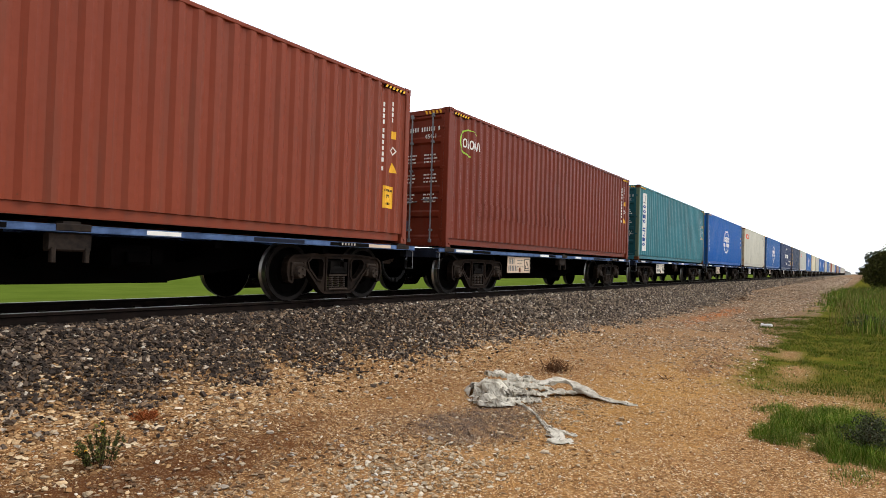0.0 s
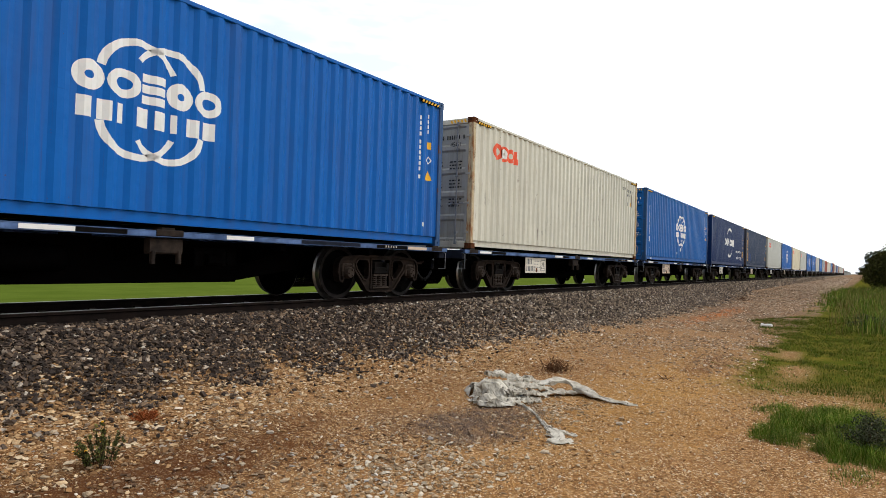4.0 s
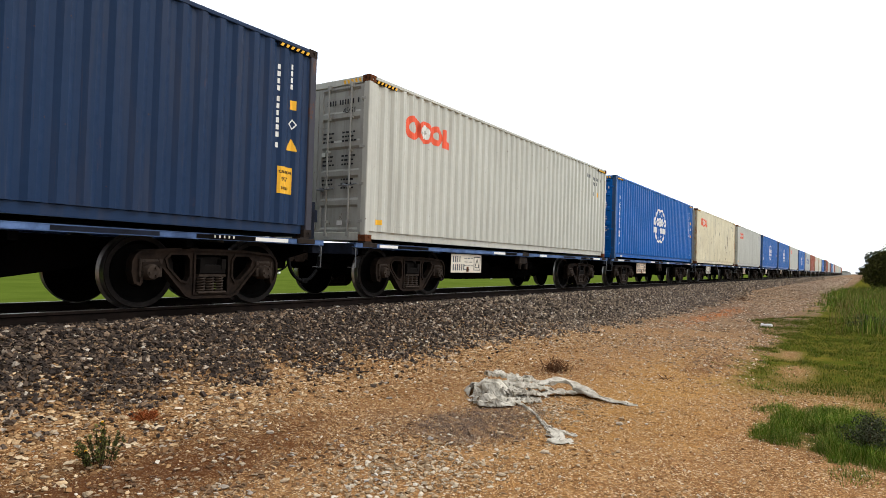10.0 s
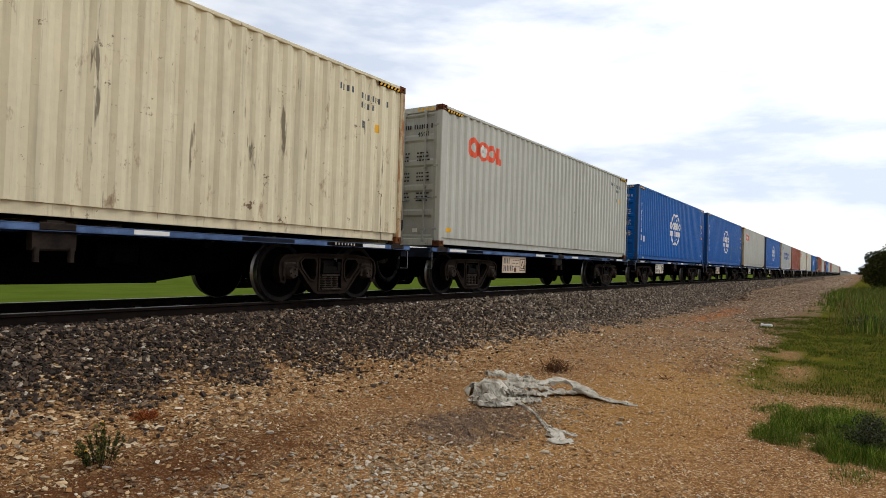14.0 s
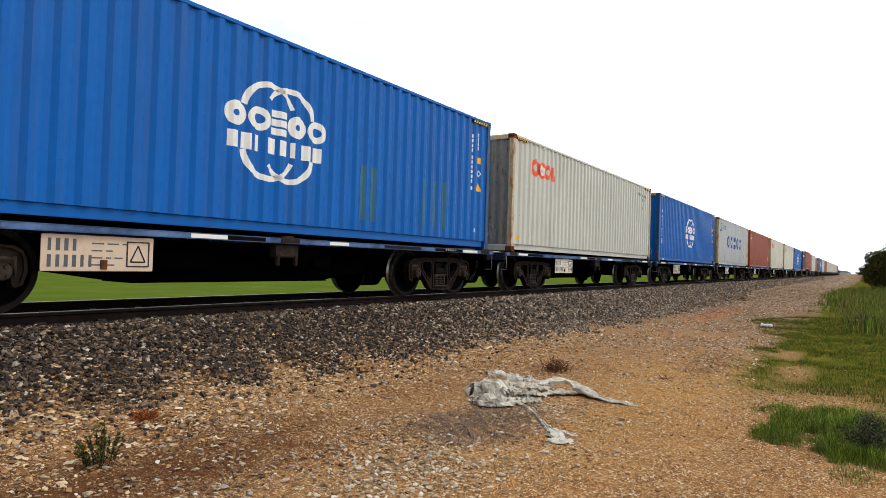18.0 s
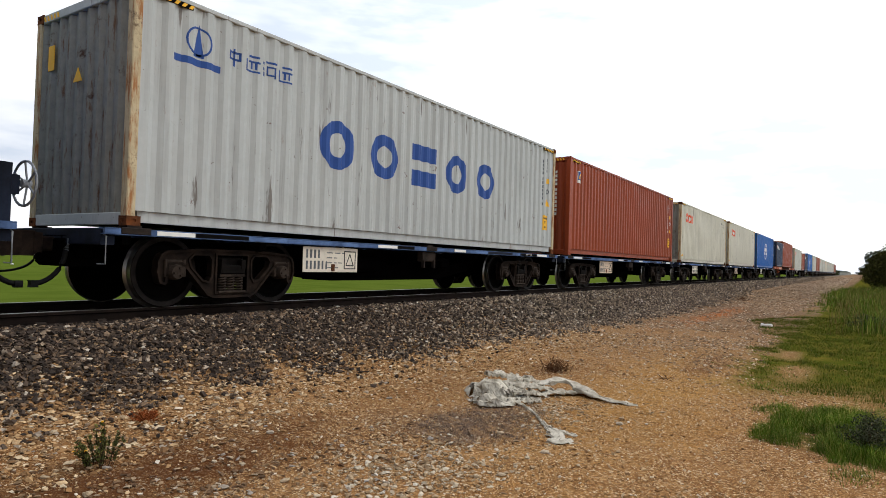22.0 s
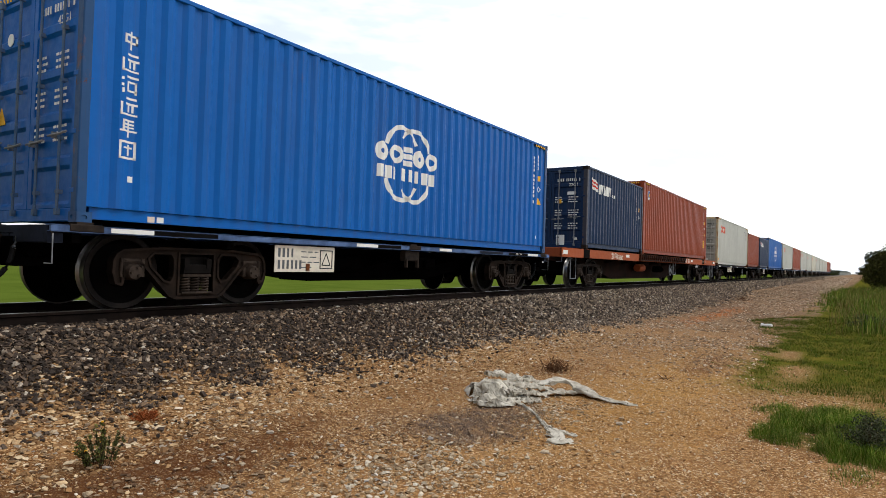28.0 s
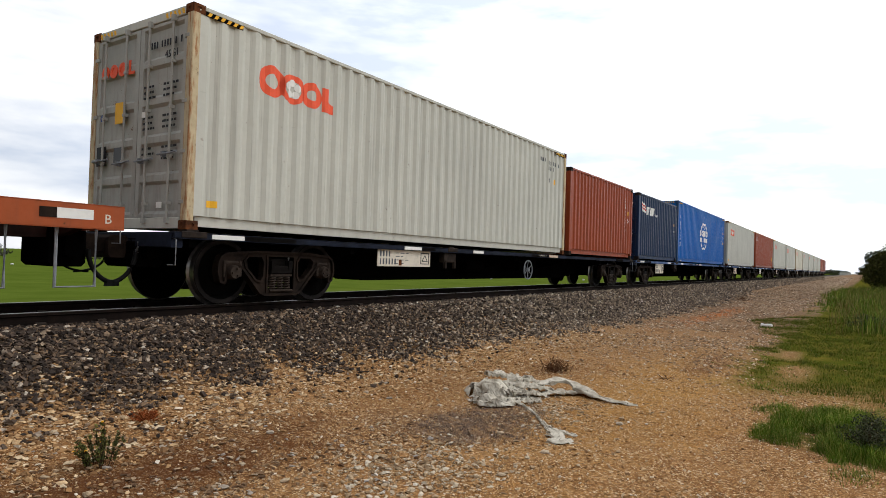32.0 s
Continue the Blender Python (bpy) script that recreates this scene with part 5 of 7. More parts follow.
# pocket steel darkened to take in the pockets' shadows, patched with rust brown
POCKET = steel("shade_dark_pocket_steel", (26, 22, 20), (70, 40, 26), 3.0, 0.9)

# long brown wagon with a short navy and a long red container
BROWN_AT = 279.58
w, wheels = wagon(BROWN_AT, 22.6, "long orange-brown flat wagon with ribbed sill and chalk writing", (2.56, 19.5), deck=1.215, sill_h=0.275, sill_mat=BROWN, heavy=True, over=0.18,
                  board=(0.24, 1.48), board_z=(0.95, 1.205), seed=3)
TRAIN.append((w, BROWN_AT, 0.0))
WHEELS += wheels
for nm, mt, a, b, z0, z1 in (("white_stripe", WHITE, -0.1, 0.22, 1.02, 1.14), ("white_stripe", WHITE, 5.72, 6.1, 1.05, 1.15), ("dark_patch", BLACK, 1.5, 2.02, 0.945, 1.21),
                             ("white_stripe", WHITE, 11.2, 11.55, 1.05, 1.15), ("white_stripe", WHITE, 16.3, 16.67, 1.05, 1.15), ("dark_patch", BLACK, 19.08, 19.56, 0.985, 1.225),
                             ("tag_plate", GALV, 19.86, 20.06, 1.07, 1.13), ("white_stripe", WHITE, 22.05, 22.43, 1.04, 1.15), ("brown_grey_patch", BOGIE, 21.88, 22.05, 1.04, 1.15)):
    part(nm, Geo().box(a, b, -0.006, 0, z0, z1).mesh(nm, mt), w, (0, -1.24, 0))
for text, size, x, z, wide in (("2", 0.31, 4.11, 0.96, 0.8), ("0", 0.29, 4.29, 0.968, 0.72), ("T", 0.22, 4.49, 1.01, 0.85), ("H", 0.22, 4.6, 0.99, 0.72), ("I", 0.2, 4.73, 0.99, 0.9),
                               ("S", 0.22, 4.775, 0.968, 0.8), ("E", 0.2, 4.95, 0.968, 1.0), ("N", 0.2, 5.07, 0.955, 0.95), ("D", 0.21, 5.22, 0.95, 0.9)):
    part("chalk_letter", words(text, size, x, z, PINKISH, 0.0, wide=wide, bold=0.01), w, (0, -1.242, 0), label="brushed pale letter " + text)
for text, size, x, z, wide in (("40", 0.27, 15.12, 0.99, 1.1), ("THIS", 0.13, 15.62, 1.105, 1.25), ("END", 0.13, 15.68, 0.99, 1.25)):
    part("chalk_words", words(text, size, x, z, PINKISH, 0.0, wide=wide, bold=0.006), w, (0, -1.242, 0), label="brushed pale word " + text)
part("patch_figures", words("4 22  A", 0.085, 19.13, 1.08, WHITE, 0.0), w, (0, -1.248, 0), label="white stencilled figures on black")
part("end_letter", words("A", 0.15, -0.17, 1.0, OFFWHITE, 0.0), w, (0, -1.242, 0), label="white letter A")
part("end_letter", words("B", 0.15, 22.55, 1.01, OFFWHITE, 0.0), w, (0, -1.242, 0), label="white letter B")
rib_me = Geo().prism([(-0.07, 0.2), (0.0, 0.2), (0.0, -0.01), (-0.06, -0.01)], 0, -0.05, 0.05).box(-0.075, 0.075, -0.085, -0.065, 0.08, 0.205, 0.01).mesh("stake_pocket", POCKET)
for x in [7.42 + 0.275 * i for i in range(7)] + [9.4 + 0.338 * i for i in range(17)]:
    part("stake_pocket", rib_me, w, (x, -1.24, 1.005))
part("pocket_ledge", Geo().box(7.3, 15.06, -0.085, 0, 0.965, 1.0, 0.006).mesh("pocket_ledge", POCKET), w, (0, -1.24, 0), label="dark rusted ledge under the stake pockets")
part("step_ladder", Geo().tube([(0, 0, 0.95), (0, 0, 0.42), (0.42, 0, 0.42), (0.42, 0, 0.95)], 0.022, 6).mesh("step_ladder", GALV), w, (12.85, -1.2, 0), label="grey steel step")
for x in (21.2, 22.1, 0.7):
    part("step_ladder", Geo().tube([(0, 0, 0.97), (0, 0, 0.3), (0.42, 0, 0.3), (0.42, 0, 0.97)], 0.018, 6).mesh("step_ladder", GALV), w, (x, -1.14, 0))
spoked_wheel(w, (12.35, -1.2, 0.62), (0, 0, 90))

box20 = container((281.3, 1.245), L20, STD, NAVY_B, "short dark navy container with striped flag logo and white door rods", "doors", marks=WHITE, haz=False, post=paint_post("ink"))
TRAIN.append((box20, 281.3, 1.245))


def flag_logo(ob, length):
    put(ob, "flag", lambda: [[(0.45, 1.93), (1.0, 1.86), (0.95, 2.2), (0.42, 2.28)]], WHITE, length, ("flag1",), "white flag with red stripes")
    p = put(ob, "flag_stripes", lambda: [[(0.44, 2.02), (0.99, 1.95), (0.98, 2.01), (0.435, 2.08)], [(0.43, 2.14), (0.965, 2.07), (0.96, 2.13), (0.425, 2.2)]], REDMARK, length, ("flag2",))
    p.location.y -= 0.006
    for k in range(6):
        put(ob, "white_block", lambda: [[(1.13 + 0.2 * k, 1.82), (1.27 + 0.2 * k, 1.82), (1.33 + 0.2 * k, 2.14), (1.19 + 0.2 * k, 2.14)]], WHITE, length, ("flag3", k))
    put(ob, "white_bars", lambda: bars_row(2.36, 1.82, 4, 0.08, 0.1, 0.04, 4), WHITE, length, ("flag4",))


flag_logo(box20, L20)
for nm, mt, y, z, a, b in (("white_plate", WHITE, 0.72, 0.3, 0.06, 0.05), ("white_plate", WHITE, -0.35, 0.26, 0.14, 0.16), ("white_plate", WHITE, -0.85, 0.3, 0.06, 0.04), ("white_plate", WHITE, 0.7, 0.95, 0.05, 0.05),
                           ("yellow_plate", YELLOW, -0.3, 1.5, 0.06, 0.07), ("pale_sticker", OFFWHITE, 0.55, 1.5, 0.06, 0.1), ("white_plate", WHITE, 0.75, 2.05, 0.16, 0.05), ("white_plate", WHITE, -0.7, 1.75, 0.14, 0.05)):
    part(nm, Geo().box(-0.008, 0.0, -a, a, -b, b).mesh(nm, mt), box20, (0.016, y, z))
code_marks(box20, L20, STD, WHITE, 7, tri=False, panel=False)
ob = load("red_c", 287.47, 1.245, False)
TRAIN.append((ob, 287.47, 1.245))

# two wagons that each carry a long and a short container
for start, first, second, seed in ((303.16, ("grey_p", 0.0), ("red20", 12.54), 6), (322.5, ("navy20", 0.1), ("blue", 6.4), 8)):
    length = 18.65
    w, wheels = wagon(start, length, "flat wagon with dark sill carrying a long and a short container", (1.75, 16.9), sill_h=0.085, sill_mat=SILL_D if seed == 6 else SILL, seed=seed,
                      board=(3.86, 5.5) if seed == 6 else (2.84, 4.09), board_z=(0.58, 0.9) if seed == 6 else (0.47, 0.87), over=0.15)
    TRAIN.append((w, start, 0.0))
    WHEELS += wheels
    for what, dx in (first, second):
        if what == "red20":
            ob = container((start + dx, DECK), L20, STD, RED_B, "short rust-red container on a shared wagon", "blank", haz=False, marks=WHITE)
            code_marks(ob, L20, STD, WHITE, 3, tri=False, panel=False)
        elif what == "navy20":
            ob = container((start + dx, DECK), L20, STD, NAVY_B, "short dark navy container with striped flag logo", "doors", haz=False, marks=WHITE)
            flag_logo(ob, L20)
            code_marks(ob, L20, STD, WHITE, 4, tri=False, panel=False)
        else:
            ob = load(what, start + dx, DECK, False)
        TRAIN.append((ob, start + dx, DECK))
    if seed == 6:
        spoked_wheel(w, (9.9, -1.2, 0.55), (0, 0, 90))


def motions():
    """The train runs along the line towards -x; its wheels turn."""
    times = [float(t) for t in range(33)]
    for ob, at, z in TRAIN:
        walk(ob, [(t, pose(at - run_at(t), 0, z)) for t in times])
    steps = [k / 15 for k in range(481)]
    turns = [(t, -math.degrees(run_at(t) / R_WHEEL)) for t in steps]
    for a in WHEELS:
        x, y, z = a.location
        walk(a, [(t, pose(x, y, z, 0, d, 0)) for t, d in turns])


# ---- ground, track and ballast ----
def smooth(a, b, v):
    u = np.clip((v - a) / (b - a), 0, 1)
    return u * u * (3 - 2 * u)


def waves(x, y, seed, scales):
    """Cheap smooth noise from sums of sines, for whole arrays."""
    r = np.random.RandomState(seed)
    out = np.zeros(np.broadcast(x, y).shape)
    for s, amp in scales:
        for k in range(4):
            a = r.uniform(0, 2 * np.pi)
            out += amp * 0.5 * np.sin((x * np.cos(a) + y * np.sin(a)) * 2 * np.pi / s * r.uniform(0.7, 1.3) + r.uniform(0, 6.28))
    return out


PROFILE_Y = [-400, -60, -20, -11, -9.2, -7.5, -5.0, -3.4, -2.45, -1.45, -0.8, 0.8, 1.5, 2.6, 4.0, 9.0, 4000]
PROFILE_Z = [-0.6, -0.6, -0.6, -0.72, -0.9, -0.94, -0.92, -0.86, -0.74, -0.17, -0.165, -0.165, -0.17, -0.8, -0.95, -1.0, -1.0]


def ground_z(x, y, rough=True):
    x, y = np.asarray(x, float), np.asarray(y, float)
    z = np.interp(y, PROFILE_Y, PROFILE_Z)
    near = smooth(-1.5, -3.0, y) * smooth(-60, -12, y) * smooth(200, 20, x)
    z = z + near * (waves(x, y, 3, ((3.1, 0.022), (1.3, 0.012), (0.5, 0.005))) if rough else 0)
    z = z + 0.25 * smooth(14, 40, x) * smooth(-5.8, -9.5, y) * smooth(-30, -14, y)
    return z


def span(a, b, first, grow):
    out, s = [a], first
    while out[-1] < b:
        out.append(min(b, out[-1] + s))
        s *= grow
    return out


gx = sorted(set([-v for v in span(1.0, 3000, 0.6, 1.35)] + list(np.arange(-1.0, 13.0, 0.07)) + span(13.0, 4500, 0.075, 1.045)))
gy = sorted(set([-v for v in span(9.6, 3000, 0.12, 1.2)] + list(np.arange(-9.6, -1.0, 0.07)) + span(-1.0, 3.5, 0.2, 1.0) + span(3.5, 4500, 0.3, 1.22)))
GX, GY = np.meshgrid(gx, gy, indexing="ij")
GZ = ground_z(GX, GY)
fine = (GX > -1) & (GX < 30) & (GY < -1.2) & (GY > -9.6)
GZ += fine * np.random.RandomState(4).normal(0, 0.004, GZ.shape)
nx, ny = GX.shape
idx = np.arange(nx * ny).reshape(nx, ny)
quads = np.stack([idx[:-1, :-1], idx[1:, :-1], idx[1:, 1:], idx[:-1, 1:]], -1).reshape(-1, 4)


def ground_material():
    m = Mat("gravelly_earth_and_grass", 0.95, spec=0.0)
    co = m.coords()
    sep = m.n("SeparateXYZ")
    m.link(co, sep.inputs[0])

    def math_(op, a, b=None, c=None):
        node = m.n("Math")
        node.operation = op
        for s, v in zip(node.inputs, (a, b, c)):
            if v is None:
                continue
            if isinstance(v, (int, float)):
                s.default_value = v
            else:
                m.link(v, s)
        return node.outputs[0]

    def patch(x, y, rx, ry, edge=0.5, push=0.6):
        """A blot with a ragged edge round one place."""
        dx = math_("DIVIDE", math_("SUBTRACT", sep.outputs["X"], x), rx)
        dy = math_("DIVIDE", math_("SUBTRACT", sep.outputs["Y"], y), ry)
        d = math_("SQRT", math_("ADD", math_("MULTIPLY", dx, dx), math_("MULTIPLY", dy, dy)))
        d = math_("ADD", d, math_("MULTIPLY", math_("SUBTRACT", mid, 0.5), push * 2))
        return m.ramp(d, (max(0.0, 1 - edge), 1.0), (1.0, 0.0))
    big = m.noise(co, 0.45, 5, 0.6)
    mid = m.noise(co, 2.2, 6, 0.65)
    fine_n = m.noise(co, 22, 6, 0.7)
    grit = m.noise(co, 90, 3, 0.6)
    earth = m.mix(m.ramp(big, (0.35, 0.0), (0.65, 1.0)), lin(156, 108, 66), lin(182, 136, 90))
    earth = m.mix(m.ramp(mid, (0.42, 0.0), (0.68, 0.7)), earth, lin(122, 80, 46))
    earth = m.mix(patch(25, -3.9, 9, 0.7), earth, lin(180, 104, 54))
    earth = m.mix(patch(9.5, -6.2, 6, 1.4, 0.8), earth, lin(186, 136, 70))
    earth = m.mix(patch(4.9, -4.55, 1.3, 0.75, 0.7), earth, lin(112, 80, 58))
    earth = m.mix(patch(9.1, -4.4, 1.1, 0.45, 0.7), earth, lin(96, 58, 36))
    earth = m.mix(patch(3.0, -4.1, 1.9, 0.75, 0.8), earth, lin(104, 64, 36))
    earth = m.mix(patch(5.4, -5.15, 0.85, 0.42, 0.7), earth, lin(116, 92, 76))
    earth = m.mix(patch(7.2, -3.9, 3.2, 0.5, 0.8), earth, lin(128, 84, 48))
    earth = m.mix(patch(11.8, -6.2, 2.0, 0.5, 0.7), earth, lin(112, 66, 42))
    earth = m.mix(m.ramp(fine_n, (0.5, 0.0), (0.64, 0.55)), earth, lin(198, 164, 118))
    earth = m.mix(m.ramp(grit, (0.56, 0.0), (0.68, 0.6)), earth, lin(76, 50, 30))
    # pebbles bedded in the earth, in two sizes
    for scale, amount, keep in ((36, 0.9, 0.4), (80, 0.8, 0.3)):
        vor = m.n("TexVoronoi", Scale=float(scale), Randomness=1.0)
        m.link(co, vor.inputs["Vector"])
        one = m.n("SeparateColor")
        m.link(vor.outputs["Color"], one.inputs[0])
        tone = m.ramp(one.outputs[0], (0.0, lin(108, 74, 44)), (0.35, lin(160, 118, 72)), (0.7, lin(196, 158, 110)), (1.0, lin(226, 206, 174)))
        is_stone = math_("MULTIPLY", math_("MULTIPLY", m.ramp(vor.outputs["Distance"], (0.4, 1.0), (0.52, 0.0)), m.ramp(one.outputs[1], (keep, 0.0), (keep + 0.02, amount))),
                         m.ramp(mid, (0.34, 0.5), (0.54, 1.0)))
        earth = m.mix(is_stone, earth, tone)
        rim = math_("MULTIPLY", m.ramp(vor.outputs["Distance"], (0.44, 0.0), (0.6, 0.5)), amount)
        earth = m.mix(rim, earth, lin(70, 48, 32))
    # dark brown soil shows through the gravel in one patch
    dark_soil = patch(2.5, -4.0, 2.3, 0.85, 0.8)
    earth = m.mix(math_("MULTIPLY", dark_soil, 0.75), earth, lin(80, 48, 29))
    # far stretch of the road is greyer with crushed stone
    # ballast bed darkened to hold the shade in the gaps between stones
    stone = m.mix(m.ramp(fine_n, (0.42, 0.0), (0.58, 1.0)), lin(30, 26, 23), lin(66, 57, 49))
    stone = m.mix(m.ramp(grit, (0.4, 0.0), (0.6, 0.7)), stone, lin(22, 20, 18))
    # far bed lightened to follow the brightened far ballast
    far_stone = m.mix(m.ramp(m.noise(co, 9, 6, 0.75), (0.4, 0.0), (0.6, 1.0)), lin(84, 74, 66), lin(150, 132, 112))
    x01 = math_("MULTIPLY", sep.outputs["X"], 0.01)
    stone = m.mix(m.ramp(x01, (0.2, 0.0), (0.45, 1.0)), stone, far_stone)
    # the toe of the ballast wanders along the line
    toe = m.ramp(x01, (0.03, 0.3), (0.06, 0.3), (0.09, 0.52), (0.14, 0.72), (0.22, 0.95), (0.29, 0.8), (0.4, 0.35), (0.7, 0.35))
    yy = math_("ADD", math_("ADD", sep.outputs["Y"], toe), math_("MULTIPLY", math_("SUBTRACT", mid, 0.5), 1.3))
    ballast = m.ramp(math_("MULTIPLY_ADD", yy, 0.5, 1.5), (0.36, 0.0), (0.72, 1.0))
    col = m.mix(ballast, earth, stone)
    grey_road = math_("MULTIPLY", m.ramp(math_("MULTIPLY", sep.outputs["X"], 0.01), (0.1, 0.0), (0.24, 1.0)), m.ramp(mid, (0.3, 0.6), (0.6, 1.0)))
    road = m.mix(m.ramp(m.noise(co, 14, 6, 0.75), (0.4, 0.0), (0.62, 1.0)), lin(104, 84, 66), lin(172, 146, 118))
    road = m.mix(m.ramp(m.noise(co, 0.9, 5, 0.65), (0.5, 0.0), (0.66, 0.7)), road, lin(160, 112, 72))
    road = m.mix(m.ramp(m.noise(co, 2.6, 6, 0.8), (0.4, 0.0), (0.64, 0.8)), road, lin(112, 92, 76))
    road = m.mix(m.ramp(m.noise(co, 0.22, 5, 0.7), (0.42, 0.0), (0.6, 0.65)), road, lin(100, 82, 68))
    road = m.mix(patch(24.0, -4.2, 7, 0.5, 0.9), road, lin(160, 98, 58))
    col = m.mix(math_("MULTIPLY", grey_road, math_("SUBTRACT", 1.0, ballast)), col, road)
    # turf on the verge and the field
    turf = m.mix(m.ramp(mid, (0.35, 0.0), (0.65, 1.0)), lin(68, 78, 22), lin(112, 98, 40))
    turf = m.mix(m.ramp(fine_n, (0.45, 0.0), (0.7, 0.6)), turf, lin(54, 66, 20))
    verge = math_("MULTIPLY_ADD", sep.outputs["X"], 0.012, math_("ADD", sep.outputs["Y"], 6.55))
    verge = math_("ADD", verge, math_("MULTIPLY", math_("SUBTRACT", mid, 0.5), 2.6))
    edge = m.ramp(math_("MULTIPLY", sep.outputs["X"], 0.05), (0.44, 0.0), (0.56, 1.0))
    on_verge = math_("MULTIPLY", m.ramp(math_("MULTIPLY_ADD", verge, -0.5, 0.5), (0.4, 0.0), (0.62, 1.0)), edge)
    bare = m.mix(patch(14.0, -7.2, 1.1, 0.3, 0.7), patch(11.7, -7.45, 1.2, 0.4, 0.7), (1, 1, 1, 1))
    on_verge = math_("MULTIPLY", on_verge, math_("SUBTRACT", 1.0, math_("MULTIPLY", bare, 0.85)))
    col = m.mix(on_verge, col, turf)
    col = m.mix(math_("MULTIPLY", patch(7.55, -8.2, 1.1, 0.58, 0.4), 0.8), col, lin(52, 66, 20))
    field = m.mix(m.ramp(big, (0.3, 0.0), (0.7, 1.0)), lin(76, 92, 30), lin(92, 106, 40))
    field = m.mix(m.ramp(fine_n, (0.4, 0.0), (0.7, 0.35)), field, lin(60, 72, 24))
    col = m.mix(m.ramp(math_("MULTIPLY", sep.outputs["Y"], 0.1), (0.24, 0.0), (0.3, 1.0)), col, field)
    m.color(col)
    m.bump(m.noise(co, 38, 6, 0.7), 0.5, 0.02)
    return m.m


ground = tagged(new("ground", mesh_arrays("ground", np.stack([GX, GY, GZ], -1).reshape(-1, 3), quads, ground_material(), True)),
                "stony ochre earth track with verge and green field", "ground", kind="structure")

# rails and sleepers
track = thing("railway_track", "single railway track of worn rails on sleepers in ballast", "track", kind="structure")


def rail_mesh(a, b):
    web = [(-0.07, -0.158), (0.07, -0.158), (0.07, -0.148), (0.012, -0.128), (0.009, -0.05), (0.034, -0.036), (0.034, -0.006), (-0.034, -0.006), (-0.034, -0.036), (-0.009, -0.05),
           (-0.012, -0.128), (-0.07, -0.148)]
    return Geo().prism(web, 0, a, b).mesh("rail", RAIL)


for s in (-1, 1):
    r = part("rail", rail_mesh(-60, 600), track, (0, s * 0.7525, 0))
    part("rail_head", Geo().prism([(-0.033, -0.007), (0.033, -0.007), (0.033, -0.004), (0.026, 0.0), (-0.026, 0.0), (-0.033, -0.004)], 0, -60, 600).mesh("rail_head", RAILTOP), r,
         label="bright worn running surface")
sl_me = Geo().prism([(-1.25, -0.36), (1.25, -0.36), (1.25, -0.18), (0.95, -0.162), (0.55, -0.162), (0.2, -0.185), (-0.2, -0.185), (-0.55, -0.162), (-0.95, -0.162), (-1.25, -0.18)], 0, -0.12, 0.12) \
    .mesh("sleeper", SLEEPER)
clip_me = Geo().box(-0.05, 0.05, -0.125, -0.06, -0.158, -0.105, 0.012).box(-0.05, 0.05, 0.06, 0.125, -0.158, -0.105, 0.012).mesh("rail_clip", CAST)
for i in range(150):
    sp = part("sleeper", sl_me, track, (-4 + 0.66 * i, 0, 0))
    if i < 70:
        for s in (-1, 1):
            part("rail_clip", clip_me, sp, (0, s * 0.7525, 0))
far_sl = Geo()
for i in range(150, 600):
    far_sl.box(-4 + 0.66 * i - 0.12, -4 + 0.66 * i + 0.12, -1.25, 1.25, -0.36, -0.165)
o = part("distant_sleepers", far_sl.mesh("distant_sleepers", SLEEPER), track)
o["kind"] = "stuff"

# loose stones
PHI = (1 + 5 ** 0.5) / 2
ICO = np.array([(-1, PHI, 0), (1, PHI, 0), (-1, -PHI, 0), (1, -PHI, 0), (0, -1, PHI), (0, 1, PHI), (0, -1, -PHI), (0, 1, -PHI), (PHI, 0, -1), (PHI, 0, 1), (-PHI, 0, -1), (-PHI, 0, 1)]) / 1.902
ICO_F = np.array([(0, 11, 5), (0, 5, 1), (0, 1, 7), (0, 7, 10), (0, 10, 11), (1, 5, 9), (5, 11, 4), (11, 10, 2), (10, 7, 6), (7, 1, 8), (3, 9, 4), (3, 4, 2), (3, 2, 6), (3, 6, 8), (3, 8, 9),
                  (4, 9, 5), (2, 4, 11), (6, 2, 10), (8, 6, 7), (9, 8, 1)])


def turns(r, n):
    """Random rotations, n x 3 x 3."""
    q = r.normal(size=(n, 4))
    q /= np.linalg.norm(q, axis=1)[:, None]
    w, x, y, z = q.T
    return np.stack([np.stack([1 - 2 * (y * y + z * z), 2 * (x * y - z * w), 2 * (x * z + y * w)], -1),
                     np.stack([2 * (x * y + z * w), 1 - 2 * (x * x + z * z), 2 * (y * z - x * w)], -1),
                     np.stack([2 * (x * z - y * w), 2 * (y * z + x * w), 1 - 2 * (x * x + y * y)], -1)], 1)


BOX = np.array([(x, y, z) for x in (-1, 1) for y in (-1, 1) for z in (-1, 1)]) * 0.75
BOX_F = np.array([(0, 1, 3), (0, 3, 2), (4, 6, 7), (4, 7, 5), (0, 4, 5), (0, 5, 1), (2, 3, 7), (2, 7, 6), (0, 2, 6), (0, 6, 4), (1, 5, 7), (1, 7, 3)])


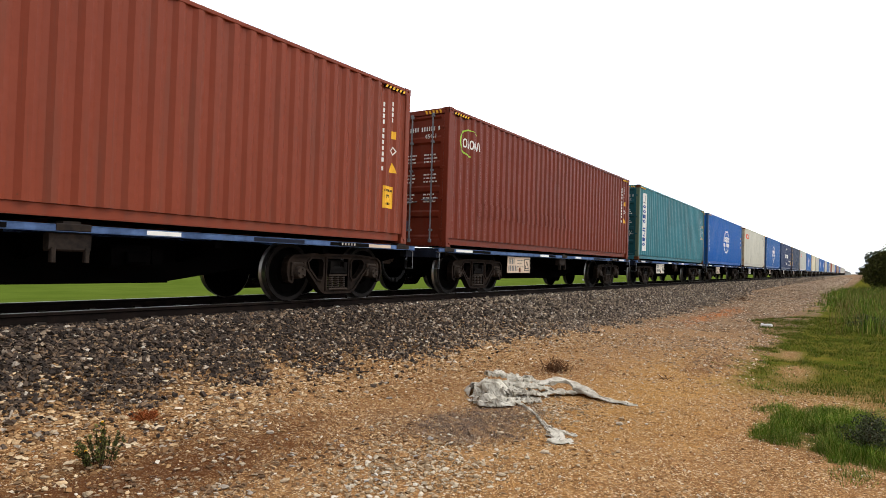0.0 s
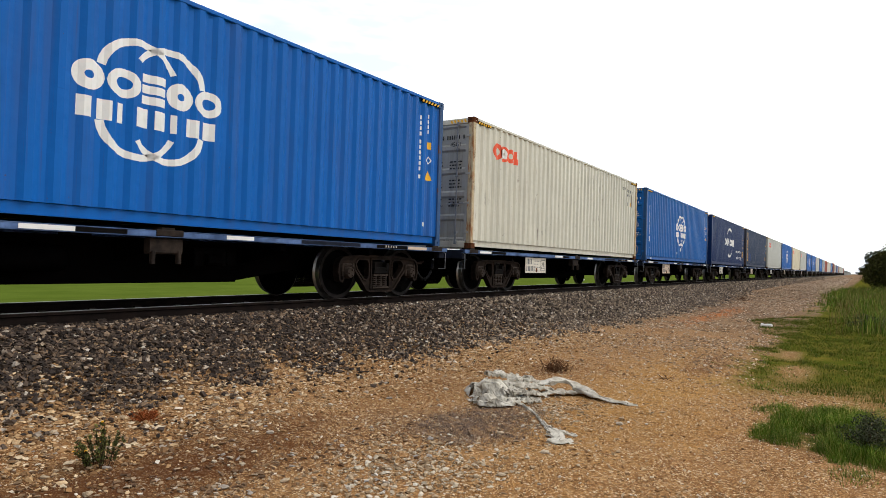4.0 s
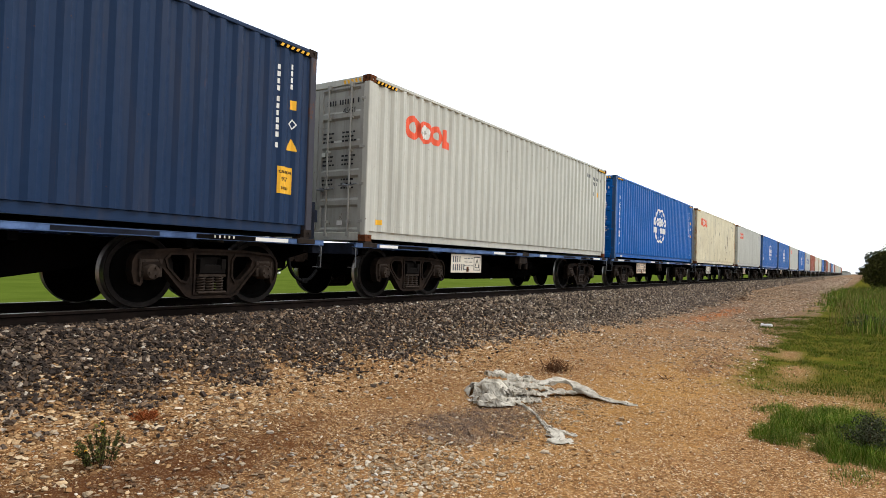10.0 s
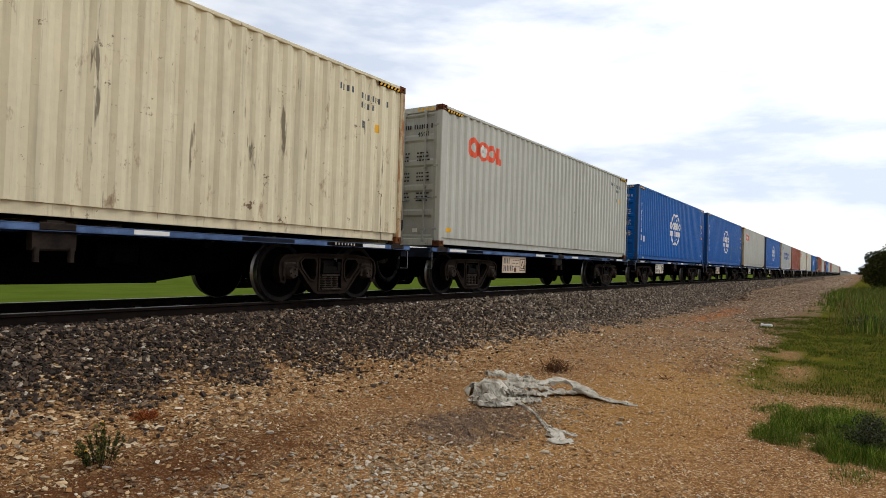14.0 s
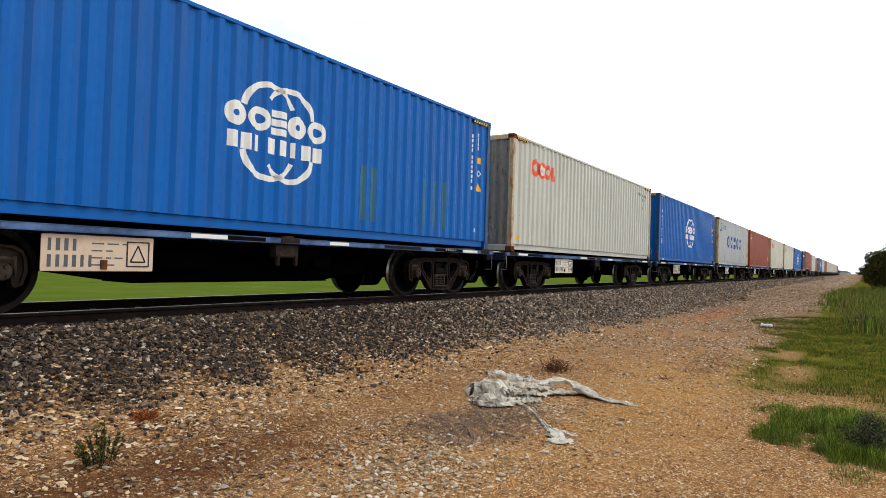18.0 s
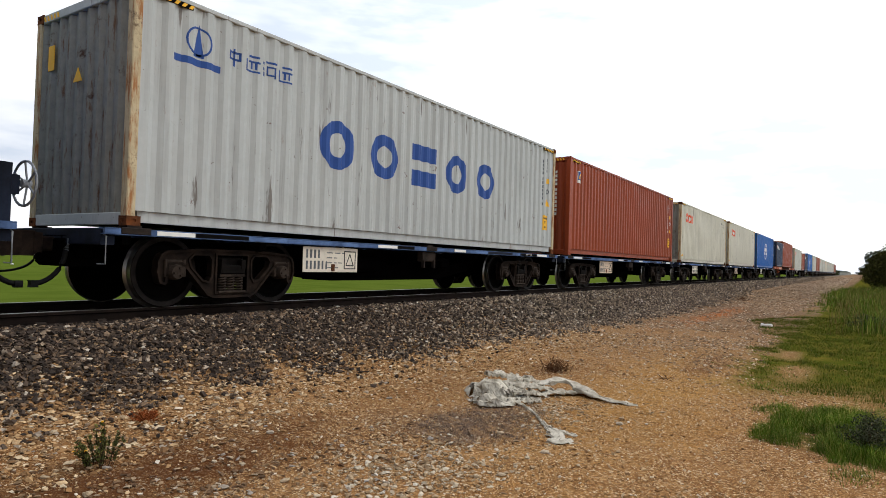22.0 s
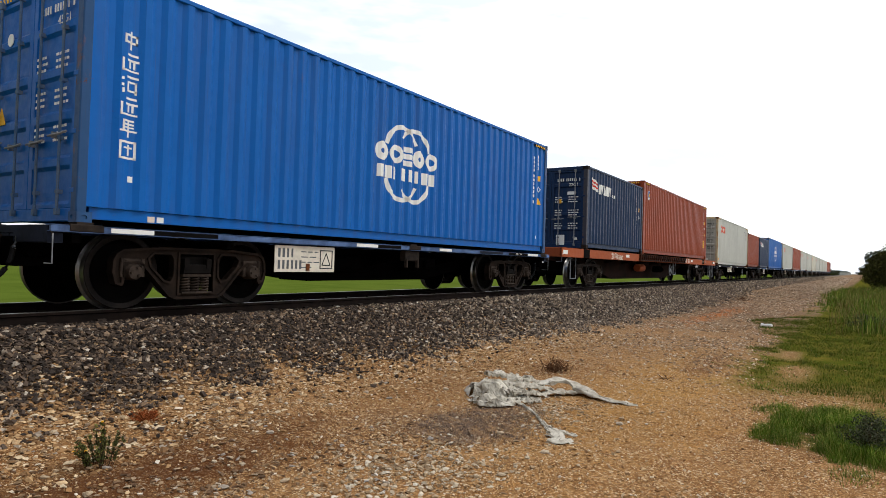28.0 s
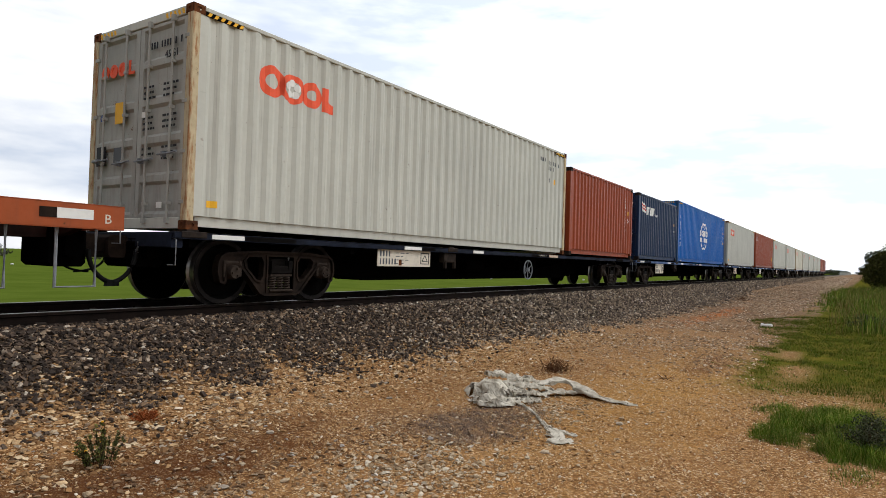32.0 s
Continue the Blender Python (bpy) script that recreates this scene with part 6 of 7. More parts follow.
def stones(name, xs, ys, size, mat, seed, flat=0.7, sink=0.25, jag=0.3, label="", category="stones", z=None, chips=True):
    """Many angular stones lying on the ground as one mesh."""
    r = np.random.RandomState(seed)
    n = len(xs)
    base, faces = (BOX, BOX_F) if chips else (ICO, ICO_F)
    c = len(base)
    v = (base[None] * (1 + r.uniform(-jag, jag, (n, c, 1))) + r.uniform(-jag, jag, (n, c, 3)) * 1.3) * np.stack([r.uniform(0.75, 1.3, n), r.uniform(0.6, 1.0, n), r.uniform(0.45, 0.9, n)], -1)[:, None]
    v = np.einsum("nij,nkj->nki", turns(r, n), v)
    v[:, :, 2] *= flat
    v *= (size / 2)[:, None, None]
    zz = ground_z(xs, ys) if z is None else z
    v += np.stack([xs, ys, zz + size * flat * (0.5 - sink)], -1)[:, None]
    f = (faces[None] + c * np.arange(n)[:, None, None]).reshape(-1, 3)
    return tagged(new(name, mesh_arrays(name, v.reshape(-1, 3), f, mat)), label, category, kind="stuff")


def verge(x, y):
    """Where turf grows on the verge."""
    line = np.interp(x, [9.0, 9.8, 12.5, 18, 22, 26, 33, 47, 81, 135], [-9.3, -7.5, -6.9, -6.3, -5.6, -6.1, -6.4, -6.45, -6.45, -6.45])
    w = waves(x, y, 21, ((2.8, 0.35), (1.1, 0.3)))
    return y < line + w * 0.5


# one ballast, darkened near and lightened far: uneven light put into the stone colour
BALLAST = islands("crushed_ballast_stone", [(0.0, (34, 30, 29)), (0.25, (54, 46, 42)), (0.52, (76, 64, 56)), (0.72, (100, 84, 70)), (0.86, (132, 106, 82)), (0.95, (160, 140, 118)), (1.0, (194, 182, 166))])
FARBALLAST = islands("far_lightened_ballast", [(0.0, (70, 62, 56)), (0.3, (104, 92, 82)), (0.6, (136, 121, 106)), (0.8, (164, 144, 122)), (0.95, (196, 176, 150)), (1.0, (226, 216, 202))])
PEBBLE = islands("ochre_gravel", [(0.0, (120, 88, 58)), (0.25, (160, 120, 78)), (0.55, (192, 154, 108)), (0.8, (214, 182, 140)), (0.95, (222, 202, 170)), (1.0, (236, 224, 206))])
PALE = islands("pale_limestone", [(0.0, (132, 106, 78)), (0.5, (176, 152, 120)), (0.85, (204, 188, 162)), (1.0, (222, 212, 196))])
FLAGS = islands("tan_flat_stone", [(0.0, (82, 60, 42)), (0.3, (116, 88, 64)), (0.6, (146, 118, 88)), (0.85, (180, 158, 130)), (1.0, (158, 152, 146))])
ROADSTONE = islands("grey_tan_road_stone", [(0.0, (110, 90, 72)), (0.4, (160, 134, 108)), (0.75, (194, 168, 140)), (1.0, (230, 212, 188))])
rs = np.random.RandomState(11)


def scatter(n, x0, x1, y0, y1, power=1.0):
    return x0 + (x1 - x0) * rs.uniform(0, 1, n) ** power, rs.uniform(y0, y1, n)


def toe(x):
    """Foot of the ballast slope along the line."""
    return np.interp(x, [2.4, 5.7, 8.6, 11, 13.4, 21.6, 29, 40, 72], [-2.27, -2.28, -2.5, -2.48, -2.75, -3.0, -2.8, -2.3, -1.9])


bx, by = scatter(78000, 0.8, 15, -3.4, -0.86)
keep = rs.uniform(0, 1, len(bx)) < smooth(15, 4.5, bx)
bx, by = bx[keep], by[keep]
off = by - toe(bx) + 0.16 * waves(bx, by, 8, ((1.2, 1.0), (0.5, 0.6)))
keep = rs.uniform(0, 1, len(bx)) < 0.02 + 0.98 * smooth(-0.42, 0.42, off)
bx, by = bx[keep], by[keep]
stones("ballast_stones", bx, by, 0.026 + 0.04 * rs.uniform(0, 1, len(bx)) ** 1.4, BALLAST, 1, 0.75, rs.uniform(-0.2, 0.45, len(bx)), label="grey and brown crushed ballast stones on the track shoulder", category="ballast")
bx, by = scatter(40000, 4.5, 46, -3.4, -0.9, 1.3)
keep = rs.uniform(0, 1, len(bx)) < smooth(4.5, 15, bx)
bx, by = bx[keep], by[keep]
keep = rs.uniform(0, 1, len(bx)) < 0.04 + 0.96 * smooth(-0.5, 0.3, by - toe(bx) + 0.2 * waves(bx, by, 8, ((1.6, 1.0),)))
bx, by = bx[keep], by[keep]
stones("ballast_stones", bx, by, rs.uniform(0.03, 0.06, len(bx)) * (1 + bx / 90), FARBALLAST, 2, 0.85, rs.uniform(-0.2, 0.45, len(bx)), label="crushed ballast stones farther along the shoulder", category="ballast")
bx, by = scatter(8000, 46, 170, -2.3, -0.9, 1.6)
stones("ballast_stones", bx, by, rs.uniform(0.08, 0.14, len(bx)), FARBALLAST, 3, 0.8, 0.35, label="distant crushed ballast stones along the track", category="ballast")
bx, by = scatter(7000, 0.5, 30, -0.66, 2.3, 1.2)
stones("ballast_stones", bx, by, rs.uniform(0.04, 0.08, len(bx)), BALLAST, 4, 0.8, 0.35, label="ballast stones between and beyond the rails", category="ballast")
# spill and pebbles on the earth track
px, py = scatter(21000, 0.8, 14, -4.4, -1.5, 1.3)
off = py - toe(px)
keep = rs.uniform(0, 1, len(px)) < smooth(-1.9, -0.2, off) * (0.12 + 0.88 * smooth(0.7, 0.1, off))
stones("spilt_stones", px[keep], py[keep], 0.014 + 0.055 * rs.uniform(0, 1, keep.sum()) ** 1.7, PEBBLE, 5, 0.5, 0.25, label="mixed stones spilt at the foot of the ballast", category="stones")
px, py = scatter(80000, 1.2, 16, -8.4, -2.6, 1.5)
dens = 0.45 + 0.5 * waves(px, py, 9, ((2.4, 0.8), (0.9, 0.5)))
band = np.exp(-((px - 3.0) / 1.6) ** 2 - ((py + 4.15) / 0.6) ** 2) + np.exp(-((px - 5.3) / 0.8) ** 2 - ((py + 5.1) / 0.45) ** 2)
keep = rs.uniform(0, 1, len(px)) < np.clip(dens, 0.3, 1) * (1 - 0.75 * np.clip(band, 0, 1)) * np.where((px > 9.5) & verge(px, py), 0.04, 1)
stones("gravel", px[keep], py[keep], 0.007 + 0.026 * rs.uniform(0, 1, keep.sum()) ** 2.2, PEBBLE, 6, 0.6, 0.3, label="fine pale gravel scattered on the earth track", category="gravel")
px, py = scatter(34000, 8, 85, -6.9, -2.4, 1.7)
keep = ~verge(px, py + 0.1) & (rs.uniform(0, 1, len(px)) < smooth(8, 17, px))
px, py = px[keep], py[keep]
keep = rs.uniform(0, 1, len(px)) < np.clip(0.75 + 0.35 * waves(px, py, 19, ((3.5, 0.8), (1.2, 0.6))), 0.1, 1)
stones("road_stones", px[keep], py[keep], (0.016 + 0.036 * rs.uniform(0, 1, keep.sum()) ** 1.6) * (1 + px[keep] / 60), ROADSTONE, 12, 0.55, 0.25, label="grey and tan crushed stone on the road", category="stones")
px, py = scatter(9000, 75, 300, -7.0, -2.0, 1.4)
keep = ~verge(px, py + 0.2)
stones("road_stones", px[keep], py[keep], rs.uniform(0.1, 0.2, keep.sum()), ROADSTONE, 13, 0.35, 0.3, label="distant crushed stone on the road", category="stones")
px, py = rs.normal(3.95, 0.5, 1500), rs.normal(-5.5, 0.34, 1500)
stones("pale_stones", px, py, 0.012 + 0.046 * rs.uniform(0, 1, 1500) ** 2.0, PALE, 7, 0.6, 0.3, chips=False, label="pale rounded stones lying in a loose patch", category="stones")
px, py = rs.normal(6.35, 0.36, 420), rs.normal(-5.55, 0.22, 420)
stones("pale_stones", px, py, 0.014 + 0.04 * rs.uniform(0, 1, 420) ** 1.8, PALE, 9, 0.6, 0.3, chips=False, label="grey-white stones beside the torn sack", category="stones")
px, py = scatter(9500, 1.2, 5.6, -5.6, -2.3)
keep = rs.uniform(0, 1, len(px)) < np.clip(0.35 + 0.6 * waves(px, py, 29, ((1.4, 0.8), (0.5, 0.5))), 0.08, 1) * smooth(5.6, 3.2, px)
stones("flat_stones", px[keep], py[keep], 0.014 + 0.042 * rs.uniform(0, 1, keep.sum()) ** 2.2, FLAGS, 10, 0.5, 0.22, chips=False, label="flat tan and grey stones strewn over the earth", category="stones")
px, py = scatter(200, 1.5, 9, -6.5, -2.6)
stones("small_rocks", px, py, rs.uniform(0.02, 0.045, 200), PALE, 8, 0.6, 0.3, label="small pale stones lying singly on the earth", category="stones")


def loose_stone_mesh(seed):
    """One worn stone, about 1 across, from a jittered icosahedron cut by flat faces."""
    r = np.random.RandomState(seed)
    bm = bmesh.new()
    bmesh.ops.create_icosphere(bm, subdivisions=2, radius=0.5)
    cuts = r.normal(size=(7, 3))
    cuts /= np.linalg.norm(cuts, axis=1)[:, None]
    size = np.array([1.0, r.uniform(0.6, 0.85), r.uniform(0.3, 0.5)])
    for v in bm.verts:
        p = np.array(v.co)
        for c in cuts:
            d = p @ c
            if d > 0.34:
                p = p - c * (d - 0.34)
        v.co = p * size + r.normal(0, 0.012, 3)
    me = bpy.data.meshes.new("loose_stone")
    bm.to_mesh(me)
    bm.free()
    me.materials.append(STONE_ONE)
    return me


def stone_material():
    m = Mat("single_pale_stone", 0.9, spec=0.08)
    co = m.coords(True)
    info = m.n("ObjectInfo")
    col = m.ramp(info.outputs["Random"], (0.0, lin(140, 112, 82)), (0.4, lin(176, 154, 124)), (0.75, lin(206, 192, 168)), (1.0, lin(150, 142, 132)))
    col = m.mix(m.ramp(m.noise(co, 5.0, 6, 0.7), (0.42, 0.0), (0.7, 0.6)), col, lin(112, 82, 54))
    m.color(col)
    m.bump(m.noise(co, 9.0, 5, 0.7), 0.4, 0.03)
    return m.m


STONE_ONE = stone_material()
stone_meshes = [loose_stone_mesh(s) for s in range(6)]
stone_rnd = random.Random(17)
for k in range(230):
    x, y = 1.4 + 6.0 * stone_rnd.random() ** 1.7, stone_rnd.uniform(-6.6, -2.5)
    s = 0.032 + 0.06 * stone_rnd.random() ** 1.6
    ob = tagged(new("loose_stone", stone_meshes[k % 6]), "pale worn stone lying on the stony earth", "stone", "loose stones on the earth track")
    ob.matrix_world = pose(x, y, float(ground_z(x, y)) + 0.12 * s, stone_rnd.uniform(-12, 12), stone_rnd.uniform(-12, 12), stone_rnd.uniform(0, 360)) @ Matrix.Scale(s, 4)


# ---- plants ----
LEAFG = islands("grass_blades", [(0.0, (56, 84, 20)), (0.4, (82, 112, 30)), (0.75, (112, 136, 44)), (0.92, (158, 156, 72)), (1.0, (190, 172, 104))], 0.95, 3.0, 0.0)
TURFG = islands("low_turf_blades", [(0.0, (58, 82, 20)), (0.45, (80, 102, 26)), (0.75, (106, 112, 38)), (0.92, (134, 120, 54)), (1.0, (160, 138, 82))], 0.95, 3.0, 0.0)
DRYG = islands("dry_stalks", [(0.0, (120, 104, 60)), (0.5, (150, 128, 78)), (1.0, (92, 100, 48))], 0.8, 3.0)


def blades(name, xs, ys, tall, wide, mat, seed, label, lean=0.35, category="grass"):
    """Bent grass blades as one mesh: five corners each."""
    r = np.random.RandomState(seed)
    n = len(xs)
    a = r.uniform(0, 2 * np.pi, n)
    d = np.stack([np.cos(a), np.sin(a)], -1)
    side = np.stack([-d[:, 1], d[:, 0]], -1)
    ln = r.uniform(0.2, 1.0, n) * lean * tall
    base = np.stack([xs, ys, ground_z(xs, ys) - 0.01], -1)
    v = np.zeros((n, 5, 3))
    for k, (w, h, o) in enumerate(((-1, 0, 0), (1, 0, 0), (0.75, 0.55, 0.35), (-0.75, 0.55, 0.35), (0, 1, 1))):
        v[:, k] = base
        v[:, k, :2] += side * (w * wide / 2)[:, None] + d * (o * ln)[:, None]
        v[:, k, 2] += h * tall
    tri = np.array([(0, 1, 2), (0, 2, 3), (3, 2, 4)])
    f = (tri[None] + 5 * np.arange(n)[:, None, None]).reshape(-1, 3)
    return tagged(new(name, mesh_arrays(name, v.reshape(-1, 3), f, mat)), label, category, kind="stuff")


def clumps(n, inside, x0, x1, y0, y1, spread, per):
    cx, cy = rs.uniform(x0, x1, n), rs.uniform(y0, y1, n)
    k = inside(cx, cy)
    cx, cy = cx[k], cy[k]
    xs = (cx[:, None] + rs.normal(0, spread, (len(cx), per))).ravel()
    ys = (cy[:, None] + rs.normal(0, spread, (len(cx), per))).ravel()
    return xs, ys


def in_tuft(x, y):
    return ((x - 7.52) / 1.24) ** 2 + ((y + 8.2) / 0.68) ** 2 + 0.4 * waves(x, y, 5, ((0.8, 1.0), (0.3, 0.6)))


def bald(x, y):
    """Bare earth showing through the turf."""
    a = ((x - 14.0) / 1.1) ** 2 + ((y + 7.2) / 0.32) ** 2
    b = ((x - 11.7) / 1.2) ** 2 + ((y + 7.45) / 0.4) ** 2
    return (np.minimum(a, b) + 0.5 * waves(x, y, 7, ((0.7, 0.8), (0.3, 0.6))) < 0.9) | (waves(x, y, 24, ((1.6, 0.7), (0.6, 0.6))) < -0.75)


xs, ys = clumps(4600, lambda x, y: in_tuft(x, y) < 0.85, 5.6, 9.2, -9.3, -7.2, 0.035, 26)
hill = np.clip(1.15 - in_tuft(xs, ys), 0.15, 1.0)
blades("grass_tuft", xs, ys, (0.035 + 0.17 * rs.uniform(0, 1, len(xs)) ** 1.4) * hill, rs.uniform(0.002, 0.0045, len(xs)), LEAFG, 31, "patch of lush green grass on the earth track", 0.95)
for k, (x, y, r, n) in enumerate(((8.15, -7.43, 0.1, 420), (8.5, -7.56, 0.12, 500), (9.0, -8.58, 0.12, 400), (8.5, -8.55, 0.12, 400), (9.95, -7.15, 0.13, 420), (6.05, -8.3, 0.14, 500))):
    xs, ys = rs.normal(x, r, n), rs.normal(y, r * 0.6, n)
    blades("grass_tuft", xs, ys, rs.uniform(0.02, 0.075, n), rs.uniform(0.002, 0.0045, n), LEAFG, 40 + k, "small low tuft of green grass on bare earth", 1.2)
xs, ys = clumps(13000, lambda x, y: verge(x, y) & ~bald(x, y), 9.4, 26, -11, -5.2, 0.06, 13)
blades("verge_grass", xs, ys, 0.02 + 0.065 * rs.uniform(0, 1, len(xs)) ** 1.5, rs.uniform(0.004, 0.008, len(xs)), TURFG, 32, "short green turf beside the earth track", 0.9)
xs, ys = clumps(9500, lambda x, y: verge(x, y) & (y < np.interp(x, [17, 21, 36, 60], [-9.4, -8.3, -7.15, -6.9]) - 0.45 * waves(x, y, 6, ((4.0, 1.0), (1.2, 0.6)))), 17.5, 62, -17, -6.0, 0.16, 12)
mound = np.clip(0.75 + 0.65 * waves(xs, ys, 16, ((3.6, 0.8), (1.3, 0.7))), 0.12, 1.6)
blades("tall_grass", xs, ys, (0.08 + 0.44 * rs.uniform(0, 1, len(xs)) ** 1.5) * mound, rs.uniform(0.008, 0.018, len(xs)), LEAFG, 33, "tall green grass in mounds on the verge bank", 0.95)
xs, ys = clumps(900, lambda x, y: verge(x, y) & (y < -7.6), 19, 60, -15, -6.5, 0.14, 9)
blades("dry_grass", xs, ys, rs.uniform(0.25, 0.7, len(xs)), rs.uniform(0.006, 0.012, len(xs)), DRYG, 34, "dry straw-coloured stalks among the tall grass", 0.6)
xs, ys = clumps(60, lambda x, y: (x > 9.6) | (y < -7.3), 8.0, 13, -7.6, -6.9, 0.05, 30)
blades("grass_sprigs", xs, ys, rs.uniform(0.02, 0.06, len(xs)), rs.uniform(0.003, 0.006, len(xs)), LEAFG, 35, "small green sprigs at the turf's edge", 0.9)


DEADG = islands("dead_grey_brown_grass", [(0.0, (86, 70, 60)), (0.5, (118, 100, 88)), (0.9, (150, 130, 114)), (1.0, (178, 160, 142))], 0.95, 3.0, 0.0)
xs, ys = clumps(1700, lambda x, y: ((x - 5.55) / 0.95) ** 2 + ((y + 5.18) / 0.52) ** 2 < 1, 4.5, 6.6, -5.8, -4.6, 0.06, 22)
blades("dead_grass", xs, ys, rs.uniform(0.008, 0.035, len(xs)), rs.uniform(0.002, 0.005, len(xs)), DEADG, 36, "dead grey-brown grass matted on the earth", 2.2)
xs, ys = clumps(180, lambda x, y: ((x - 3.2) / 1.5) ** 2 + ((y + 4.2) / 0.7) ** 2 < 1, 1.7, 4.7, -4.9, -3.5, 0.05, 16)
blades("dead_grass", xs, ys, rs.uniform(0.006, 0.025, len(xs)), rs.uniform(0.002, 0.004, len(xs)), DEADG, 37, "thin dead grass on the stony earth", 2.2)


def leaf_cloud(name, centres, radii, per, size, mat, seed, parent, label=""):
    """A crown of small leaves scattered through overlapping lobes."""
    r = np.random.RandomState(seed)
    c = np.repeat(np.array(centres, float), per, 0)
    rad = np.repeat(np.array(radii, float), per, 0)
    n = len(c)
    d = r.normal(size=(n, 3))
    d /= np.linalg.norm(d, axis=1)[:, None]
    p = c + d * (rad * r.uniform(0.45, 1.05, (n, 1)) ** 0.6)
    quad = np.array([(-0.5, 0, 0), (0, -0.28, 0.05), (0.5, 0, 0), (0, 0.28, 0.05)])
    v = np.einsum("nij,kj->nki", turns(r, n), quad) * (size * r.uniform(0.6, 1.3, n))[:, None, None] + p[:, None]
    f = np.arange(n * 4).reshape(n, 4)
    me = mesh_arrays(name, v.reshape(-1, 3), f, mat)
    ob = part(name, me, parent, label=label)
    return ob


BUSHLEAF = islands("dark_bush_leaves", [(0.0, (32, 36, 14)), (0.5, (52, 58, 22)), (0.85, (76, 78, 34)), (1.0, (104, 100, 48))], 0.95, 3.0, 0.0)
SHRUBLEAF = islands("weed_leaves", [(0.0, (46, 52, 24)), (0.5, (70, 78, 34)), (0.85, (98, 100, 48)), (1.0, (130, 118, 60))], 0.75, 5.0)
GREYLEAF = islands("grey_green_leaves", [(0.0, (44, 52, 36)), (0.6, (66, 74, 50)), (1.0, (96, 98, 72))], 0.8, 5.0)
BARK = steel("rough_bark", (78, 62, 46), (50, 40, 32), 8.0, 0.95)


def bush(at, w, h, lobes, per, leaf, mat, seed, label, name="bush", category="bush"):
    r = random.Random(seed)
    z = float(ground_z(at[0], at[1])) - 0.03
    ob = thing(name, label, category, (at[0], at[1], z))
    g = Geo()
    centres, radii = [], []
    for k in range(lobes):
        a, d = r.uniform(0, 6.28), r.uniform(0.0, 0.42) * w
        zz = h * r.uniform(0.12, 0.85)
        c = (d * math.cos(a), d * math.sin(a), zz)
        centres.append(c)
        s = r.uniform(0.13, 0.24)
        radii.append((s * w, s * w, s * h * 1.1))
        g.tube([(0.06 * w * math.cos(a), 0.06 * w * math.sin(a), 0), (c[0] * 0.5, c[1] * 0.5, zz * 0.55), c], max(0.004, 0.012 * h), 5)
    part("stems", g.mesh("stems", BARK, 60), ob)
    leaf_cloud("leaves", centres, radii, per, leaf, mat, seed, ob)
    return ob



def weed(at, w, h, stems, seed, label):
    """An upright weed of many thin leafy stems, some with yellow tips."""
    r = np.random.RandomState(seed)
    ob = thing("weed_plant", label, "plant", (at[0], at[1], float(ground_z(*at)) - 0.01))
    g, leaves, tips = Geo(), [], []
    for k in range(stems):
        a, d = r.uniform(0, 6.28), r.uniform(0, 1) ** 0.7
        tall = h * r.uniform(0.55, 1.0) * (1 - 0.35 * d)
        foot = Vector((0.25 * w * d * math.cos(a), 0.25 * w * d * math.sin(a), 0))
        top = Vector((0.55 * w * d * math.cos(a + 0.3), 0.55 * w * d * math.sin(a + 0.3), tall))
        pts = [foot, foot.lerp(top, 0.5) + Vector((0, 0, 0.06 * h)), top]
        g.tube(pts, 0.0022, 4)
        for i in range(12):
            u = r.uniform(0.15, 1.0)
            leaves.append(foot.lerp(top, u) + Vector((0, 0, 0.06 * h * 4 * u * (1 - u))))
        if k % 7 == 0:
            tips.append(top)
    part("stems", g.mesh("stems", BARK, 60), ob)
    leaf_cloud("leaves", leaves, [(0.012, 0.012, 0.012)] * len(leaves), 2, 0.028, SHRUBLEAF, seed, ob)
    leaf_cloud("flowers", tips, [(0.008, 0.008, 0.006)] * len(tips), 8, 0.014, YELLOW, seed + 1, ob, "small yellow flowers")
    return ob


weed((2.48, -3.66), 0.33, 0.36, 40, 1, "small green weed with yellow tips growing in stony ground")
bush((6.86, -8.4), 0.46, 0.4, 26, 120, 0.022, GREYLEAF, 2, "low grey-green shrub beside the grass patch", "shrub", "shrub")
bush((21.4, -8.6), 1.4, 0.45, 18, 120, 0.04, GREYLEAF, 3, "low grey-green shrub in the tall grass", "shrub", "shrub")
for k, (x, y, w, h) in enumerate(((62, -10.5, 3.9, 3.2), (55, -11.5, 4.4, 3.5), (74, -10.9, 4.4, 3.2), (48, -12.4, 4.6, 3.6), (90, -11.4, 5.0, 3.2), (110, -12.0, 5.5, 3.2))):
    bush((x, y), w, h, 60, 700, 0.15, BUSHLEAF, 10 + k, "dense dark green roadside bush")


# ---- litter ----

def cloth_material():
    m = Mat("dirty_white_sacking", 0.9, spec=0.1)
    co = m.coords()
    a = m.noise(co, 6, 6, 0.7)
    weave = m.noise(co, 160, 2, 0.5)
    col = m.mix(m.ramp(a, (0.38, 0.0), (0.62, 1.0)), lin(164, 156, 140), lin(210, 202, 186))
    col = m.mix(m.ramp(m.noise(co, 3.5, 6, 0.75), (0.55, 0.0), (0.72, 0.8)), col, lin(120, 102, 80))
    # dark stretched streaks painted in for the shade of the creases
    crease_shade = m.noise(co, 13, 5, 0.7, (1.0, 3.0, 0.8))
    col = m.mix(m.ramp(crease_shade, (0.57, 0.0), (0.66, 0.85)), col, lin(70, 60, 50))
    m.color(col)
    wrinkle = m.mix(0.25, m.noise(co, 11, 5, 0.65, (1.0, 2.6, 1.0)), weave)
    m.bump(wrinkle, 0.6, 0.03)
    return m.m


CLOTH = cloth_material()


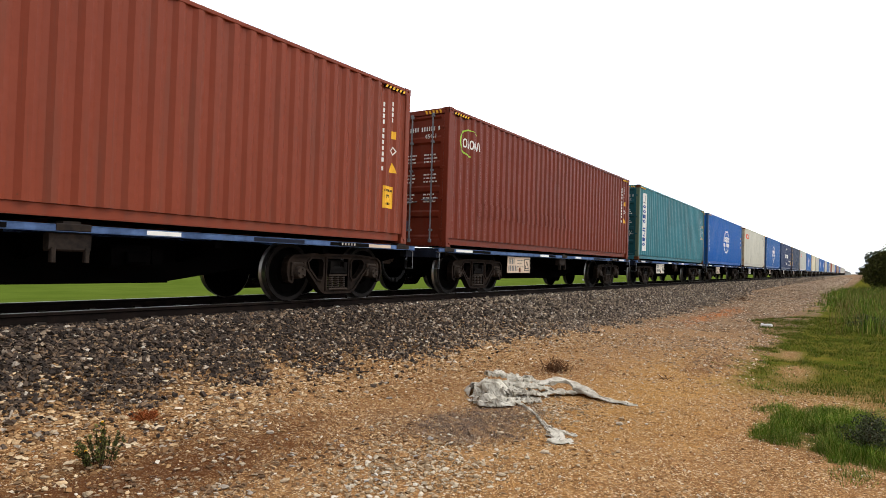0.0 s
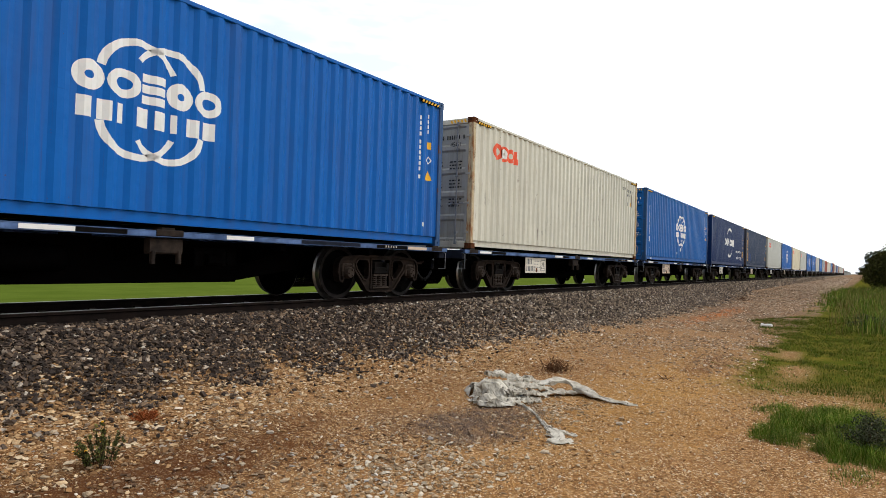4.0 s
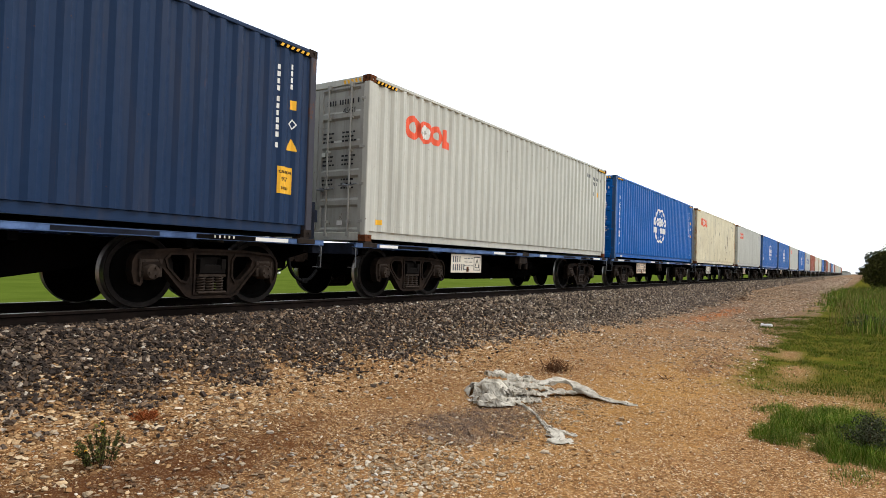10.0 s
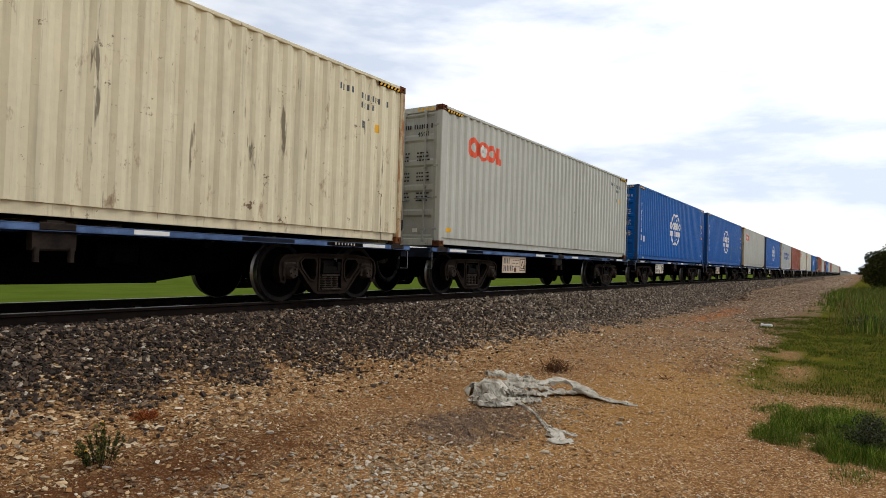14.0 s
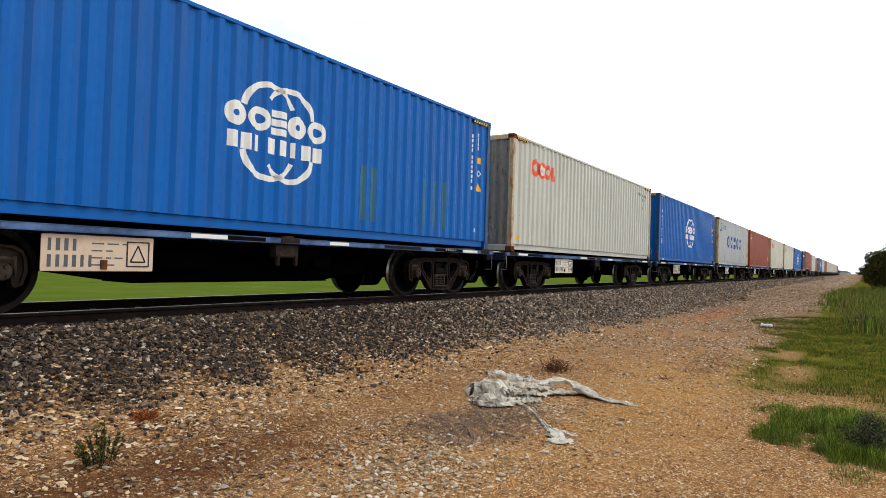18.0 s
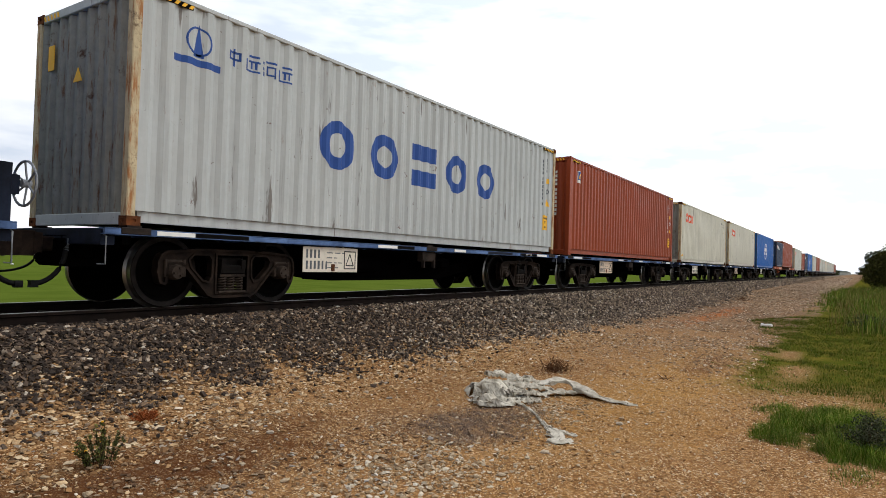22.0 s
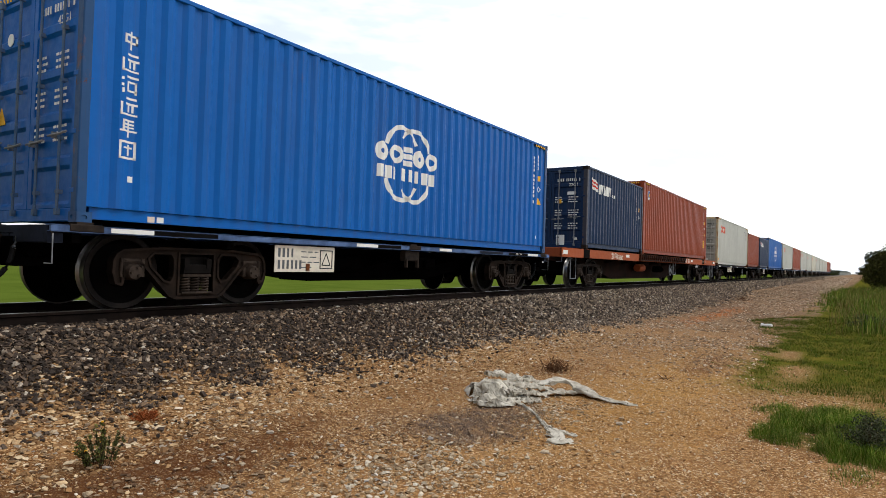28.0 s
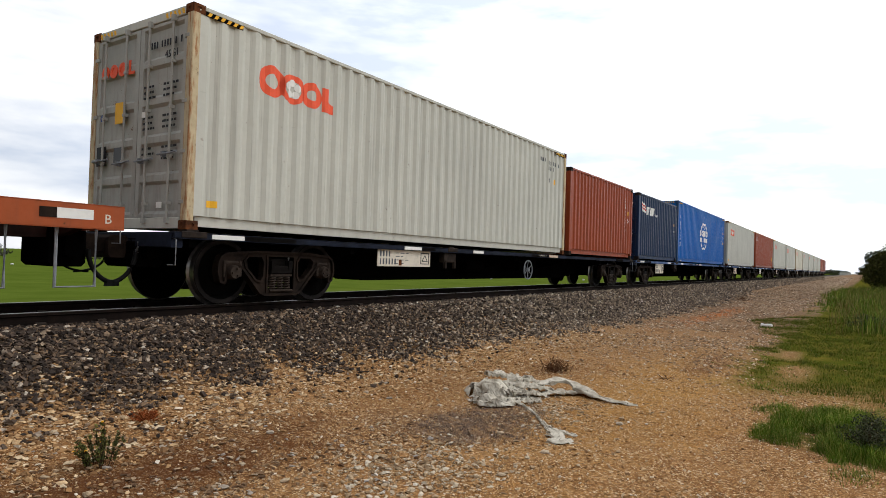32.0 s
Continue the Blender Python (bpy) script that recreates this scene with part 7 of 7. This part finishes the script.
def tri(s):
    """Zigzag wave between 0 and 1 with sharp crests."""
    return np.abs((s % 2.0) - 1.0)


def crumpled(name, spine, widths, heights, parent, seed, nu=90, nv=44, lift=0.0, holes=9.0, pleat=0.0, label="", soft=4, crisp=0.75):
    """A creased sheet lying along a line of ground points; lift keeps its edges off the ground."""
    sp = np.array(spine, float)
    t = np.linspace(0, 1, len(sp))
    u, v = np.linspace(0, 1, nu), np.linspace(-1, 1, nv)
    bend = lambda q: np.interp(u, t, q)
    cx, cy = bend(sp[:, 0]), bend(sp[:, 1])
    for k in range(int(nu / 12)):
        cx[1:-1], cy[1:-1] = (cx[:-2] + cx[1:-1] + cx[2:]) / 3, (cy[:-2] + cy[1:-1] + cy[2:]) / 3
    dx, dy = np.gradient(cx), np.gradient(cy)
    ln = np.hypot(dx, dy)
    w, hh = bend(widths) / 2, bend(heights)
    U, V = np.meshgrid(u, v, indexing="ij")
    r = np.random.RandomState(seed)
    edge = 1 + 0.2 * waves(U * 6, V * 2, seed, ((2.0, 0.8), (0.7, 0.6), (0.25, 0.4)))
    X = cx[:, None] - (dy / ln * w)[:, None] * V * edge
    Y = cy[:, None] + (dx / ln * w)[:, None] * V * edge
    crease = np.zeros(X.shape)
    main = r.uniform(0, np.pi)
    for scale, amp in ((0.34, 0.45), (0.19, 0.3), (0.09, 0.17), (0.045, 0.08)):
        a = main + r.uniform(-0.5, 0.5)
        warp = 1.4 * waves(X, Y, r.randint(999), ((0.8, 0.8), (0.35, 0.5)))
        crease += amp * tri((X * np.cos(a) + Y * np.sin(a)) / scale * 2 + warp + r.uniform(0, 2))
    if pleat:
        crease = 0.45 * crease + 0.55 * tri(V * pleat + 0.6 * waves(U * 3, V, seed + 5, ((1.5, 0.8), (0.5, 0.3)))) ** 1.3
    for k in range(soft):
        crease[1:-1, 1:-1] = (crease[1:-1, 1:-1] * 2 + crease[:-2, 1:-1] + crease[2:, 1:-1] + crease[1:-1, :-2] + crease[1:-1, 2:]) / 6
    lump = (0.55 + 0.45 * waves(X, Y, seed + 4, ((0.6, 0.9), (0.35, 0.5)))).clip(0.1, 1.3)
    crown = lift + (1 - lift) * (1 - np.abs(V) ** 2.6).clip(0, 1) * (1 - np.abs(2 * U - 1) ** 5)
    Z = ground_z(X, Y) + 0.008 + hh[:, None] * crown * ((1.1 - crisp) * lump + crisp * crease)
    X = X + 0.03 * hh[:, None] / 0.2 * waves(X, Y, seed + 3, ((0.25, 0.8), (0.1, 0.5)))
    Y = Y + 0.03 * hh[:, None] / 0.2 * waves(X, Y, seed + 6, ((0.25, 0.8), (0.1, 0.5)))
    idx = np.arange(nu * nv).reshape(nu, nv)
    top = np.stack([idx[:-1, :-1], idx[1:, :-1], idx[1:, 1:], idx[:-1, 1:]], -1)
    torn = waves(X, Y, seed + 9, ((0.3, 0.9), (0.12, 0.6)))[:-1, :-1] < holes * 0.1 + 0.4
    me = mesh_arrays(name, np.stack([X, Y, Z], -1).reshape(-1, 3), top[torn].reshape(-1, 4), CLOTH, True)
    ob = part(name, me, parent, label=label)
    sol = ob.modifiers.new("thickness", "SOLIDIFY")
    sol.thickness = 0.004
    return ob


def fold(spine, width, parent, seed, arch=0.5, name="fold", rise=1.0):
    """A creased strip of sacking: points of x, y and height over the ground, arched across and pinched along."""
    r = np.random.RandomState(seed)
    sp = np.array(spine, float)
    nu, nv = 46, 13
    t, u, v = np.linspace(0, 1, len(sp)), np.linspace(0, 1, nu), np.linspace(-1, 1, nv)
    c = np.stack([np.interp(u, t, sp[:, k]) for k in range(3)], -1)
    for k in range(4):
        c[1:-1] = (c[:-2] + c[1:-1] * 2 + c[2:]) / 4
    d = np.gradient(c[:, :2], axis=0)
    d /= np.linalg.norm(d, axis=1)[:, None] + 1e-9
    w = np.interp(u, np.linspace(0, 1, len(width)), width) / 2 * (1 + 0.25 * np.sin(u * r.uniform(14, 26) + r.uniform(0, 6)))
    U, V = np.meshgrid(u, v, indexing="ij")
    skew = V + 0.25 * waves(U * 3, V, seed, ((1.2, 0.8), (0.4, 0.5)))
    X, Y = c[:, 0, None] - d[:, 1, None] * w[:, None] * skew, c[:, 1, None] + d[:, 0, None] * w[:, None] * skew
    crease = tri(V * r.uniform(1.6, 2.6) + 0.8 * waves(U * 4, V, seed + 2, ((1.4, 0.8), (0.5, 0.4))) + r.uniform(0, 2))
    Z = ground_z(X, Y) + c[:, 2, None] + rise * w[:, None] * (arch * (1 - V ** 2) * 1.2 + 0.75 * crease - 0.5 * np.abs(V) ** 3) + 0.012 * rise * waves(U * 6, V * 2, seed + 3, ((1.0, 0.8), (0.3, 0.5)))
    Z = np.maximum(Z, ground_z(X, Y) + 0.004)
    idx = np.arange(nu * nv).reshape(nu, nv)
    quads_ = np.stack([idx[:-1, :-1], idx[1:, :-1], idx[1:, 1:], idx[:-1, 1:]], -1).reshape(-1, 4)
    ob = part(name, mesh_arrays(name, np.stack([X, Y, Z], -1).reshape(-1, 3), quads_, CLOTH, True), parent)
    ob.modifiers.new("thickness", "SOLIDIFY").thickness = 0.004
    return ob


sack = thing("torn_sack", "torn dirty white sacking crumpled on the earth track", "cloth")
crumpled("crumpled_body", [(6.52, -4.36), (6.64, -4.58), (6.8, -4.84), (6.95, -5.1)], [0.34, 0.56, 0.54, 0.26], [0.16, 0.27, 0.22, 0.1], sack, 4, 150, 110, 0.0, 5.0, 0.0, "", 3, 0.8)
crumpled("upper_fold", [(6.66, -4.46), (6.84, -4.66), (6.98, -4.86), (7.1, -5.05)], [0.26, 0.3, 0.26, 0.14], [0.14, 0.25, 0.21, 0.1], sack, 16, 110, 70, 0.3, 4.0, 1.6, "", 4, 0.7)
crumpled("front_fold", [(6.36, -4.56), (6.28, -4.8), (6.36, -4.98), (6.56, -5.1)], [0.2, 0.26, 0.24, 0.12], [0.1, 0.15, 0.13, 0.06], sack, 9, 100, 50, 0.2, 5.0, 2.4, "", 1, 0.95)
# folds that trail away from the heap, over one another
for k, (pts, wide) in enumerate(((((6.72, -4.82, 0.16), (6.92, -5.0, 0.13), (7.12, -5.16, 0.07), (7.2, -5.24, 0.03)), 0.08), (((6.6, -4.94, 0.1), (6.8, -5.08, 0.07), (6.98, -5.2, 0.03)), 0.07),
                                 (((6.86, -4.72, 0.19), (7.06, -4.9, 0.17), (7.22, -5.06, 0.1)), 0.08), (((6.42, -4.98, 0.05), (6.6, -5.14, 0.03), (6.74, -5.24, 0.01)), 0.07),
                                 (((6.75, -4.5, 0.22), (6.95, -4.62, 0.2), (7.14, -4.82, 0.13)), 0.1))):
    fold(pts, [wide, wide * 1.4, wide * 0.8], sack, 80 + k, 0.5, rise=0.8)
fold([(6.98, -4.98, 0.12), (7.2, -5.08, 0.12), (7.44, -5.2, 0.15), (7.54, -5.36, 0.08), (7.4, -5.6, 0.035), (7.28, -5.84, 0.02), (7.24, -6.08, 0.01), (7.26, -6.22, 0.004)],
     [0.1, 0.15, 0.22, 0.22, 0.18, 0.14, 0.1, 0.03], sack, 5, 0.3, "tail", 0.5)
fold([(7.0, -5.12, 0.05), (7.26, -5.28, 0.04), (7.42, -5.48, 0.02)], [0.08, 0.14, 0.07], sack, 93, 0.4, rise=0.5)
fold([(6.45, -5.16, 0.012), (6.2, -5.42, 0.008), (6.0, -5.6, 0.008), (5.86, -5.74, 0.01)], [0.04, 0.025, 0.04, 0.07], sack, 94, 0.5, "cord", 0.6)
fold([(5.92, -5.68, 0.008), (5.76, -5.83, 0.014), (5.58, -5.97, 0.01), (5.48, -6.06, 0.004)], [0.05, 0.14, 0.26, 0.24], sack, 95, 0.2, "flap", 0.22)
fold([(5.88, -5.74, 0.01), (5.84, -5.9, 0.012), (5.86, -6.04, 0.004)], [0.05, 0.1, 0.05], sack, 96, 0.4, "flap", 0.35)


def crushed_cup(at):
    z = float(ground_z(*at))
    ob = thing("plastic_scrap", "white crushed plastic scrap lying on the turf's edge", "litter", (at[0], at[1], z))
    g = Geo().turned(0, (0, 0, 0.05), [(-0.16, 0.02), (-0.15, 0.06), (-0.02, 0.055), (0.06, 0.04), (0.15, 0.058), (0.17, 0.03)], 10)
    part("scrap", g.mesh("scrap", WHITE, 40), ob, (0, 0, 0), (0, 0, 70))
    return ob


crushed_cup((20.9, -6.05))

TWIG = steel("dry_brown_twigs", (96, 66, 44), (66, 46, 32), 8.0, 0.95)


def twigs(at, n, size, seed, label, mat=TWIG):
    r = random.Random(seed)
    z = float(ground_z(*at))
    g = Geo()
    for k in range(n):
        a, t = r.uniform(0, 6.28), r.uniform(0.3, 1.0)
        p = Vector((r.gauss(0, 0.2) * size, r.gauss(0, 0.2) * size, 0))
        q = p + Vector((math.cos(a) * size * t * 0.5, math.sin(a) * size * t * 0.5, size * r.uniform(0.05, 0.5)))
        g.tube([p, p.lerp(q, 0.5) + Vector((0, 0, 0.04 * size)), q], 0.004, 4)
    ob = thing("dry_weed", label, "plant", (at[0], at[1], z))
    part("dry_growth", g.mesh("dry_growth", mat), ob)
    return ob


twigs((8.9, -4.5), 80, 0.4, 1, "dry brown weed beside the torn sack")
REDWEED = steel("orange_red_dry_weed", (150, 84, 46), (112, 60, 34), 12.0, 0.95)
twigs((3.25, -2.97), 170, 0.17, 2, "small dry reddish weed among stones", REDWEED)
twigs((35.2, -3.4), 40, 0.7, 3, "dead brown branch lying by the ballast")
twigs((9.6, -5.9), 9, 0.2, 4, "small dead twigs on the earth track")

def marker_peg(at):
    """Low peg with a white cap standing in the field."""
    ob = thing("marker_peg", "low white-capped marker peg in the green field", "marker", (at[0], at[1], float(ground_z(*at)) - 0.02), "marker pegs in the field")
    part("peg", Geo().box(-0.03, 0.03, -0.03, 0.03, 0, 0.1).mesh("peg", GALV), ob)
    part("cap", Geo().box(-0.1, 0.1, -0.1, 0.1, 0.09, 0.26, 0.03).mesh("cap", WHITE), ob)
    return ob


for at in ((27.7, 61.5), (30.8, 52.5), (34.6, 44.2), (40.2, 37.0), (45.5, 28.5), (55.0, 22.5), (65.8, 16.9)):
    marker_peg(at)

# ---- far edge of the field and the distance ----
FARLEAF = islands("distant_tree_leaves", [(0.0, (40, 48, 30)), (0.6, (58, 66, 40)), (1.0, (78, 84, 56))], 0.85, 1.0)
hedge_rnd = random.Random(5)
for k in range(16):
    x = 10 + k * 17 + hedge_rnd.uniform(-5, 5)
    bush((x, 118 + hedge_rnd.uniform(-8, 20)), hedge_rnd.uniform(9, 16), hedge_rnd.uniform(1.6, 3.0), 14, 90, 0.5, FARLEAF, 60 + k, "distant low trees along the field's edge", "field_tree", "tree")
for k in range(9):
    bush((700 + 45 * k, -2 - 9 * k if k % 2 else 8 + 4 * k), hedge_rnd.uniform(14, 24), hedge_rnd.uniform(3, 6), 14, 90, 0.9, FARLEAF, 90 + k, "distant trees near the end of the line", "far_tree", "tree")


def shed(at, lx, ly, h, mat, roof, label):
    ob = thing("farm_shed", label, "building", (at[0], at[1], float(ground_z(at[0], at[1])) - 0.05))
    part("walls", Geo().box(-lx / 2, lx / 2, -ly / 2, ly / 2, 0, h).mesh("walls", mat), ob)
    part("roof", Geo().prism([(-ly / 2 - 0.3, h), (ly / 2 + 0.3, h), (0.0, h + ly * 0.2)], 0, -lx / 2 - 0.3, lx / 2 + 0.3).mesh("roof", roof), ob)
    for i in range(3):
        part("door", Geo().box(-0.9, 0.9, -0.06, 0.02, 0, h * 0.75).mesh("door", GREYMARK), ob, (-lx * 0.3 + i * lx * 0.3, -ly / 2, 0))
    return ob


SHEDW = paint("weathered_white_sheeting", (206, 206, 202), 0.3, 0.1)
SHEDR = paint("grey_roof_sheeting", (150, 152, 152), 0.3, 0.2)
shed((60, 168), 12, 8, 2.2, SHEDW, SHEDR, "white farm shed at the far edge of the field")
shed((88, 176), 22, 8, 2.0, GREY_DOOR, SHEDR, "long grey farm shed beyond the field")
shed((125, 180), 10, 8, 2.4, SHEDW, SHEDR, "small white building beyond the field")
shed((640, 1), 20, 8, 2.0, SHEDW, SHEDR, "long white shed far down the line")


motions()
